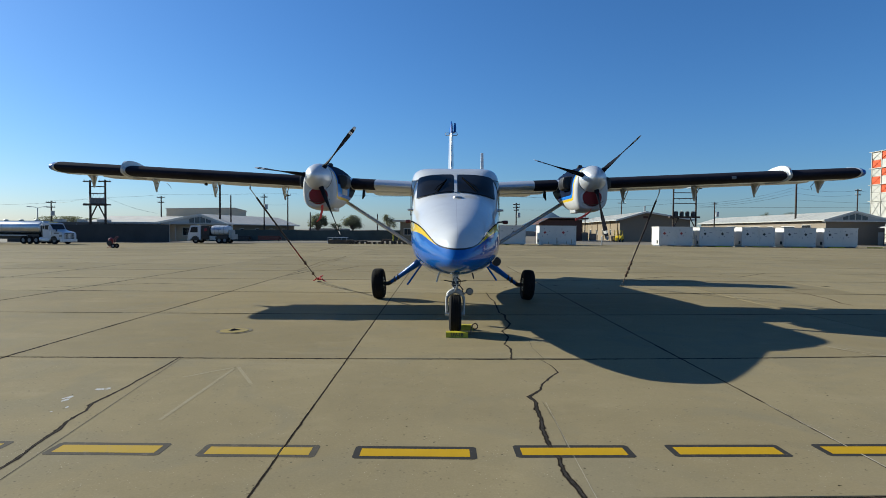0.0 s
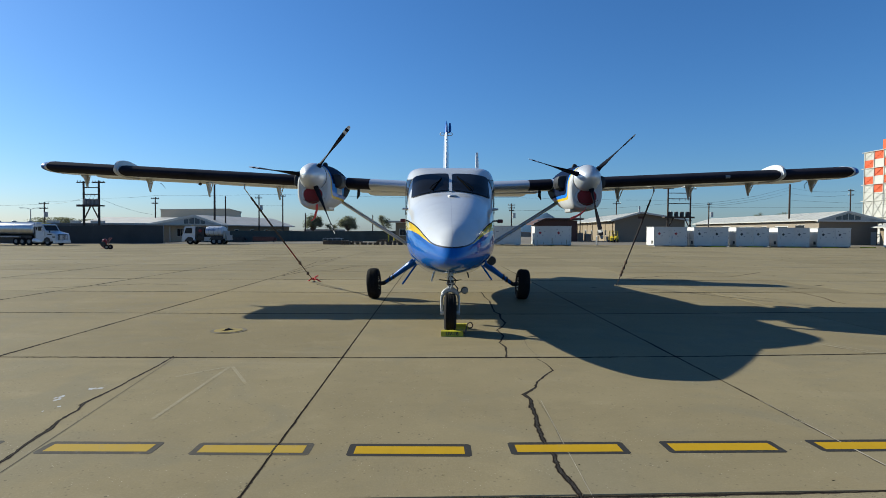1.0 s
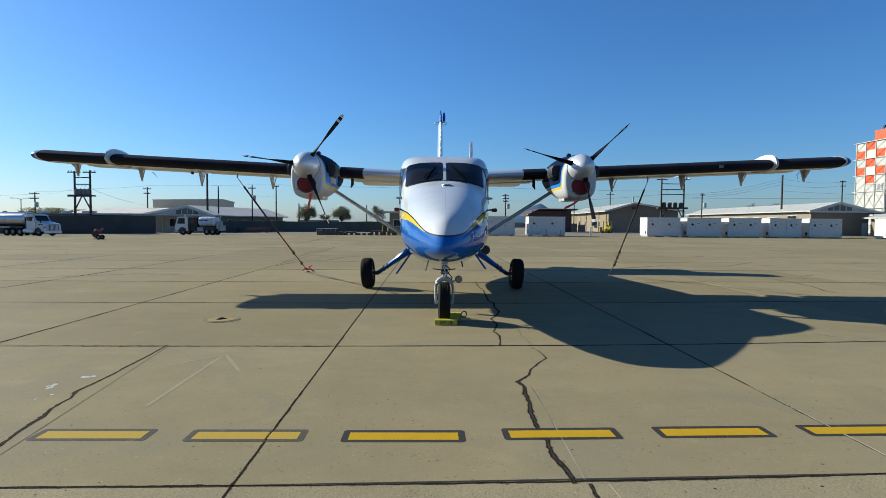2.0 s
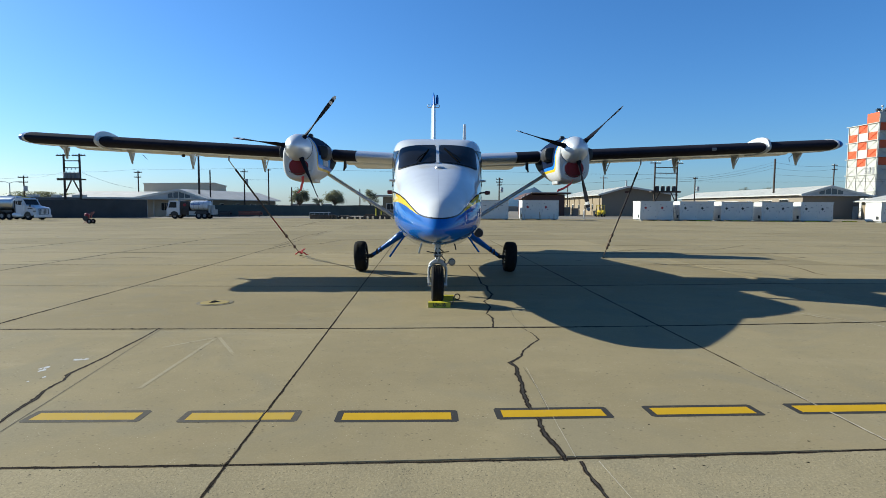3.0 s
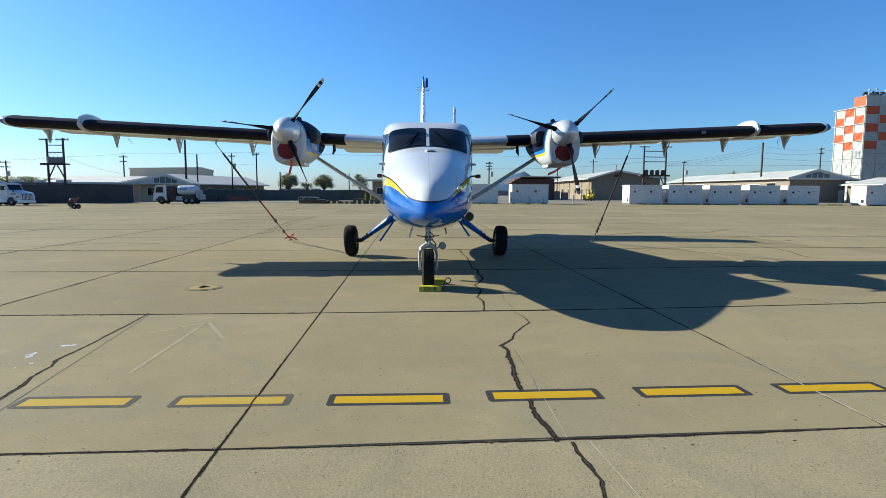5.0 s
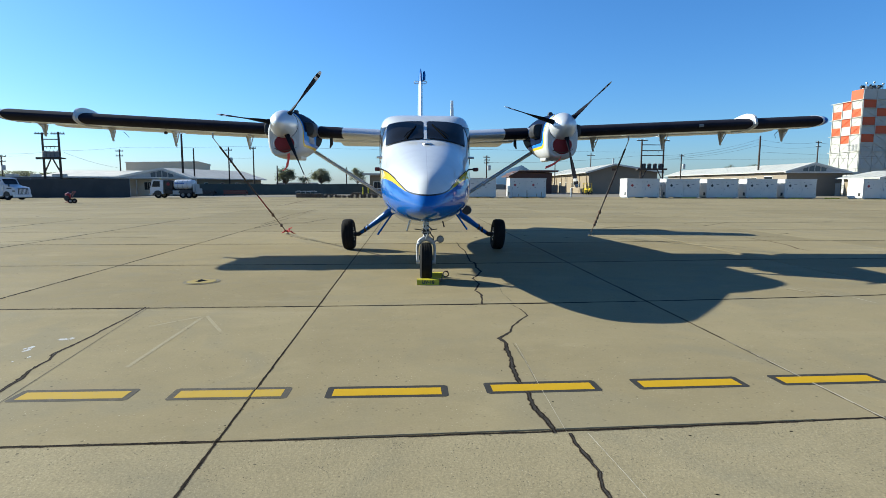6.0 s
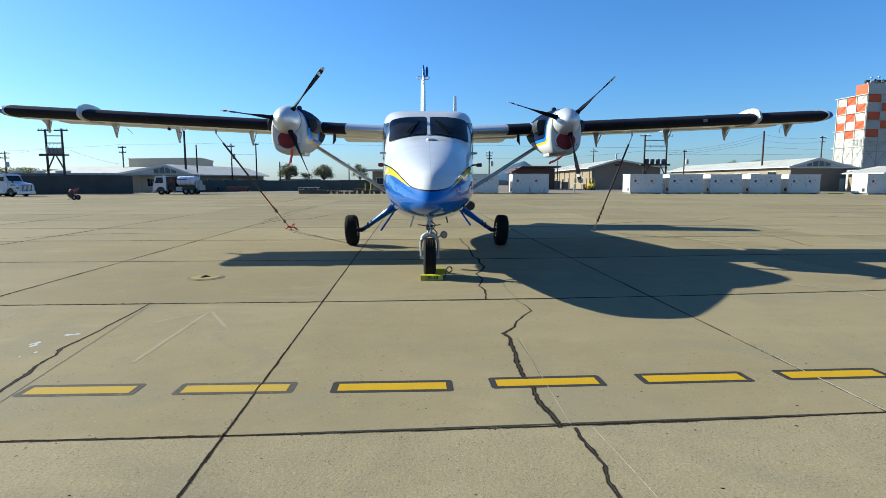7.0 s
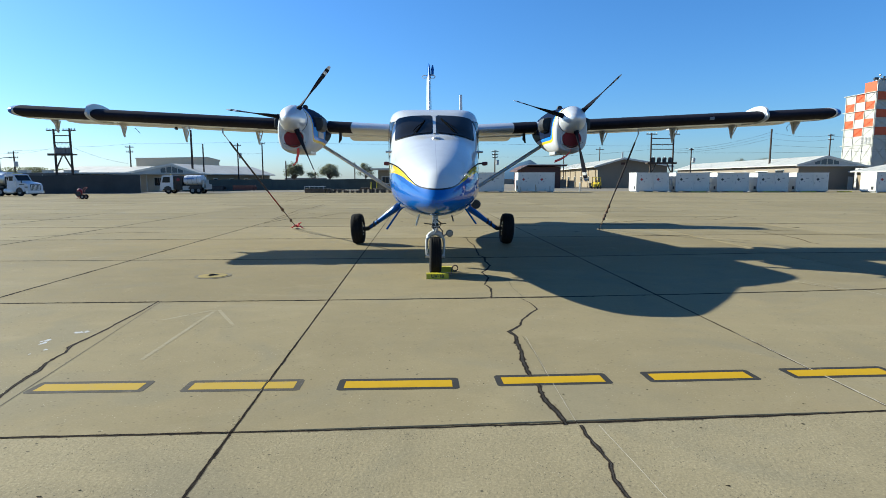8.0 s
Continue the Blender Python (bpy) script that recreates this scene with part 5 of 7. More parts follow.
fence("screened_fence", "tall chain-link fence with dark screen along the apron edge", -62, -39.2, 69, 69, 2.5, 3.0, M["screen"])
fence("screened_fence", "chain-link fence with dusty green screen beside the low building", -37.2, -24.4, 77.5, 80, 1.75, 3.0, M["screen_blue"])
fence("screened_fence", "chain-link fence with dusty green screen in front of trees", -24.4, -4.4, 80, 80, 1.68, 3.0, M["screen_blue"])


# ---- poles and lines ----
def cross_arm(ob, w, z, th=0.06):
    part("cross_arm", box((-w / 2, -0.16, z - th), (w / 2, -0.06, z + th)), M["wood"], ob)
    for k in (-0.46, -0.2, 0.2, 0.46):
        part("insulator", add_lathe(bmesh.new(), [(0, 0.03), (0.08, 0.06), (0.16, 0.04)], "z", (w * k, -0.11, z + th), 8), M["galv"], ob)


def pole(x, y, z_top, arms=(), r=0.14, can=False, label="wooden power pole with cross arm"):
    ob = thing("power_pole", label, "power pole", pose(x, y, lie(x, y)), "power poles")
    part("mast", tube([(0, 0, -0.1), (0, 0, z_top)], [r, r * 0.75], 8), M["wood"], ob)
    for z, w in arms:
        cross_arm(ob, w, z)
    if can:
        part("transformer_can", lathe([(z_top - 2.6, 0.1), (z_top - 2.55, 0.3), (z_top - 1.75, 0.3), (z_top - 1.7, 0.1)], "z", (0.4, -0.2, 0), 12), M["galv"], ob)
    return ob


POLES = [(-69.2, 88, 6.7, ((6.4, 1.7), (5.6, 1.5)), True), (-50.0, 88, 7.6, ((7.3, 1.3), (6.5, 1.1)), False), (-36.2, 79.2, 9.3, (), False), (-34.6, 79.5, 7.2, (), False),
         (-32.1, 88, 7.9, ((7.4, 1.2),), True), (-28.0, 88, 7.9, ((7.7, 1.0),), False), (-24.1, 88, 4.8, (), False), (-15.5, 112, 5.2, (), False),
         (11.7, 90, 6.7, ((6.4, 1.2), (5.9, 1.1), (5.4, 0.9)), True), (36.8, 112, 8.5, ((7.9, 1.7),), False), (30.5, 118, 7.0, (), False), (47.3, 92, 7.2, ((6.9, 0.8),), True), (60.5, 90, 10.4, (), False), (72.6, 92, 9.75, ((9.5, 1.1), (8.7, 1.0)), False)]
for x, y, zt, arms, can in POLES:
    pole(x, y, zt, arms, 0.19 if zt > 9 and not arms else 0.13, can, "wooden power pole with cross arm" if arms else "bare dark wooden pole")


def transformer_bank(x, y, span_x, top, deck, cans, label, can_mat):
    ob = thing("transformer_stand", label, "transformer stand", pose(x, y, lie(x, y)))
    for k, dx in enumerate((0, span_x)):
        part("pole", tube([(dx, 0, -0.1), (dx, 0, top + 0.1 * k)], [0.17, 0.13], 8), M["wood"], ob)
        part("top_arm", box((dx - 0.9, -0.2, top - 0.25), (dx + 0.9, -0.08, top - 0.12)), M["wood"], ob)
        for q in (-0.75, -0.35, 0.35, 0.75):
            part("insulator", add_lathe(bmesh.new(), [(0, 0.04), (0.1, 0.07), (0.2, 0.04)], "z", (dx + q, -0.14, top - 0.12), 8), M["galv"], ob)
        part("knee_brace", tube([(dx, 0, deck - 2.0), (dx + (0.95 if k == 0 else -0.95), 0, deck - 0.12)], 0.09, 6), M["wood"], ob)
    for z in (top - 0.95, top - 1.9, top - 2.7):
        part("spacer_beam", box((0, -0.08, z), (span_x, 0.08, z + 0.12)), M["wood"], ob)
    for k in range(3):
        part("fuse_holder", tube([(span_x * (0.25 + 0.25 * k), -0.15, top - 2.15), (span_x * (0.25 + 0.25 * k), -0.1, top - 1.9)], 0.05, 6), M["galv"], ob)
    part("deck", box((-0.7, -0.5, deck - 0.12), (span_x + 0.5, 0.5, deck + 0.06)), M["wood"], ob)
    part("deck_edge", box((-0.7, -0.56, deck - 0.2), (span_x + 0.5, -0.5, deck + 0.1)), M["wood"], ob)
    for k in range(cans):
        c = span_x * (k + 0.5) / cans
        can = part("transformer", lathe([(deck + 0.06, 0.28), (deck + 0.1, 0.33), (deck + 0.85, 0.33), (deck + 0.92, 0.2)], "z", (c, 0, 0), 14), can_mat, ob, "", True)
        part("bushing", tube([(c, 0, deck + 0.92), (c, 0, deck + 1.1)], [0.06, 0.03], 6), M["galv"], can)
    return ob


transformer_bank(-50.9, 70, 2.15, 8.75, 5.35, 4, "dark timber transformer stand on twin poles behind the fence", M["can_grey"])
transformer_bank(37.2, 85, 3.75, 9.25, 4.35, 4, "dark timber transformer stand on twin poles between the buildings", M["black"])
pole(-48.35, 69.4, 5.6, (), 0.13, False, "short dark post at the screened fence")

sag_wires = thing("power_lines", "thin sagging power lines between poles", "power lines", kind="stuff")
bm = bmesh.new()
for a, b, sag in (((-95, 88, 5.6), (-69.2, 88, 5.95), 0.3), ((-69.2, 88, 5.95), (-51.0, 70, 6.0), 0.25), ((-48.1, 69.4, 5.9), (-46.4, 80, 4.05), 0.28), ((-69.2, 88, 6.4), (-59.1, 88, 7.0), 0.15), ((-59.1, 88, 7.0), (-50.0, 88, 7.55), 0.12),
                  ((-50.0, 88, 7.55), (-32.1, 88, 7.85), 0.1), ((-32.1, 88, 7.85), (-28.0, 88, 7.87), 0.02), ((-32.1, 88, 5.95), (-28.0, 88, 5.95), 0.05), ((-28.0, 88, 7.87), (11.7, 90, 7.75), 0.22), ((11.7, 90, 7.75), (37.2, 85, 7.15), 0.1), ((11.7, 90, 5.5), (37.2, 85, 6.6), 0.4),
                  ((41, 85, 6.6), (60.5, 90, 9.9), 0.6), ((41, 85, 6.3), (60.5, 90, 9.4), 0.6), ((41, 85, 6.0), (60.5, 90, 8.8), 0.5), ((60.5, 90, 9.8), (72, 92, 9.4), 0.4), ((60.5, 90, 8.8), (72, 92, 8.7), 0.4), ((60.5, 90, 7.6), (110, 92, 7.0), 0.4), ((41, 85, 6.0), (110, 92, 7.5), 0.3), ((72, 92, 9.4), (115, 95, 9.0), 0.6)):
    p, q = Vector(a), Vector(b)
    add_tube(bm, [p.lerp(q, k / 10) - Vector((0, 0, sag * 4 * (k / 10) * (1 - k / 10))) for k in range(11)], 0.013, 4)
part("cables", bm, M["wire"], sag_wires)

lamp_post = thing("street_lamp", "thin grey pole street lamp with two arms beyond the fence", "street lamp", pose(-76.7, 95, -0.5))
part("mast", tube([(0, 0, 0), (0, 0, 5.8)], [0.1, 0.07], 8), M["galv"], lamp_post)
for k in (-1, 1):
    part("arm", tube([(0, 0, 5.75), (k * 0.7, 0, 5.98), (k * 1.5, 0, 6.0)], 0.045, 6), M["galv"], lamp_post)
    part("lamp_head", box((k * 1.6 - 0.35, -0.16, 5.94), (k * 1.6 + 0.35, 0.16, 6.06), None, 0.03), M["galv"], lamp_post)

# ---- checkered tower ----
tower = thing("checkered_tower", "tall orange and white checkered steel-framed training tower", "tower", pose(94.6, 110, 0))
W, D, FLOOR = 12.0, 8.5, 1.82


def tower_panel(face, col, cw, z0, z1, orange, brace):
    """face 'w' looks towards -x, 's' towards -y."""
    a, b = col * cw, (col + 1) * cw
    m = M["tower_orange"] if orange else M["tower_white"]
    g = 0.04
    if face == "w":
        ob = part("panel", box((-0.06, a + g, z0 + g), (0.0, b - g, z1 - g)), m, tower)
    else:
        ob = part("panel", box((a + g, -0.06, z0 + g), (b - g, 0.0, z1 - g)), m, tower)
    if brace:
        for u, v in (((a, z0), (b, z1)), ((a, z1), (b, z0))):
            q = [(-0.14, u[0], u[1]), (-0.14, v[0], v[1])] if face == "w" else [(u[0], -0.14, u[1]), (v[0], -0.14, v[1])]
            part("brace", tube(q, 0.055, 4), m, ob)


cw = D / 3
BAYS = [(0, 1), (1, 3), (3, 5)] + [(r, r + 1) for r in range(5, 11)]  # floors spanned by each bay, upwards
for r0, r1 in BAYS:
    for col in range(3):
        on = r0 >= 6 and (r0 + col) % 2 == 1
        tower_panel("w", col, cw, r0 * FLOOR, r1 * FLOOR, on, on or r0 < 6 or col != 1)
    for col in range(4):
        on = r0 >= 6 and (r0 + col) % 2 == 0
        tower_panel("s", col, 3.0, r0 * FLOOR, r1 * FLOOR, on, not on)
part("core", box((0.0, 0.0, 0.0), (W, D, 11 * FLOOR)), M["tower_white"], tower)
part("upper_block", box((-0.06, -0.06, 11 * FLOOR), (W, 3.3, 12.2 * FLOOR)), M["tower_white"], tower)
part("upper_panel", box((-0.12, 0.0, 11 * FLOOR + 0.1), (-0.06, 3.3, 12.2 * FLOOR)), M["tower_orange"], tower)
part("rooftop_gear", add_box(box((1.2, 1, 12.2 * FLOOR), (2.6, 2.2, 12.2 * FLOOR + 0.7), None, 0.1), (3.0, 1, 12.2 * FLOOR), (4.4, 2, 12.2 * FLOOR + 0.5)), M["galv"], tower)
for k, (x, h) in enumerate(((0.9, 1.3), (1.8, 0.9), (2.6, 1.5), (3.4, 0.8), (4.6, 1.2))):
    part("rooftop_lamp", add_lathe(tube([(x, 0.6, 12.2 * FLOOR), (x, 0.6, 12.2 * FLOOR + h)], 0.06, 6), [(0, 0.1), (0.1, 0.24), (0.3, 0.2)], "z", (x, 0.6, 12.2 * FLOOR + h - 0.2), 8), M["black"] if k % 2 else M["galv"], tower)
for k, (x, y, h) in enumerate(((0.5, 1.6, 0.9), (1.4, 2.6, 1.1), (2.2, 0.5, 0.8), (3.0, 2.4, 1.0), (3.9, 0.9, 0.9))):
    rail = tube([(x, y, 12.2 * FLOOR), (x, y, 12.2 * FLOOR + h), (x + 0.75, y, 12.2 * FLOOR + h), (x + 0.75, y, 12.2 * FLOOR)], 0.07, 6)
    part("rooftop_rack", add_box(rail, (x - 0.1, y - 0.25, 12.2 * FLOOR + h - 0.45), (x + 0.6, y + 0.25, 12.2 * FLOOR + h - 0.1), None, 0.04), M["black"], tower)
for row in (1, 3, 5, 6, 7, 8, 9, 10, 11):
    z = row * FLOOR
    if row % 2 == 1:
        part("ledge", box((-0.35, -0.3, z - 0.06), (0.0, D + 0.6, z + 0.06)), M["tower_white"], tower)
    part("ledge", box((0, -0.3, z - 0.05), (W, -0.0, z + 0.05)), M["tower_white"], tower)
for col in range(4):
    part("column", box((-0.2, col * cw - 0.08, 0), (-0.06, col * cw + 0.08, 11 * FLOOR)), M["tower_white"], tower)
    part("column", box((col * 3.0 - 0.08, -0.2, 0), (col * 3.0 + 0.08, -0.06, 11.95 * FLOOR)), M["tower_white"], tower)
for k in range(3):
    bm = bmesh.new()
    for j in range(4):
        add_box(bm, (-0.20, 0.5 + 1.0 * k, 5.1 * FLOOR + j * 0.38), (-0.145, 1.1 + 1.0 * k - 0.1 * (j % 2), 5.1 * FLOOR + 0.24 + j * 0.38))
    add_box(bm, (-0.16, 0.6 + 1.0 * k, 5.1 * FLOOR), (-0.15, 0.75 + 1.0 * k, 5.1 * FLOOR + 1.3))
    part("wall_lettering", bm, M["label_grey"], tower, "unreadable dark lettering")


# ---- vehicles ----
def wheel_set(ob, x, y, r, w=0.28, side=-1):
    wh = part("wheel", lathe([(-w * 0.45, r * 0.1), (-w * 0.40, r * 0.52), (w * 0.40, r * 0.52), (w * 0.45, r * 0.1)], "y", (x, y, r), 18), M["hub"], ob)
    part("tyre", lathe([(-w * 0.42, r * 0.5), (-w * 0.52, r * 0.8), (-w * 0.4, r), (w * 0.4, r), (w * 0.52, r * 0.8), (w * 0.42, r * 0.5)], "y", (x, y, r), 22, False), M["rubber"], wh, smooth=True)


def tank_shell(ob, x0, x1, y, z, ry, rz, material, name="tank"):
    rows = []
    for x, k in ((x0, 0.55), (x0 + 0.05, 0.82), (x0 + 0.18, 0.97), (x0 + 0.35, 1.0), (x1 - 0.35, 1.0), (x1 - 0.18, 0.97), (x1 - 0.05, 0.82), (x1, 0.55)):
        rows.append([Vector((x, y + ry * k * math.copysign(abs(math.cos(a)) ** 0.85, math.cos(a)), z + rz * k * math.copysign(abs(math.sin(a)) ** 0.85, math.sin(a)))) for a in np.linspace(0, 2 * math.pi, 29)[:-1]])
    t = part(name, add_rings(bmesh.new(), rows), material, ob, "", True)
    for k in range(1, 4):
        xx = x0 + (x1 - x0) * k / 4
        part("band", add_rings(bmesh.new(), [[Vector((xx + d, y + ry * 1.012 * math.copysign(abs(math.cos(a)) ** 0.85, math.cos(a)), z + rz * 1.012 * math.copysign(abs(math.sin(a)) ** 0.85, math.sin(a)))) for a in np.linspace(0, 2 * math.pi, 29)[:-1]] for d in (-0.03, 0.03)]), M["galv"], t)
    return t


big = thing("tanker_truck", "white tractor unit with a polished metal tank trailer", "truck", pose(-45.85, 56.5, lie(-45.85, 56.5), 0, 0, -13) @ Matrix.Scale(0.92, 4))
hood = [(-3.1, 0.62), (0.0, 0.62), (0.0, 1.25), (-0.15, 1.55), (-1.35, 1.80), (-1.55, 1.86), (-2.05, 2.62), (-2.3, 2.78), (-3.1, 2.80)]
cab = part("cab", prism(hood, 0.2, 2.3), M["truck_white"], big)
part("windscreen", prism([(-1.60, 1.92), (-2.06, 2.58), (-2.03, 2.60), (-1.57, 1.94)], 0.35, 2.15), M["window"], big)
part("door_window", box((-2.75, 0.17, 1.90), (-2.05, 0.20, 2.45), None, 0.01), M["window"], cab)
part("door", box((-2.9, 0.175, 0.8), (-1.9, 0.2, 1.85), None, 0.01), M["truck_white"], cab)
part("mirror", box((-1.85, -0.1, 1.7), (-1.75, 0.1, 2.3), None, 0.02), M["truck_white"], cab)
part("mirror", box((-0.75, -0.05, 1.65), (-0.65, 0.08, 1.95), None, 0.02), M["black"], cab)
bm = bmesh.new()
for k in range(7):
    add_box(bm, (0.0, 0.65 + 0.18 * k, 0.75), (0.04, 0.73 + 0.18 * k, 1.4))
part("grille", bm, M["chrome"], big, "chrome grille bars")
part("bumper", box((-0.35, 0.15, 0.32), (0.14, 2.35, 0.66), None, 0.05), M["chrome"], big)
part("headlight", box((-0.45, 0.15, 1.0), (-0.05, 0.22, 1.2), None, 0.02), M["lens"], big)
part("fender", prism([(-1.95, 0.55), (-1.8, 1.0), (-1.45, 1.2), (-1.05, 1.2), (-0.7, 0.95), (-0.55, 0.55), (-0.65, 0.55), (-0.85, 0.95), (-1.1, 1.08), (-1.4, 1.08), (-1.7, 0.9), (-1.85, 0.55)], 0.12, 0.3), M["truck_white"], big)
part("fuel_tank", lathe([(-3.7, 0.1), (-3.65, 0.32), (-2.35, 0.32), (-2.3, 0.1)], "x", (0, 0.45, 0.62), 16), M["chrome"], big, smooth=True)
part("chassis", box((-16, 0.6, 0.6), (-0.4, 1.9, 0.85)), M["black"], big)
# flat black plate paints the shaded wheel well on the cab side
part("wheel_arch", prism([(-1.9, 0.5), (-1.75, 0.95), (-1.42, 1.14), (-1.08, 1.14), (-0.75, 0.92), (-0.62, 0.5)], 0.16, 0.199), M["black"], big)
part("grille_surround", box((-0.02, 0.55, 0.70), (0.015, 1.95, 1.46), None, 0.01), M["black"], big)
# black block added to stand for the shaded gap behind the cab
part("cab_gap_panel", box((-3.5, 0.35, 0.85), (-3.12, 2.15, 2.4)), M["black"], big)
part("side_step", box((-3.1, 0.12, 0.42), (-2.0, 0.3, 0.62), None, 0.02), M["chrome"], big)
part("rear_window", box((-3.05, 0.172, 1.95), (-2.85, 0.198, 2.4)), M["window"], big)
part("hood_vent", box((-1.25, 0.17, 1.38), (-0.55, 0.199, 1.5)), M["black"], big)
part("air_intake", tube([(-1.75, 0.15, 1.2), (-1.75, 0.15, 1.9)], 0.1, 10), M["chrome"], big)
part("sun_visor", box((-2.12, 0.25, 2.60), (-1.85, 2.25, 2.68), None, 0.02), M["truck_white"], big)
part("roof_marker", box((-2.6, 0.6, 2.80), (-2.5, 1.9, 2.86)), M["forklift"], big)
part("exhaust_pipe", tube([(-3.25, 0.4, 0.8), (-3.25, 0.4, 3.0)], 0.07, 8), M["chrome"], big)
for x in (-1.28, -4.2, -5.3, -6.3, -13.5, -14.6):
    for y in (0.3, 2.2):
        wheel_set(big, x, y, 0.5)
tank_shell(big, -16, -3.45, 1.25, 2.12, 1.22, 0.88, M["tank"])
part("tank_walkway", box((-15, 0.9, 2.98), (-4.2, 1.6, 3.04)), M["galv"], big)
for k in range(4):
    part("manhole", lathe([(3.0, 0.28), (3.14, 0.28), (3.2, 0.2)], "z", (-5.2 - 2.6 * k, 1.25, 0), 14), M["galv"], big)
part("side_hose_tray", box((-12, 0.05, 1.02), (-5.6, 0.25, 1.18)), M["galv"], big)
part("tank_underframe", box((-12.8, 0.4, 0.85), (-3.9, 2.1, 1.25)), M["black"], big)

small = thing("fuel_truck", "small white cab-over refuelling truck with a white tank", "truck", pose(-33.4, 62, lie(-31, 62)))
cab2 = part("cab", prism([(0.0, 0.5), (1.62, 0.5), (1.62, 2.28), (0.42, 2.30), (0.30, 2.22), (0.06, 1.32), (0.0, 1.2)], 0.1, 2.1), M["truck_white"], small)
part("windscreen", prism([(0.09, 1.38), (0.29, 2.12), (0.26, 2.13), (0.06, 1.39)], 0.2, 2.0), M["window"], small)
part("door_window", prism([(0.28, 1.40), (1.25, 1.40), (1.25, 2.1), (0.48, 2.1)], 0.07, 0.098), M["window"], cab2)
part("mirror", box((0.0, -0.12, 1.4), (0.08, 0.08, 1.9), None, 0.02), M["black"], cab2)
part("bumper", box((-0.08, 0.1, 0.35), (0.2, 2.1, 0.6), None, 0.03), M["truck_white"], small)
part("chassis", box((0.4, 0.5, 0.5), (5.45, 1.7, 0.72)), M["black"], small)
part("pump_cabinet", box((1.66, 0.2, 0.6), (2.72, 2.0, 2.22), None, 0.04), M["black"], small)
part("hose", tube([(1.8, 0.12, 0.8), (2.0, 0.08, 1.3), (2.5, 0.08, 1.0), (2.6, 0.1, 0.7)], 0.05, 8), M["black"], small)
part("cab_step", box((0.35, 0.06, 0.42), (1.3, 0.2, 0.62), None, 0.02), M["black"], small)
# black plate in place of the shade inside the front wheel well
part("wheel_arch", prism([(0.45, 0.45), (0.55, 0.8), (0.8, 0.95), (1.1, 0.95), (1.35, 0.8), (1.45, 0.45)], 0.075, 0.099), M["black"], small)
part("skirt", box((2.75, 0.3, 0.72), (5.12, 1.9, 1.05)), M["black"], small)
part("headlight", box((-0.02, 0.2, 0.75), (0.02, 0.5, 0.95)), M["lens"], small)
part("hose_reel", lathe([(0.1, 0.08), (0.12, 0.2), (0.2, 0.2), (0.22, 0.08)], "y", (2.25, 0, 1.75), 18), M["ext_red"], small)
part("side_locker", box((2.75, 0.15, 0.45), (3.6, 0.6, 0.95), None, 0.02), M["galv"], small)
tank_shell(small, 2.78, 5.12, 1.1, 1.68, 0.98, 0.63, M["truck_white"])
part("rear_cabinet", box((5.14, 0.3, 0.75), (5.42, 1.85, 1.75), None, 0.04), M["galv"], small)
part("rear_cabinet_door", box((5.18, 0.27, 0.85), (5.38, 0.297, 1.65), None, 0.01), M["galv"], small)
part("rear_fender", prism([(3.45, 0.62), (3.55, 0.86), (3.8, 0.98), (4.8, 0.98), (5.05, 0.86), (5.12, 0.62)], 0.1, 0.28), M["black"], small)
part("tank_marking", box((3.05, 0.08, 1.80), (4.2, 0.105, 1.9)), M["blue"], small, "blue marking bar")
part("ladder", add_tube(add_tube(bmesh.new(), [(5.5, 0.3, 0.6), (5.5, 0.3, 2.55)], 0.03, 6), [(5.5, 0.75, 0.6), (5.5, 0.75, 2.55)], 0.03, 6), M["galv"], small)
part("rear_cage", add_box(box((5.42, 0.15, 0.55), (5.7, 2.0, 0.7)), (5.62, 0.15, 0.7), (5.68, 2.0, 1.2)), M["galv"], small)
part("top_rail", tube([(2.9, 0.6, 2.28), (2.9, 0.6, 2.48), (4.95, 0.6, 2.48), (4.95, 0.6, 2.28)], 0.03, 6), M["galv"], small)
part("beacon_lamp", lathe([(2.30, 0.07), (2.42, 0.06), (2.45, 0.02)], "z", (0.9, 1.1, 0), 10), M["forklift"], small)
for x in (0.95, 3.95, 4.68):
    for y in (0.3, 1.9):
        wheel_set(small, x, y, 0.41, 0.26)

cart = thing("fire_extinguisher_cart", "red wheeled fire extinguisher standing on the apron", "fire extinguisher", pose(-31.1, 42, lie(-31.1, 42), 0, 0, 0) @ Matrix.Scale(0.9, 4))
lean = Matrix.Rotation(radians(6), 4, "Y")
bm = lathe([(0.22, 0.05), (0.25, 0.24), (0.95, 0.24), (1.05, 0.12), (1.1, 0.05)], "z", (0, 0, 0), 20)
bm.transform(Matrix.Translation((-0.2, 0, -0.02)) @ lean)
part("cylinder", bm, M["ext_red"], cart, "", True)
for y in (-0.32, 0.32):
    wheel_set(cart, 0.28, y, 0.24, 0.09)
part("axle", tube([(0.28, -0.34, 0.24), (0.28, 0.34, 0.24)], 0.025, 6), M["ext_red"], cart)
part("hose_coil", lathe([(-0.06, 0.16), (-0.05, 0.26), (0.05, 0.26), (0.06, 0.16)], "y", (-0.12, -0.26, 0.52), 18), M["black"], cart)
for y in (-0.2, 0.2):
    part("frame_tube", tube([(-0.38, y, 0.02), (-0.25, y, 0.1), (0.08, y, 0.3), (0.24, y, 0.85), (0.52, y, 1.16)], 0.028, 6), M["ext_red"], cart)
part("handle", tube([(0.52, -0.2, 1.16), (0.52, 0.2, 1.16)], 0.03, 6), M["ext_red"], cart)

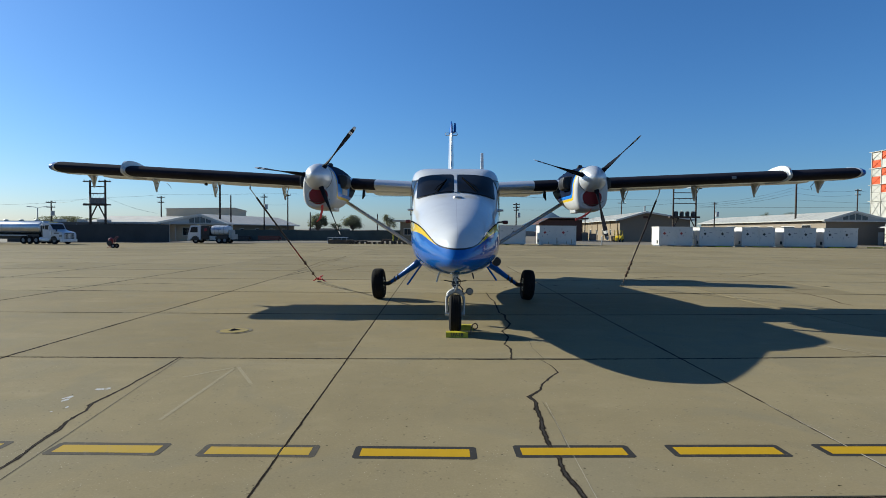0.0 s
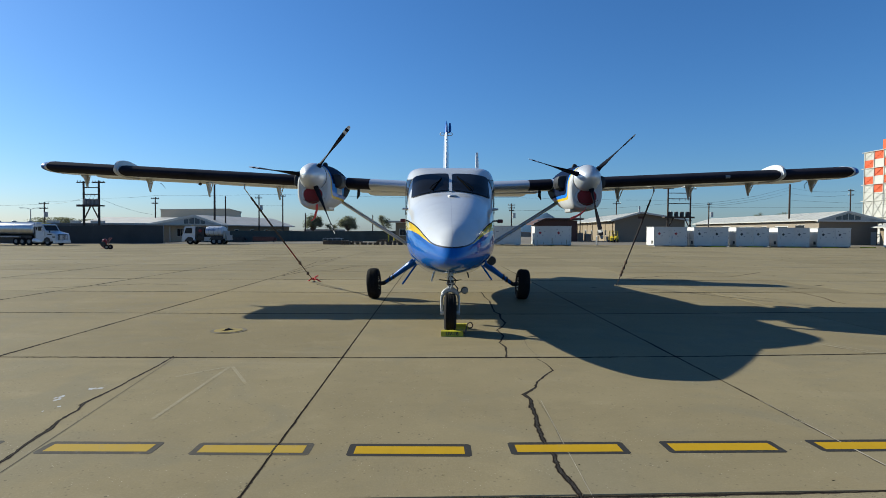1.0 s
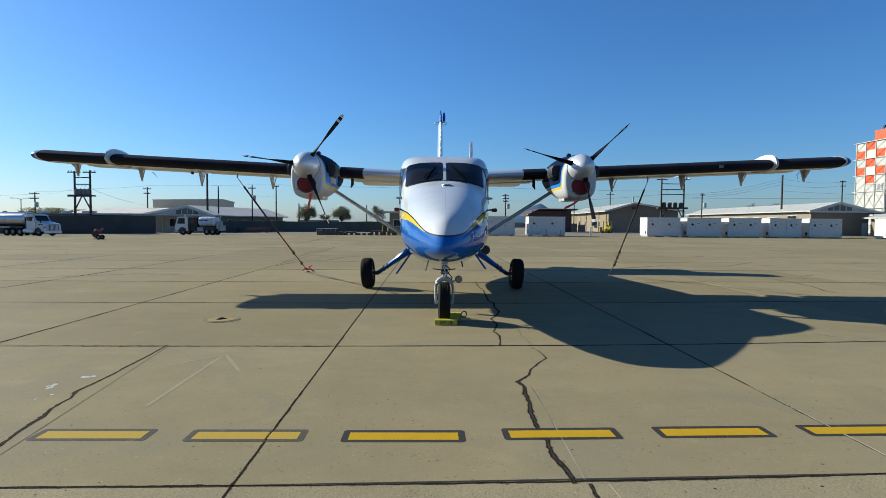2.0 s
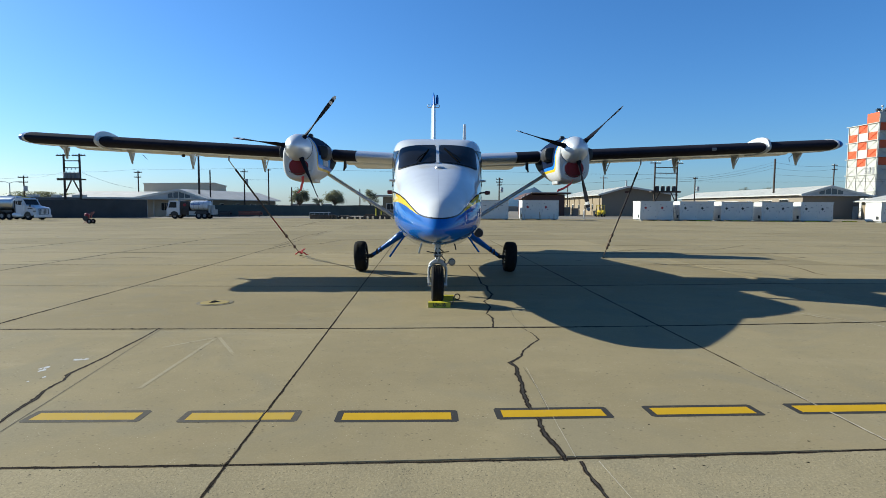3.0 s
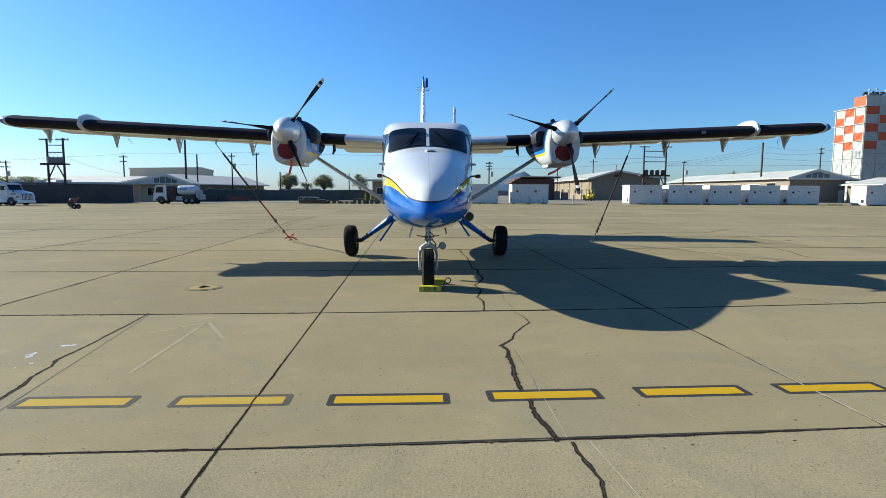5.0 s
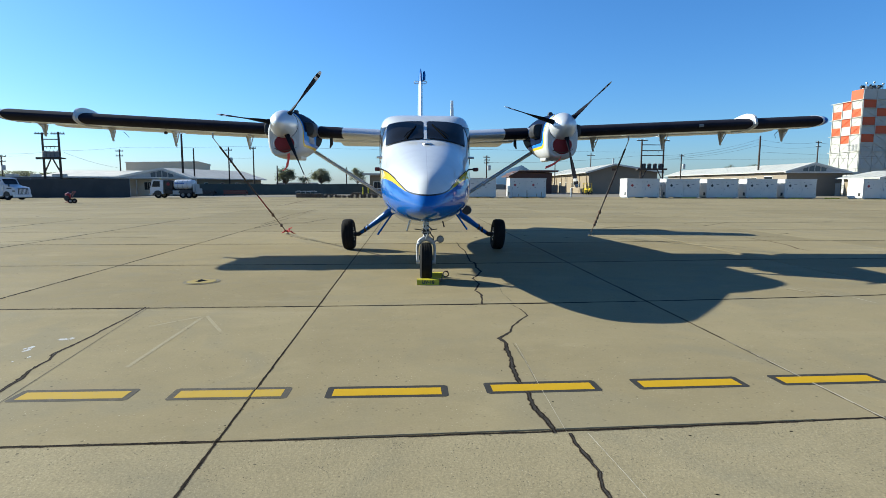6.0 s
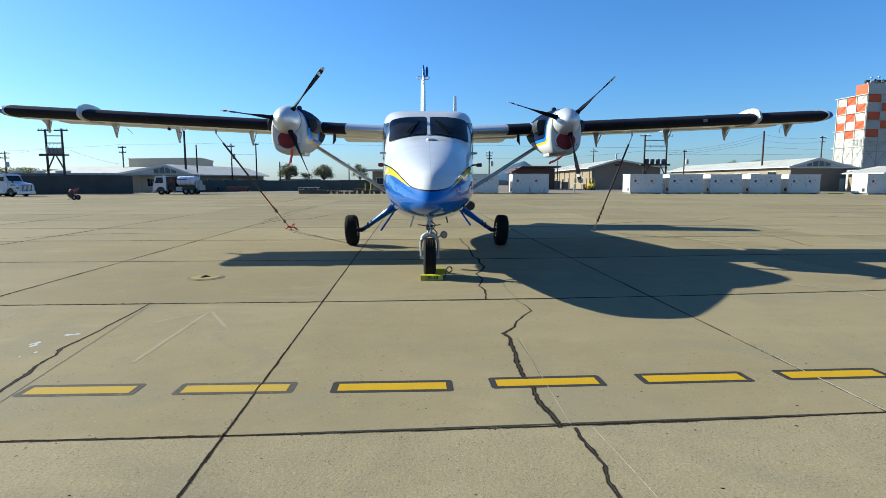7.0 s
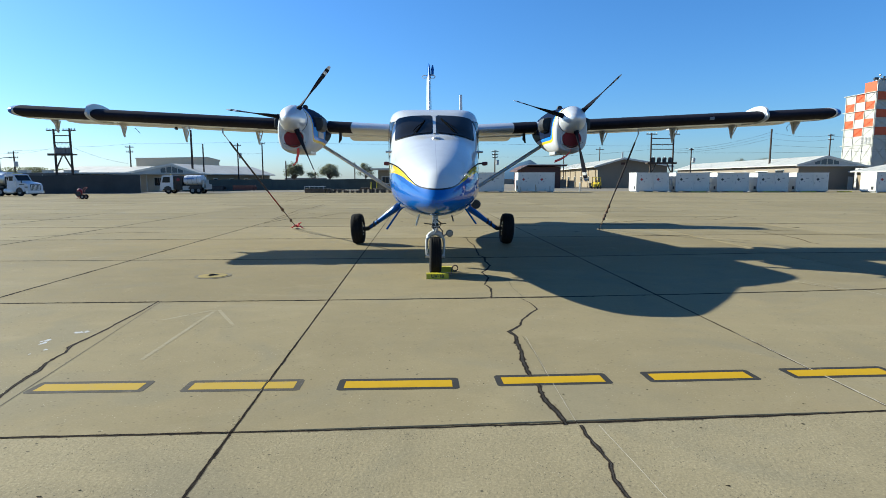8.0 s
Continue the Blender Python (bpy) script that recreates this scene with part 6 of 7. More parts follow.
lift = thing("forklift", "yellow forklift parked beside the taupe building", "forklift", pose(28.6, 87.6, 0.0, 0, 0, 52) @ Matrix.Scale(0.92, 4))
part("body", prism([(0.2, 0.3), (2.1, 0.3), (2.15, 1.0), (1.9, 1.25), (1.1, 1.2), (0.8, 0.85), (0.2, 0.85)], -0.6, 0.6), M["forklift"], lift)
for x, y in ((0.35, -0.55), (0.35, 0.55), (1.75, -0.55), (1.75, 0.55)):
    part("cage_post", tube([(x, y, 0.8), (x + (0.12 if x < 1 else -0.08), y, 2.1)], 0.06, 6), M["forklift"], lift)
part("cage_roof", box((0.4, -0.62, 2.08), (1.75, 0.62, 2.16), None, 0.02), M["forklift"], lift)
part("seat", add_box(box((1.0, -0.25, 1.0), (1.45, 0.25, 1.15), None, 0.03), (1.4, -0.25, 1.1), (1.52, 0.25, 1.6), None, 0.03), M["black"], lift)
for y in (-0.35, 0.35):
    part("mast_rail", box((0.0, y - 0.05, 0.1), (0.12, y + 0.05, 2.2)), M["black"], lift)
    part("fork", box((-1.0, y - 0.06, 0.08), (0.0, y + 0.06, 0.13)), M["black"], lift)
for x in (0.45, 1.75):
    for y in (-0.55, 0.55):
        wheel_set(lift, x, y, 0.32, 0.22)

# ---- clutter along the apron edge ----
rng = random.Random(4)
x = -12.9
while x < -4.6:
    w = rng.uniform(0.9, 1.7)
    ob = thing("pallet_stack", "low stack of weathered wooden pallets along the apron edge", "pallet stack", pose(x, 60.0 + rng.uniform(0, 0.8), lie(x, 60)), "pallet stacks")
    n = rng.choice((2, 3, 3))
    for k in range(n):
        pallet = part("pallet", box(((w - 0.3) / 2, 0, 0.14 * k), ((w + 0.3) / 2, 1.04, 0.11 + 0.14 * k)), M["pallet"], ob)
        for j in range(5):
            part("board", box((0.02, j * 0.23, 0.11 + 0.14 * k), (w, j * 0.23 + 0.12, 0.135 + 0.14 * k)), M["pallet"], pallet)
        for j in (0.0, w - 0.28):
            part("bearer", box((j, 0, 0.14 * k), (j + 0.28, 1.04, 0.11 + 0.14 * k)), M["pallet"], pallet)
    if rng.random() < 0.75:
        part("timber_load", box((0.15, 0.1, 0.14 * n), (w - 0.2, 0.9, 0.14 * n + rng.uniform(0.06, 0.22)), None, 0.03), M[rng.choice(("pallet", "pallet", "far_clutter"))], ob)
    x += w + rng.uniform(0.0, 0.05)
crate = thing("wire_crate", "grey wire crate by the fence", "crate", pose(-15.3, 61, lie(-15, 61)))
part("frame", add_box(box((0, 0, 0.1), (2.4, 1.2, 0.2)), (0, 0, 0.76), (2.4, 1.2, 0.81)), M["steel"], crate)
for k in range(5):
    part("bar", box((k * 0.58, 0, 0.2), (k * 0.58 + 0.05, 0.05, 0.76)), M["galv"], crate)
part("load", box((0.04, -0.04, 0.0), (2.36, 1.1, 0.52), None, 0.05), M["pallet"], crate)
for k, (x, y, w, h) in enumerate(((-29.2, 76, 3.3, 1.0), (-32.0, 75.5, 1.7, 0.8))):
    ob = thing("equipment_rack", "low dark equipment rack beside the fence", "rack", pose(x, y, lie(x, y)))
    part("deck", box((0, 0, 0.25), (w, 1.2, 0.4)), M["rusty_beam" if k == 0 else "black"], ob)
    for j in range(3):
        part("beam", box((0.1 - 0.2 * (j % 2), 0.1 + 0.3 * j, 0.4 + 0.18 * (j % 2)), (w - 0.1 + 0.1 * (j % 3), 0.35 + 0.3 * j, 0.56 + 0.2 * (j % 2) + 0.1 * h), None, 0.02), M["rusty_beam" if k == 0 else "black"], ob)
    for q in (0.1, w - 0.2):
        part("leg", box((q, 0.1, 0), (q + 0.1, 0.2, 0.25)), M["black"], ob)
for k, (x, y, w, h, mt) in enumerate(((22.6, 99, 1.5, 1.9, "box_white"), (24.6, 99, 2.0, 1.6, "far_clutter"), (27.0, 99, 1.2, 1.4, "far_clutter"), (20.9, 99, 1.0, 2.2, "galv"), (10.3, 78, 0.9, 2.2, "galv"), (9.5, 90, 1.6, 2.4, "box_white"))):
    ob = thing("equipment_cabinet", "boxy utility cabinet beside the buildings", "cabinet", pose(x, y, 0), "utility cabinets")
    part("housing", box((0, 0, 0.08), (w, 1.0, h), None, 0.03), M[mt], ob)
    part("door", box((0.08, -0.03, 0.2), (w - 0.08, -0.004, h - 0.15)), M[mt], ob)
    part("plinth", box((-0.03, -0.03, 0), (w + 0.03, 1.03, 0.08)), M["galv"], ob)
for x, y in ((20.3, 66, ), (38.0, 88), (40.5, 88)):
    ob = thing("bollard", "short grey post at the apron edge", "bollard", pose(x, y, 0), "bollards")
    part("post", lathe([(0, 0.1), (1.15, 0.1), (1.22, 0.06)], "z", (0, 0, 0), 10), M["galv"], ob)


# ---- trees ----
def desert_tree(x, y, high, spread, seed, trunk_h, label, crowns=30, leaves=5200):
    r = random.Random(seed)
    ob = thing("tree", label, "tree", pose(x, y, lie(x, y)))
    top = Vector((r.uniform(-0.2, 0.2), 0, trunk_h))
    bm = tube([(0, 0, -0.1), (0.05, 0, trunk_h * 0.5), top], [0.22, 0.15, 0.11], 8)
    tips = []
    for k in range(crowns):
        a = 2 * math.pi * k / crowns + r.uniform(-0.3, 0.3)
        d = spread * r.uniform(0.25, 1.0)
        tip = Vector((math.cos(a) * d, math.sin(a) * d, trunk_h + (high - trunk_h) * (1 - 0.55 * (d / spread) ** 2) * r.uniform(0.45, 0.95)))
        mid = top.lerp(tip, 0.5) + Vector((0, 0, 0.15))
        add_tube(bm, [top, mid, tip], [0.07, 0.045, 0.015], 5)
        tips.append(tip)
    part("trunk", bm, M["bark"], ob, "", True)
    verts, faces = [], []
    for k in range(leaves):
        c = r.choice(tips)
        p = c + Vector((r.gauss(0, 0.31), r.gauss(0, 0.31), r.gauss(0, 0.27))) * (spread / 1.6)
        if p.z > high:
            p.z = high - r.uniform(0, 0.4)
        s = r.uniform(0.04, 0.085) * (1.4 if spread > 2.5 else 1)
        u = Vector((r.gauss(0, 1), r.gauss(0, 1), r.gauss(0, 1))).normalized()
        v = u.orthogonal().normalized()
        n = len(verts)
        verts += [p + u * s * 1.5, p + v * s * 0.7, p - u * s * 1.5, p - v * s * 0.7]
        faces.append((n, n + 1, n + 2, n + 3))
    me = bpy.data.meshes.new("crown")
    me.from_pydata(verts, [], faces)
    me.materials.append(M["leaf"])
    cr = new("crown", me)
    cr.parent = ob
    return ob


desert_tree(-23.6, 92, 4.9, 1.5, 1, 1.6, "dusty green desert tree behind the screened fence")
desert_tree(-20.4, 92, 3.5, 1.1, 2, 1.3, "small dusty green tree behind the fence", 9, 700)
desert_tree(-17.3, 92, 4.45, 1.6, 3, 1.7, "round dusty green desert tree behind the fence")
desert_tree(-11.1, 92, 4.5, 1.3, 5, 1.8, "thin dusty green tree beside the shack", 14, 1800)
desert_tree(-72.5, 95, 4.2, 3.4, 6, 1.2, "broad pale desert tree beyond the canopy", 26, 6500)
desert_tree(-66.0, 96, 3.9, 2.8, 7, 1.2, "broad pale desert tree beyond the canopy", 24, 5200)
desert_tree(82.9, 140, 7.2, 1.5, 8, 5.2, "tree top rising behind the white roof", 10, 800)
desert_tree(89.5, 141, 7.4, 1.9, 9, 5.2, "tree top rising behind the white roof", 12, 900)

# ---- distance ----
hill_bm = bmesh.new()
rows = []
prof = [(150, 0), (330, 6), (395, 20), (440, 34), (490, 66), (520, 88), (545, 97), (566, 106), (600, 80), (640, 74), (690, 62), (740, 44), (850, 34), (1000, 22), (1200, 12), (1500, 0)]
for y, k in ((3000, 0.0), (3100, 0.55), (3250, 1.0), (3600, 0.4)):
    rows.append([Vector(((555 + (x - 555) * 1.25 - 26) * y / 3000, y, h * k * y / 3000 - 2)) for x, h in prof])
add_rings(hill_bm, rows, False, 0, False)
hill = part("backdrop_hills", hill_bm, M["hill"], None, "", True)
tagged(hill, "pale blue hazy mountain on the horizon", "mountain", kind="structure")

far_row = thing("far_sheds", "row of dull low sheds far beyond the fence", "buildings", kind="stuff")
rng = random.Random(11)
bm = bmesh.new()
for k in range(26):
    x = -210 + 17 * k + rng.uniform(-5, 5)
    add_box(bm, (x, 170 + rng.uniform(0, 30), -0.5), (x + rng.uniform(5, 14), 215, rng.uniform(1.2, 2.5)))
part("sheds", bm, M["far_clutter"], far_row)

# ---- apron: base sheet to the horizon and cast slabs with open joints ----
def sheet_rows():
    us = [-2600, -900, -300, -120, -75, -60, -48, -36, -24, -12, 0, 24, 60, 120, 300, 900, 2600]
    vs = [-400, -100, -30, -14, 0, 12, 20, 28, 36, 44, 52, 60, 66, 72, 90, 120, 200, 500, 1500, 4200]
    return us, vs


us, vs = sheet_rows()
verts = [(x, y, (lie(x, y) - 0.035 if y <= 66 else lie(x, y) - (0.035 if y < 70 else 0.0))) for y in vs for x in us]
faces = [(j * len(us) + i, j * len(us) + i + 1, (j + 1) * len(us) + i + 1, (j + 1) * len(us) + i) for j in range(len(vs) - 1) for i in range(len(us) - 1)]
me = bpy.data.meshes.new("ground")
me.from_pydata(verts, [], faces)
me.materials.append(M["dust"])
tagged(new("ground", me), "dry tan ground around the apron reaching the horizon", "ground", kind="structure")

ORIGIN = Vector((-1.50, -2.06, 0))
SX, SY = 4.66, 4.11


def grid_point(u, v):
    a, c = radians(1.35), radians(0.95 + 0.12 * max(-2, min(2, u / SX)))
    # rows bent, like the splayed columns, to fit the camera's view
    bend = 0.0055 * max(0.0, min(u, 9.0)) ** 2
    p = ORIGIN + Vector((u * math.cos(a) - v * math.sin(c), u * math.sin(a) + v * math.cos(c) + bend, 0))
    return Vector((p.x, p.y, lie(p.x, p.y)))


bed = bmesh.new()
n = 24
rows = []
for j in range(-4, 18):
    rows.append([grid_point(SX * i, SY * j) - Vector((0, 0, 0.022)) for i in range(-16, 19)])
add_rings(bed, rows, False, 0, False)
joint_bed = part("joint_filler", bed, M["joint"], None)
tagged(joint_bed, "dark sealant in the joints between the slabs", "joint filler", kind="structure")

pavement = thing("pavement", "tan cast concrete apron of large slabs", "pavement", kind="structure")


def slab_shape(i, j, r):
    a0 = {0: 0.005, 1: 0.004, -1: 0.007}.get(i, 0.007) + r.uniform(-0.002, 0.003)
    a1 = {0: 0.005, 1: 0.004, -1: 0.007}.get(i + 1, 0.007) + r.uniform(-0.002, 0.003)
    b = (0.010 if j < 0 else 0.015 if j < 3 else 0.034 if j < 7 else 0.045) + r.uniform(-0.003, 0.004)
    corners = ((SX * i + a0, SY * j + b), (SX * (i + 1) - a1, SY * j + b), (SX * (i + 1) - a1, SY * (j + 1) - b), (SX * i + a0, SY * (j + 1) - b))
    e = 0.006
    mid = ((i + 0.5) * SX, (j + 0.5) * SY)
    rise = r.uniform(-0.0005, 0.0)
    low, edge, top = [], [], []
    for u, v in corners:
        p = grid_point(u, v)
        low.append(p - Vector((0, 0, 0.06)))
        edge.append(p + Vector((0, 0, rise - 0.006)))
        q = grid_point(u + math.copysign(e, mid[0] - u), v + math.copysign(e, mid[1] - v))
        top.append(q + Vector((0, 0, rise)))
    return low, edge, top


rng = random.Random(21)
rest = bmesh.new()
for j in range(-4, 17):
    for i in range(-16, 18):
        low, edge, top = slab_shape(i, j, rng)
        if -8 <= i < 9 and j < 12:
            bm = bmesh.new()
            add_rings(bm, [low, edge, top])
            part("slab", bm, M["slab_rough" if j < -1 else "slab"], pavement)
        else:
            add_rings(rest, [low, edge, top])
far_slabs = part("far_slabs", rest, M["slab_far"], pavement)
tagged(far_slabs, kind="stuff")


# ---- cracks, cut lines and paint on the slabs ----
def strip(bm, pts, widths, z=0.0012, jag=0.0, seed=1, step=0.12, mat_index=0):
    """A flat ribbon along pts with uneven edges."""
    r = random.Random(seed)
    line = []
    for a, b, wa, wb in zip(pts, pts[1:], widths, widths[1:]):
        a, b = Vector((*a, 0)), Vector((*b, 0))
        n = max(1, int((b - a).length / step))
        for k in range(n):
            t = k / n
            line.append((a.lerp(b, t), wa + (wb - wa) * t))
    line.append((Vector((*pts[-1], 0)), widths[-1]))
    def drift(gap):
        """Smooth random walk between -1 and 1 with a bend about every gap steps."""
        knots = [r.uniform(-1, 1) for _ in range(len(line) // gap + 3)]
        return [knots[k // gap] + (knots[k // gap + 1] - knots[k // gap]) * ((k % gap) / gap) for k in range(len(line))]
    sway, twitch = drift(7), drift(2)
    edges = {side: (drift(5), drift(2)) for side in (1, -1)}
    left, right = [], []
    for k, (p, w) in enumerate(line):
        d = (line[min(k + 1, len(line) - 1)][0] - line[max(k - 1, 0)][0]).normalized()
        nrm = Vector((-d.y, d.x, 0))
        p = p + nrm * jag * (0.75 * sway[k] + 0.35 * twitch[k])
        for side, out in ((1, left), (-1, right)):
            slow, quick = edges[side]
            grow = 0.95 + 0.26 * slow[k] + 0.34 * quick[k] if jag else 0.92
            if jag and r.random() < 0.035:
                grow += r.uniform(0.2, 0.7)
            q = p + nrm * side * w * 0.5 * grow
            out.append(bm.verts.new((q.x, q.y, lie(q.x, q.y) + z)))
    for k in range(len(line) - 1):
        bm.faces.new((left[k], right[k], right[k + 1], left[k + 1])).material_index = mat_index


def crack(pts, widths, jag, seed, material="crack", z=0.0014):
    bm = bmesh.new()
    strip(bm, pts, widths, z, jag * 0.6, seed, 0.022 if jag else 0.3)
    if material == "crack":
        strip(bm, pts, [w * 1.12 + 0.005 for w in widths], z - 0.0005, jag * 0.6, seed, 0.022 if jag else 0.3, 1)
        if max(widths) > 0.021 and jag > 0.01:
            strip(bm, pts, [w * 0.5 for w in widths], z + 0.0002, jag * 0.6, seed, 0.022 if jag else 0.3, 2)
    return part("crack", bm, [M[material], M["crack_rim"], M["crack_fill"]], pavement, "irregular dark crack in the concrete" if jag else "straight cut line in the concrete")


crack([(1.17, -2.02), (1.25, -2.35), (1.27, -2.69), (1.10, -2.98), (0.98, -3.23), (0.93, -3.45), (0.75, -3.75), (0.80, -3.95), (0.77, -4.17), (0.77, -4.45), (0.74, -4.66), (0.73, -4.85), (0.73, -5.07), (0.75, -5.39), (0.75, -5.68), (0.79, -5.86), (0.80, -6.12)], [0.008, 0.012, 0.016, 0.02, 0.016, 0.026, 0.04, 0.036, 0.044, 0.036, 0.046, 0.04, 0.034, 0.04, 0.038, 0.04, 0.03], 0.016, 3)
crack([(0.90, -6.12), (0.91, -6.39), (0.94, -6.64), (0.90, -6.83), (0.92, -7.1), (0.88, -7.6), (0.93, -8.2)], [0.024, 0.026, 0.02, 0.026, 0.024, 0.02, 0.016], 0.014, 4)
crack([(0.96, 6.49), (0.97, 5.18), (1.04, 4.46), (1.01, 3.41), (0.99, 2.5), (1.08, 2.15), (1.03, 1.6), (1.07, 0.99), (0.95, 0.54), (0.83, 0.23), (0.87, -0.07), (0.90, -0.34), (0.77, -0.93), (0.83, -1.28), (0.76, -2.0)], [0.016, 0.022, 0.026, 0.03, 0.03, 0.035, 0.03, 0.034, 0.028, 0.03, 0.024, 0.022, 0.024, 0.026, 0.02], 0.014, 5)
crack([(-3.82, -2.05), (-3.75, -2.63), (-3.74, -3.05), (-3.70, -3.54), (-3.70, -3.92), (-3.70, -4.16), (-3.62, -4.39), (-3.60, -4.66), (-3.51, -4.95), (-3.48, -5.25), (-3.42, -5.52), (-3.38, -5.80), (-3.30, -6.15)], [0.018, 0.022, 0.024, 0.018, 0.026, 0.038, 0.025, 0.022, 0.038, 0.022, 0.03, 0.026, 0.026], 0.014, 6)
crack([(-3.77, -2.05), (-3.22, -6.12)], [0.008, 0.008], 0, 7, "saw")
crack([(0.90, -3.93), (0.885, -5.13), (0.88, -6.1)], [0.005, 0.004, 0.005], 0, 8, "sawlight")
crack([(0.87, -3.93), (0.89, -4.6), (0.87, -5.3)], [0.004, 0.003, 0.003], 0.003, 18, "saw")
crack([(1.02, -6.12), (1.08, -6.7), (1.16, -7.6), (1.2, -8.4)], [0.007, 0.005, 0.007, 0.007], 0, 19, "sawlight")
crack([(-4.30, 8.6), (-3.6, 7.5), (-3.18, 6.9), (-2.4, 5.9)], [0.02, 0.025, 0.02, 0.02], 0.01, 9)
crack([(-6.3, 11.7), (-5.95, 14.2), (-5.0, 15.0), (-4.5, 17.6), (-2.3, 18.6)], [0.05, 0.06, 0.05, 0.05, 0.04], 0.05, 10)
crack([(-10.8, 32.9), (-10.8, 37.2), (-11.6, 47.5), (-11.3, 53.9)], [0.06, 0.10, 0.09, 0.07], 0.08, 26, "crack_brown")
crack([(-6.6, 13.8), (-6.7, 16.3), (-7.1, 21.1), (-6.85, 23.6), (-6.9, 27.5)], [0.03, 0.045, 0.05, 0.05, 0.05], 0.05, 27, "crack_brown")
crack([(10.4, 7.97), (10.4, 6.77), (10.25, 5.71), (9.94, 4.78), (9.93, 4.33)], [0.03, 0.04, 0.05, 0.05, 0.03], 0.02, 11, "crack_brown")
crack([(5.4, 8.12), (6.02, 7.31), (7.04, 6.71), (8.02, 6.22), (8.69, 5.06)], [0.02, 0.022, 0.024, 0.022, 0.02], 0.006, 21, "crack_brown")
crack([(5.85, -0.72), (5.96, -1.06), (6.08, -1.41), (6.39, -1.53), (6.42, -2.02)], [0.014, 0.018, 0.016, 0.014, 0.012], 0.02, 22, "sawlight")
crack([(5.95, -0.80), (6.15, -1.15), (6.28, -1.42)], [0.008, 0.012, 0.006], 0.03, 23, "sawlight")
crack([(5.80, -0.98), (6.02, -1.25), (6.12, -1.62)], [0.006, 0.009, 0.005], 0.03, 24)
crack([(1.22, -1.98), (1.16, -1.2), (1.2, -0.6)], [0.006, 0.006, 0.004], 0.006, 12, "saw")
crack([(6.0, 11.0), (9.0, 13.2), (11.5, 13.0), (14.0, 15.5)], [0.05, 0.06, 0.05, 0.04], 0.05, 13)
marks = thing("surface_marks", "scattered dark chips, patches and rubber marks on the concrete", "surface marks", kind="stuff")
bm = bmesh.new()
rng = random.Random(31)
for k in range(740):
    y = rng.uniform(12, 52) if k >= 620 else rng.uniform(-8, 50) if k % 3 == 0 else rng.uniform(-8.5, 5)
    x = rng.uniform(-1, 1) * (8 + 0.75 * max(y + 8, 0))
    size = rng.uniform(0.003, 0.009) if y < 8 else rng.uniform(0.015, 0.05)
    long = rng.choice((1, 1, 1, 2, 2)) if y < 8 else rng.choice((2, 3, 4, 6, 9))
    turn = rng.choice((0.0, 0.1, -0.15, 0.6)) + rng.uniform(-0.2, 0.2)
    ring = []
    for j in range(11):
        a = 2 * math.pi * j / 11
        u, v = size * long * math.cos(a) * rng.uniform(0.45, 1.15), size * math.sin(a) * rng.uniform(0.4, 1.2)
        px, py = x + u * math.cos(turn) - v * math.sin(turn), y + u * math.sin(turn) + v * math.cos(turn)
        ring.append(bm.verts.new((px, py, lie(px, py) + 0.0013)))
    bm.faces.new(ring)
def spalls(count, line, spread):
    """Small broken bits along a joint; line(t) gives a place for t from 0 to 1."""
    for k in range(count):
        p = line(rng.random())
        x, y = p.x + rng.gauss(0, spread), p.y + rng.gauss(0, spread)
        size = rng.uniform(0.002, 0.007) * (2.0 if rng.random() < 0.10 else 1.0)
        ring = []
        for j in range(7):
            a = 2 * math.pi * j / 7
            ring.append(bm.verts.new((x + size * math.cos(a) * rng.uniform(0.5, 1.5), y + size * 0.8 * math.sin(a) * rng.uniform(0.4, 1.2), 0.0016)))
        bm.faces.new(ring)


spalls(190, lambda t: grid_point(SX * (-1.2 + 2.6 * t), -SY), 0.014)
spalls(110, lambda t: grid_point(SX * (-2 + 4 * t), 0), 0.014)
spalls(170, lambda t: grid_point(0, SY * (-1.8 + 2.0 * t * t)), 0.012)
spalls(16, lambda t: grid_point(0, -SY), 0.022)
spalls(60, lambda t: grid_point(-SX, SY * (-0.6 + 1.6 * t)), 0.012)
spalls(16, lambda t: Vector((0.77 + 0.04 * t, -3.9 - 2.2 * t, 0)), 0.02)
part("marks", bm, M["crack"], marks)
bm = bmesh.new()
for k in range(9):
    x, y = (rng.uniform(-8.5, -4.5), rng.uniform(0.5, 3.5)) if k < 4 else (rng.uniform(-6, 9), rng.uniform(6, 14))
    ln, tilt = rng.uniform(0.3, 1.3), rng.choice((0.25, 0.35, 1.2)) + rng.uniform(-0.1, 0.1)
    strip(bm, [(x, y), (x + ln * math.cos(tilt), y + ln * math.sin(tilt))], [0.012, 0.022], 0.0011, 0.01, k, 0.1)
part("scuff_marks", bm, M["faint_line"], marks, "faint pale scuffs")
crack([(-12.0, 6.6), (-9.6, 8.2), (-8.2, 8.0)], [0.04, 0.05, 0.03], 0.03, 14)

for col, wd in ((0, 0.014), (-1, 0.036), (1, 0.020), (-2, 0.054), (-3, 0.062)):
    ends = [grid_point(SX * col, SY * (-1.6 + 0.25 * k)) for k in range(27)]
    crack([(p.x, p.y) for p in ends], [wd * (0.6 + 0.7 * ((k * 7) % 5) / 4) for k in range(27)], 0.007, 40 + col, "crack")
# joint painted pale along its sunlit stretch, left dark in the shadow
pale = [grid_point(SX + 0.004, SY * (-1.9 + 0.2 * k)) for k in range(8)]
crack([(p.x, p.y) for p in pale], [0.011, 0.014, 0.010, 0.015, 0.012, 0.014, 0.010, 0.008], 0.006, 48, "sawlight", 0.0018)
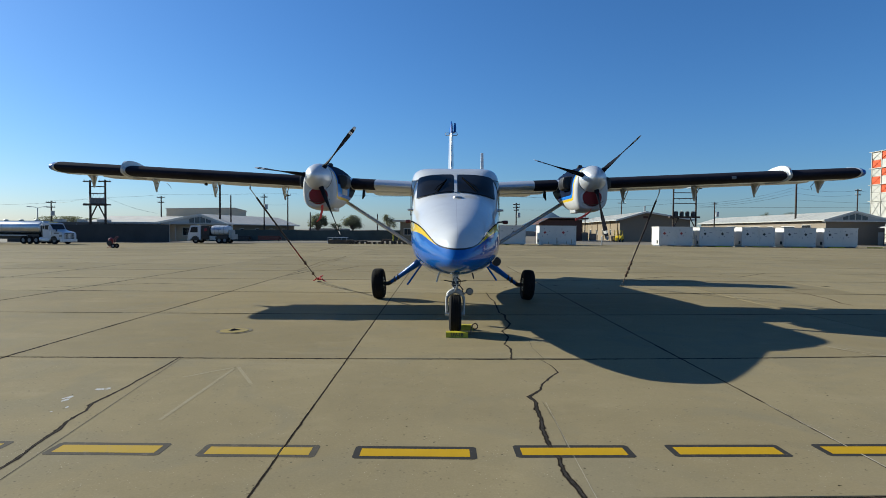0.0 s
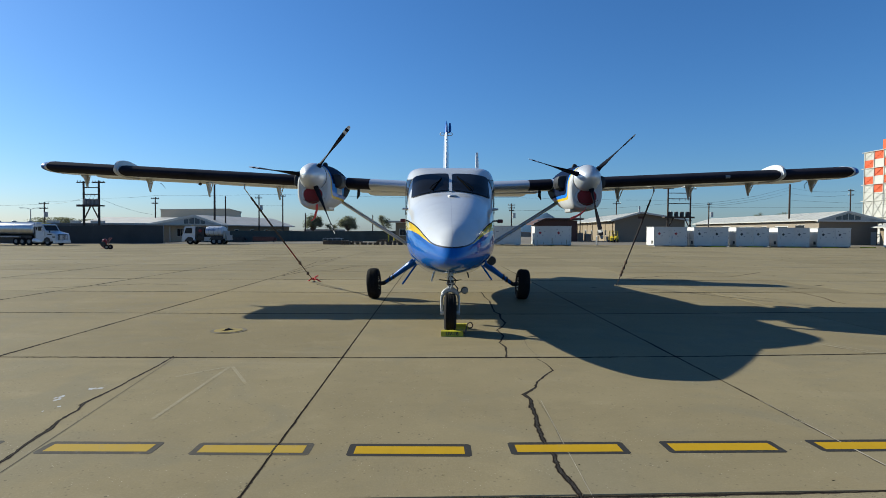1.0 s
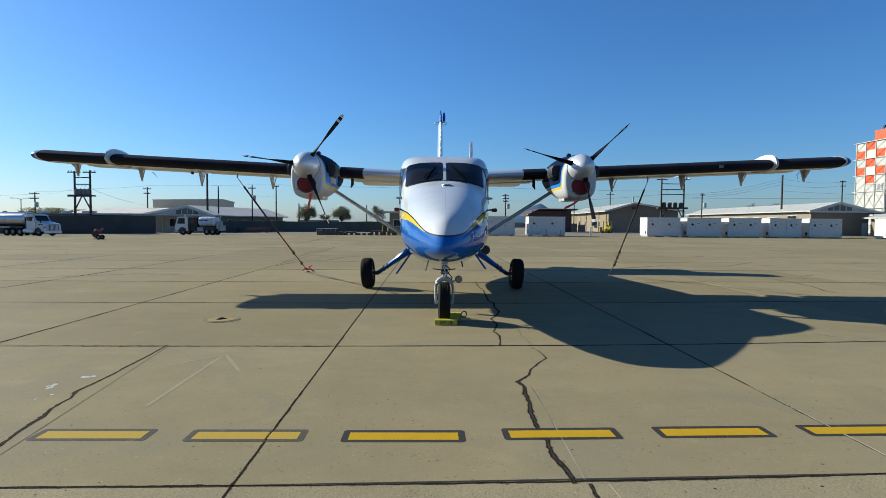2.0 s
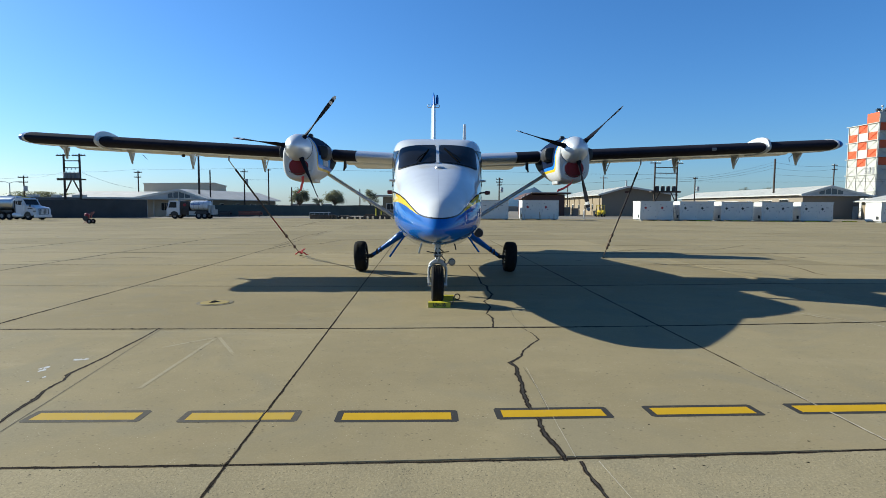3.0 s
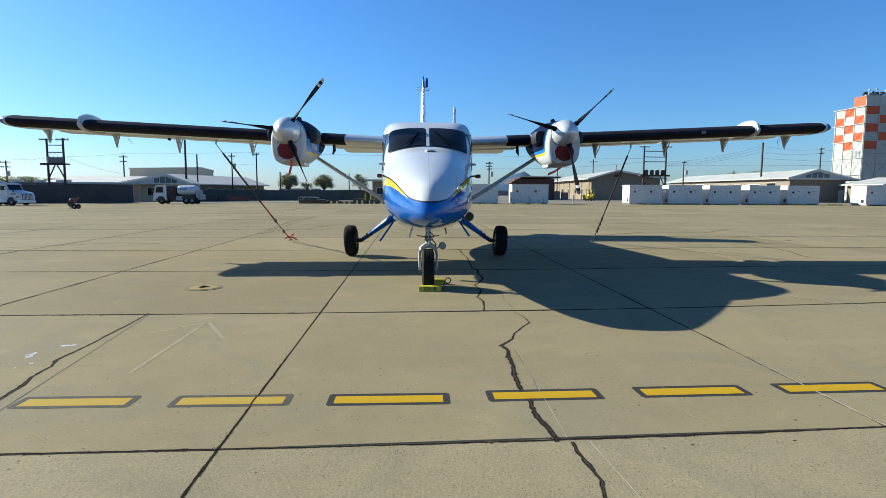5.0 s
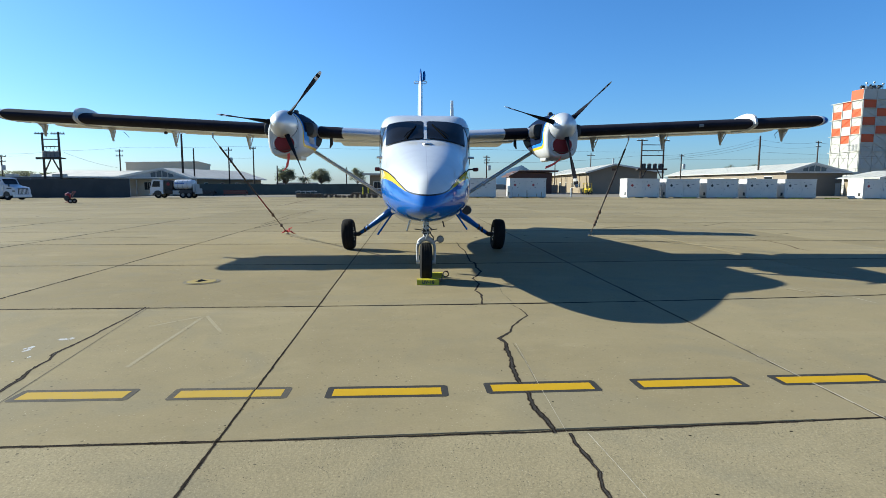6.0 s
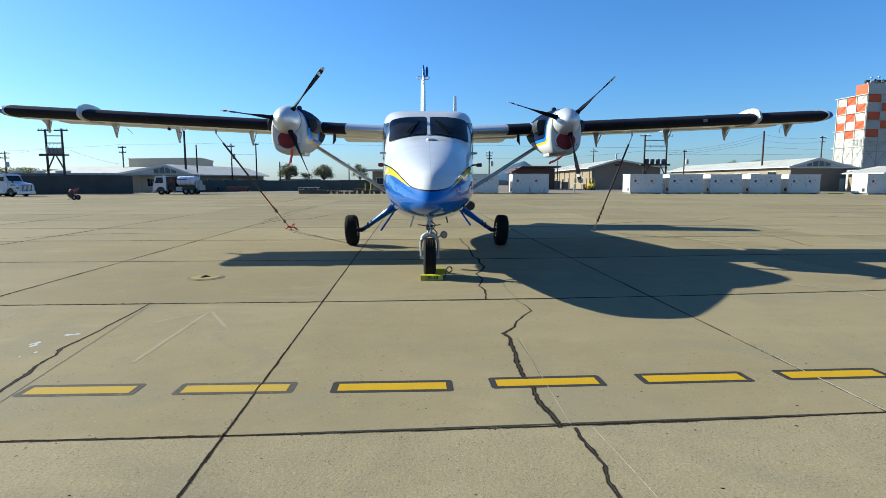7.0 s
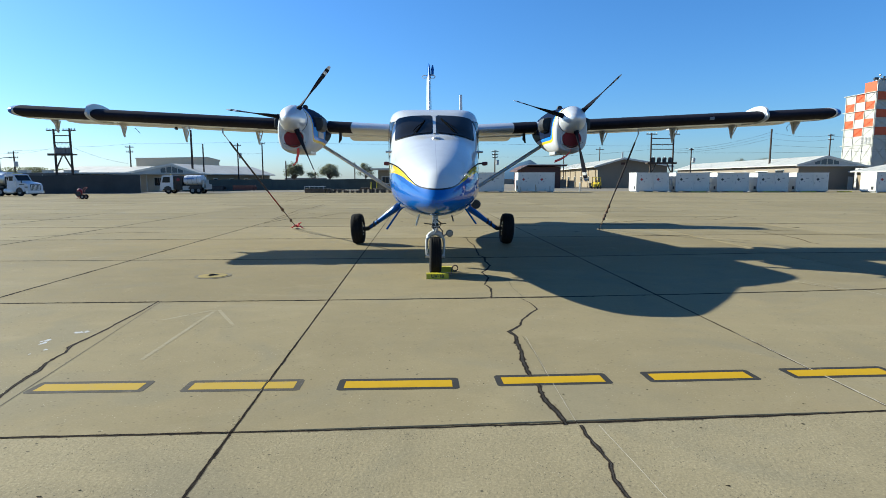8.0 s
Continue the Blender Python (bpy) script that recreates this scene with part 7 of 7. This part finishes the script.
crack([(p.x - 0.008, p.y) for p in pale], [0.004, 0.006, 0.003, 0.005, 0.004, 0.006, 0.003, 0.004], 0.006, 49, "crack", 0.0016)
for row, wd in ((-1, 0.021), (0, 0.038), (1, 0.047), (2, 0.062), (3, 0.072)):
    ends = [grid_point(SX * (-3.6 + 0.25 * k), SY * row) for k in range(29)]
    crack([(p.x, p.y) for p in ends], [wd * (0.6 + 0.7 * ((k * 7) % 5) / 4) for k in range(29)], 0.008, 60 + row)
for k in range(-4, 5):
    x0 = -0.855 + 1.262 * k
    y0 = -5.44 + (0.0 if k <= 0 else 0.055 * k)
    shift, longer = {-2: (0.08, -0.035), -1: (0.027, -0.02), 0: (-0.008, 0.025), 1: (0.02, 0.0), 2: (0.024, 0.0), 3: (0.01, 0.0)}.get(k, (0.0, 0.0))  # offsets fitted to each dash's place in the camera's view
    x0 += shift
    dash = thing("line_dash", "yellow painted dash with a dark grey border on the concrete", "ground marking", pose(x0, y0, 0.0012, 0, 0, 0.6 if k < 1 else 2.0), "dashed taxi line")
    w = 0.955 + longer
    cut = -1.452 - x0
    spans = ((0, cut - 0.009), (cut + 0.009, w)) if 0 < cut < w else ((0, w),)
    for a, b in spans:
        c = 0.022
        outline = [(a, 0), (b, 0), (b, 0.255), (a, 0.255)]
        if a == 0:
            outline = [(c, 0), (b, 0), (b, 0.255), (c, 0.255), (0, 0.255 - c), (0, c)]
        if b == w:
            outline = [q for q in outline if q[0] != w]
            at = [m for m, q in enumerate(outline) if q[1] == 0][-1] + 1
            outline[at:at] = [(w - c, 0), (w, c), (w, 0.255 - c), (w - c, 0.255)]
        part("border", prism(outline, -0.004, 0, "z"), M["grey_line" if k > -1 else "grey_faded"], dash)
        part("stripe", box((max(a, 0.055), 0.048, 0.0), (min(b, w - 0.055), 0.2, 0.0008)), M["yellow_line" if k > -1 else "yellow_faded"], dash)

arrow = thing("faint_arrow", "faint worn white arrow painted on the concrete", "ground marking")
for a, b in (((-2.83, -2.60), (-2.78, -4.62)), ((-2.84, -2.60), (-3.28, -3.12)), ((-2.80, -2.60), (-2.36, -3.38))):
    bm = bmesh.new()
    strip(bm, [a, b], [0.046, 0.046], 0.0012, 0, 5)
    part("stroke", bm, M["faint_line"], arrow)

flakes = thing("paint_flakes", "small patches of flaked white paint on the concrete", "paint marks", kind="stuff")
bm = bmesh.new()
rng = random.Random(8)
for cx, cy, rx, ry in ((-3.93, -3.65, 0.06, 0.05), (-3.86, -3.62, 0.04, 0.05), (-4.07, -3.95, 0.035, 0.05), (-4.04, -4.05, 0.03, 0.06), (-4.10, -4.00, 0.02, 0.03), (-3.87, -4.28, 0.02, 0.03), (-3.93, -4.42, 0.015, 0.02)):
    ring = []
    for k in range(14):
        a = 2 * math.pi * k / 14
        q = rng.uniform(0.55, 1.1)
        ring.append(bm.verts.new((cx + rx * q * math.cos(a), cy + ry * q * math.sin(a), 0.0012)))
    bm.faces.new(ring)
part("flakes", bm, M["chip_white"], flakes)

anchor = thing("tie_down_point", "round sunken tie-down point with yellow ring in the concrete", "tie-down point", pose(-3.83, -0.03, 0.003))
part("surround", lathe([(0, 0.30), (0.003, 0.298), (0.0035, 0.01)], "z", (0, 0, 0), 32), M["dusty_ring"], anchor)
part("ring", lathe([(0.004, 0.24), (0.009, 0.235), (0.0095, 0.01)], "z", (0, 0, 0), 32), M["ring_yellow"], anchor, "worn pale yellow ring")
part("recess", box((-0.04, -0.10, 0.0095), (0.04, 0.10, 0.0115), Matrix.Rotation(radians(-25), 4, "Z")), M["crack"], anchor)
part("ring_bar", tube([(-0.06, 0, 0.012), (0, 0, 0.03), (0.06, 0, 0.012)], 0.012, 6), M["exhaust"], anchor)
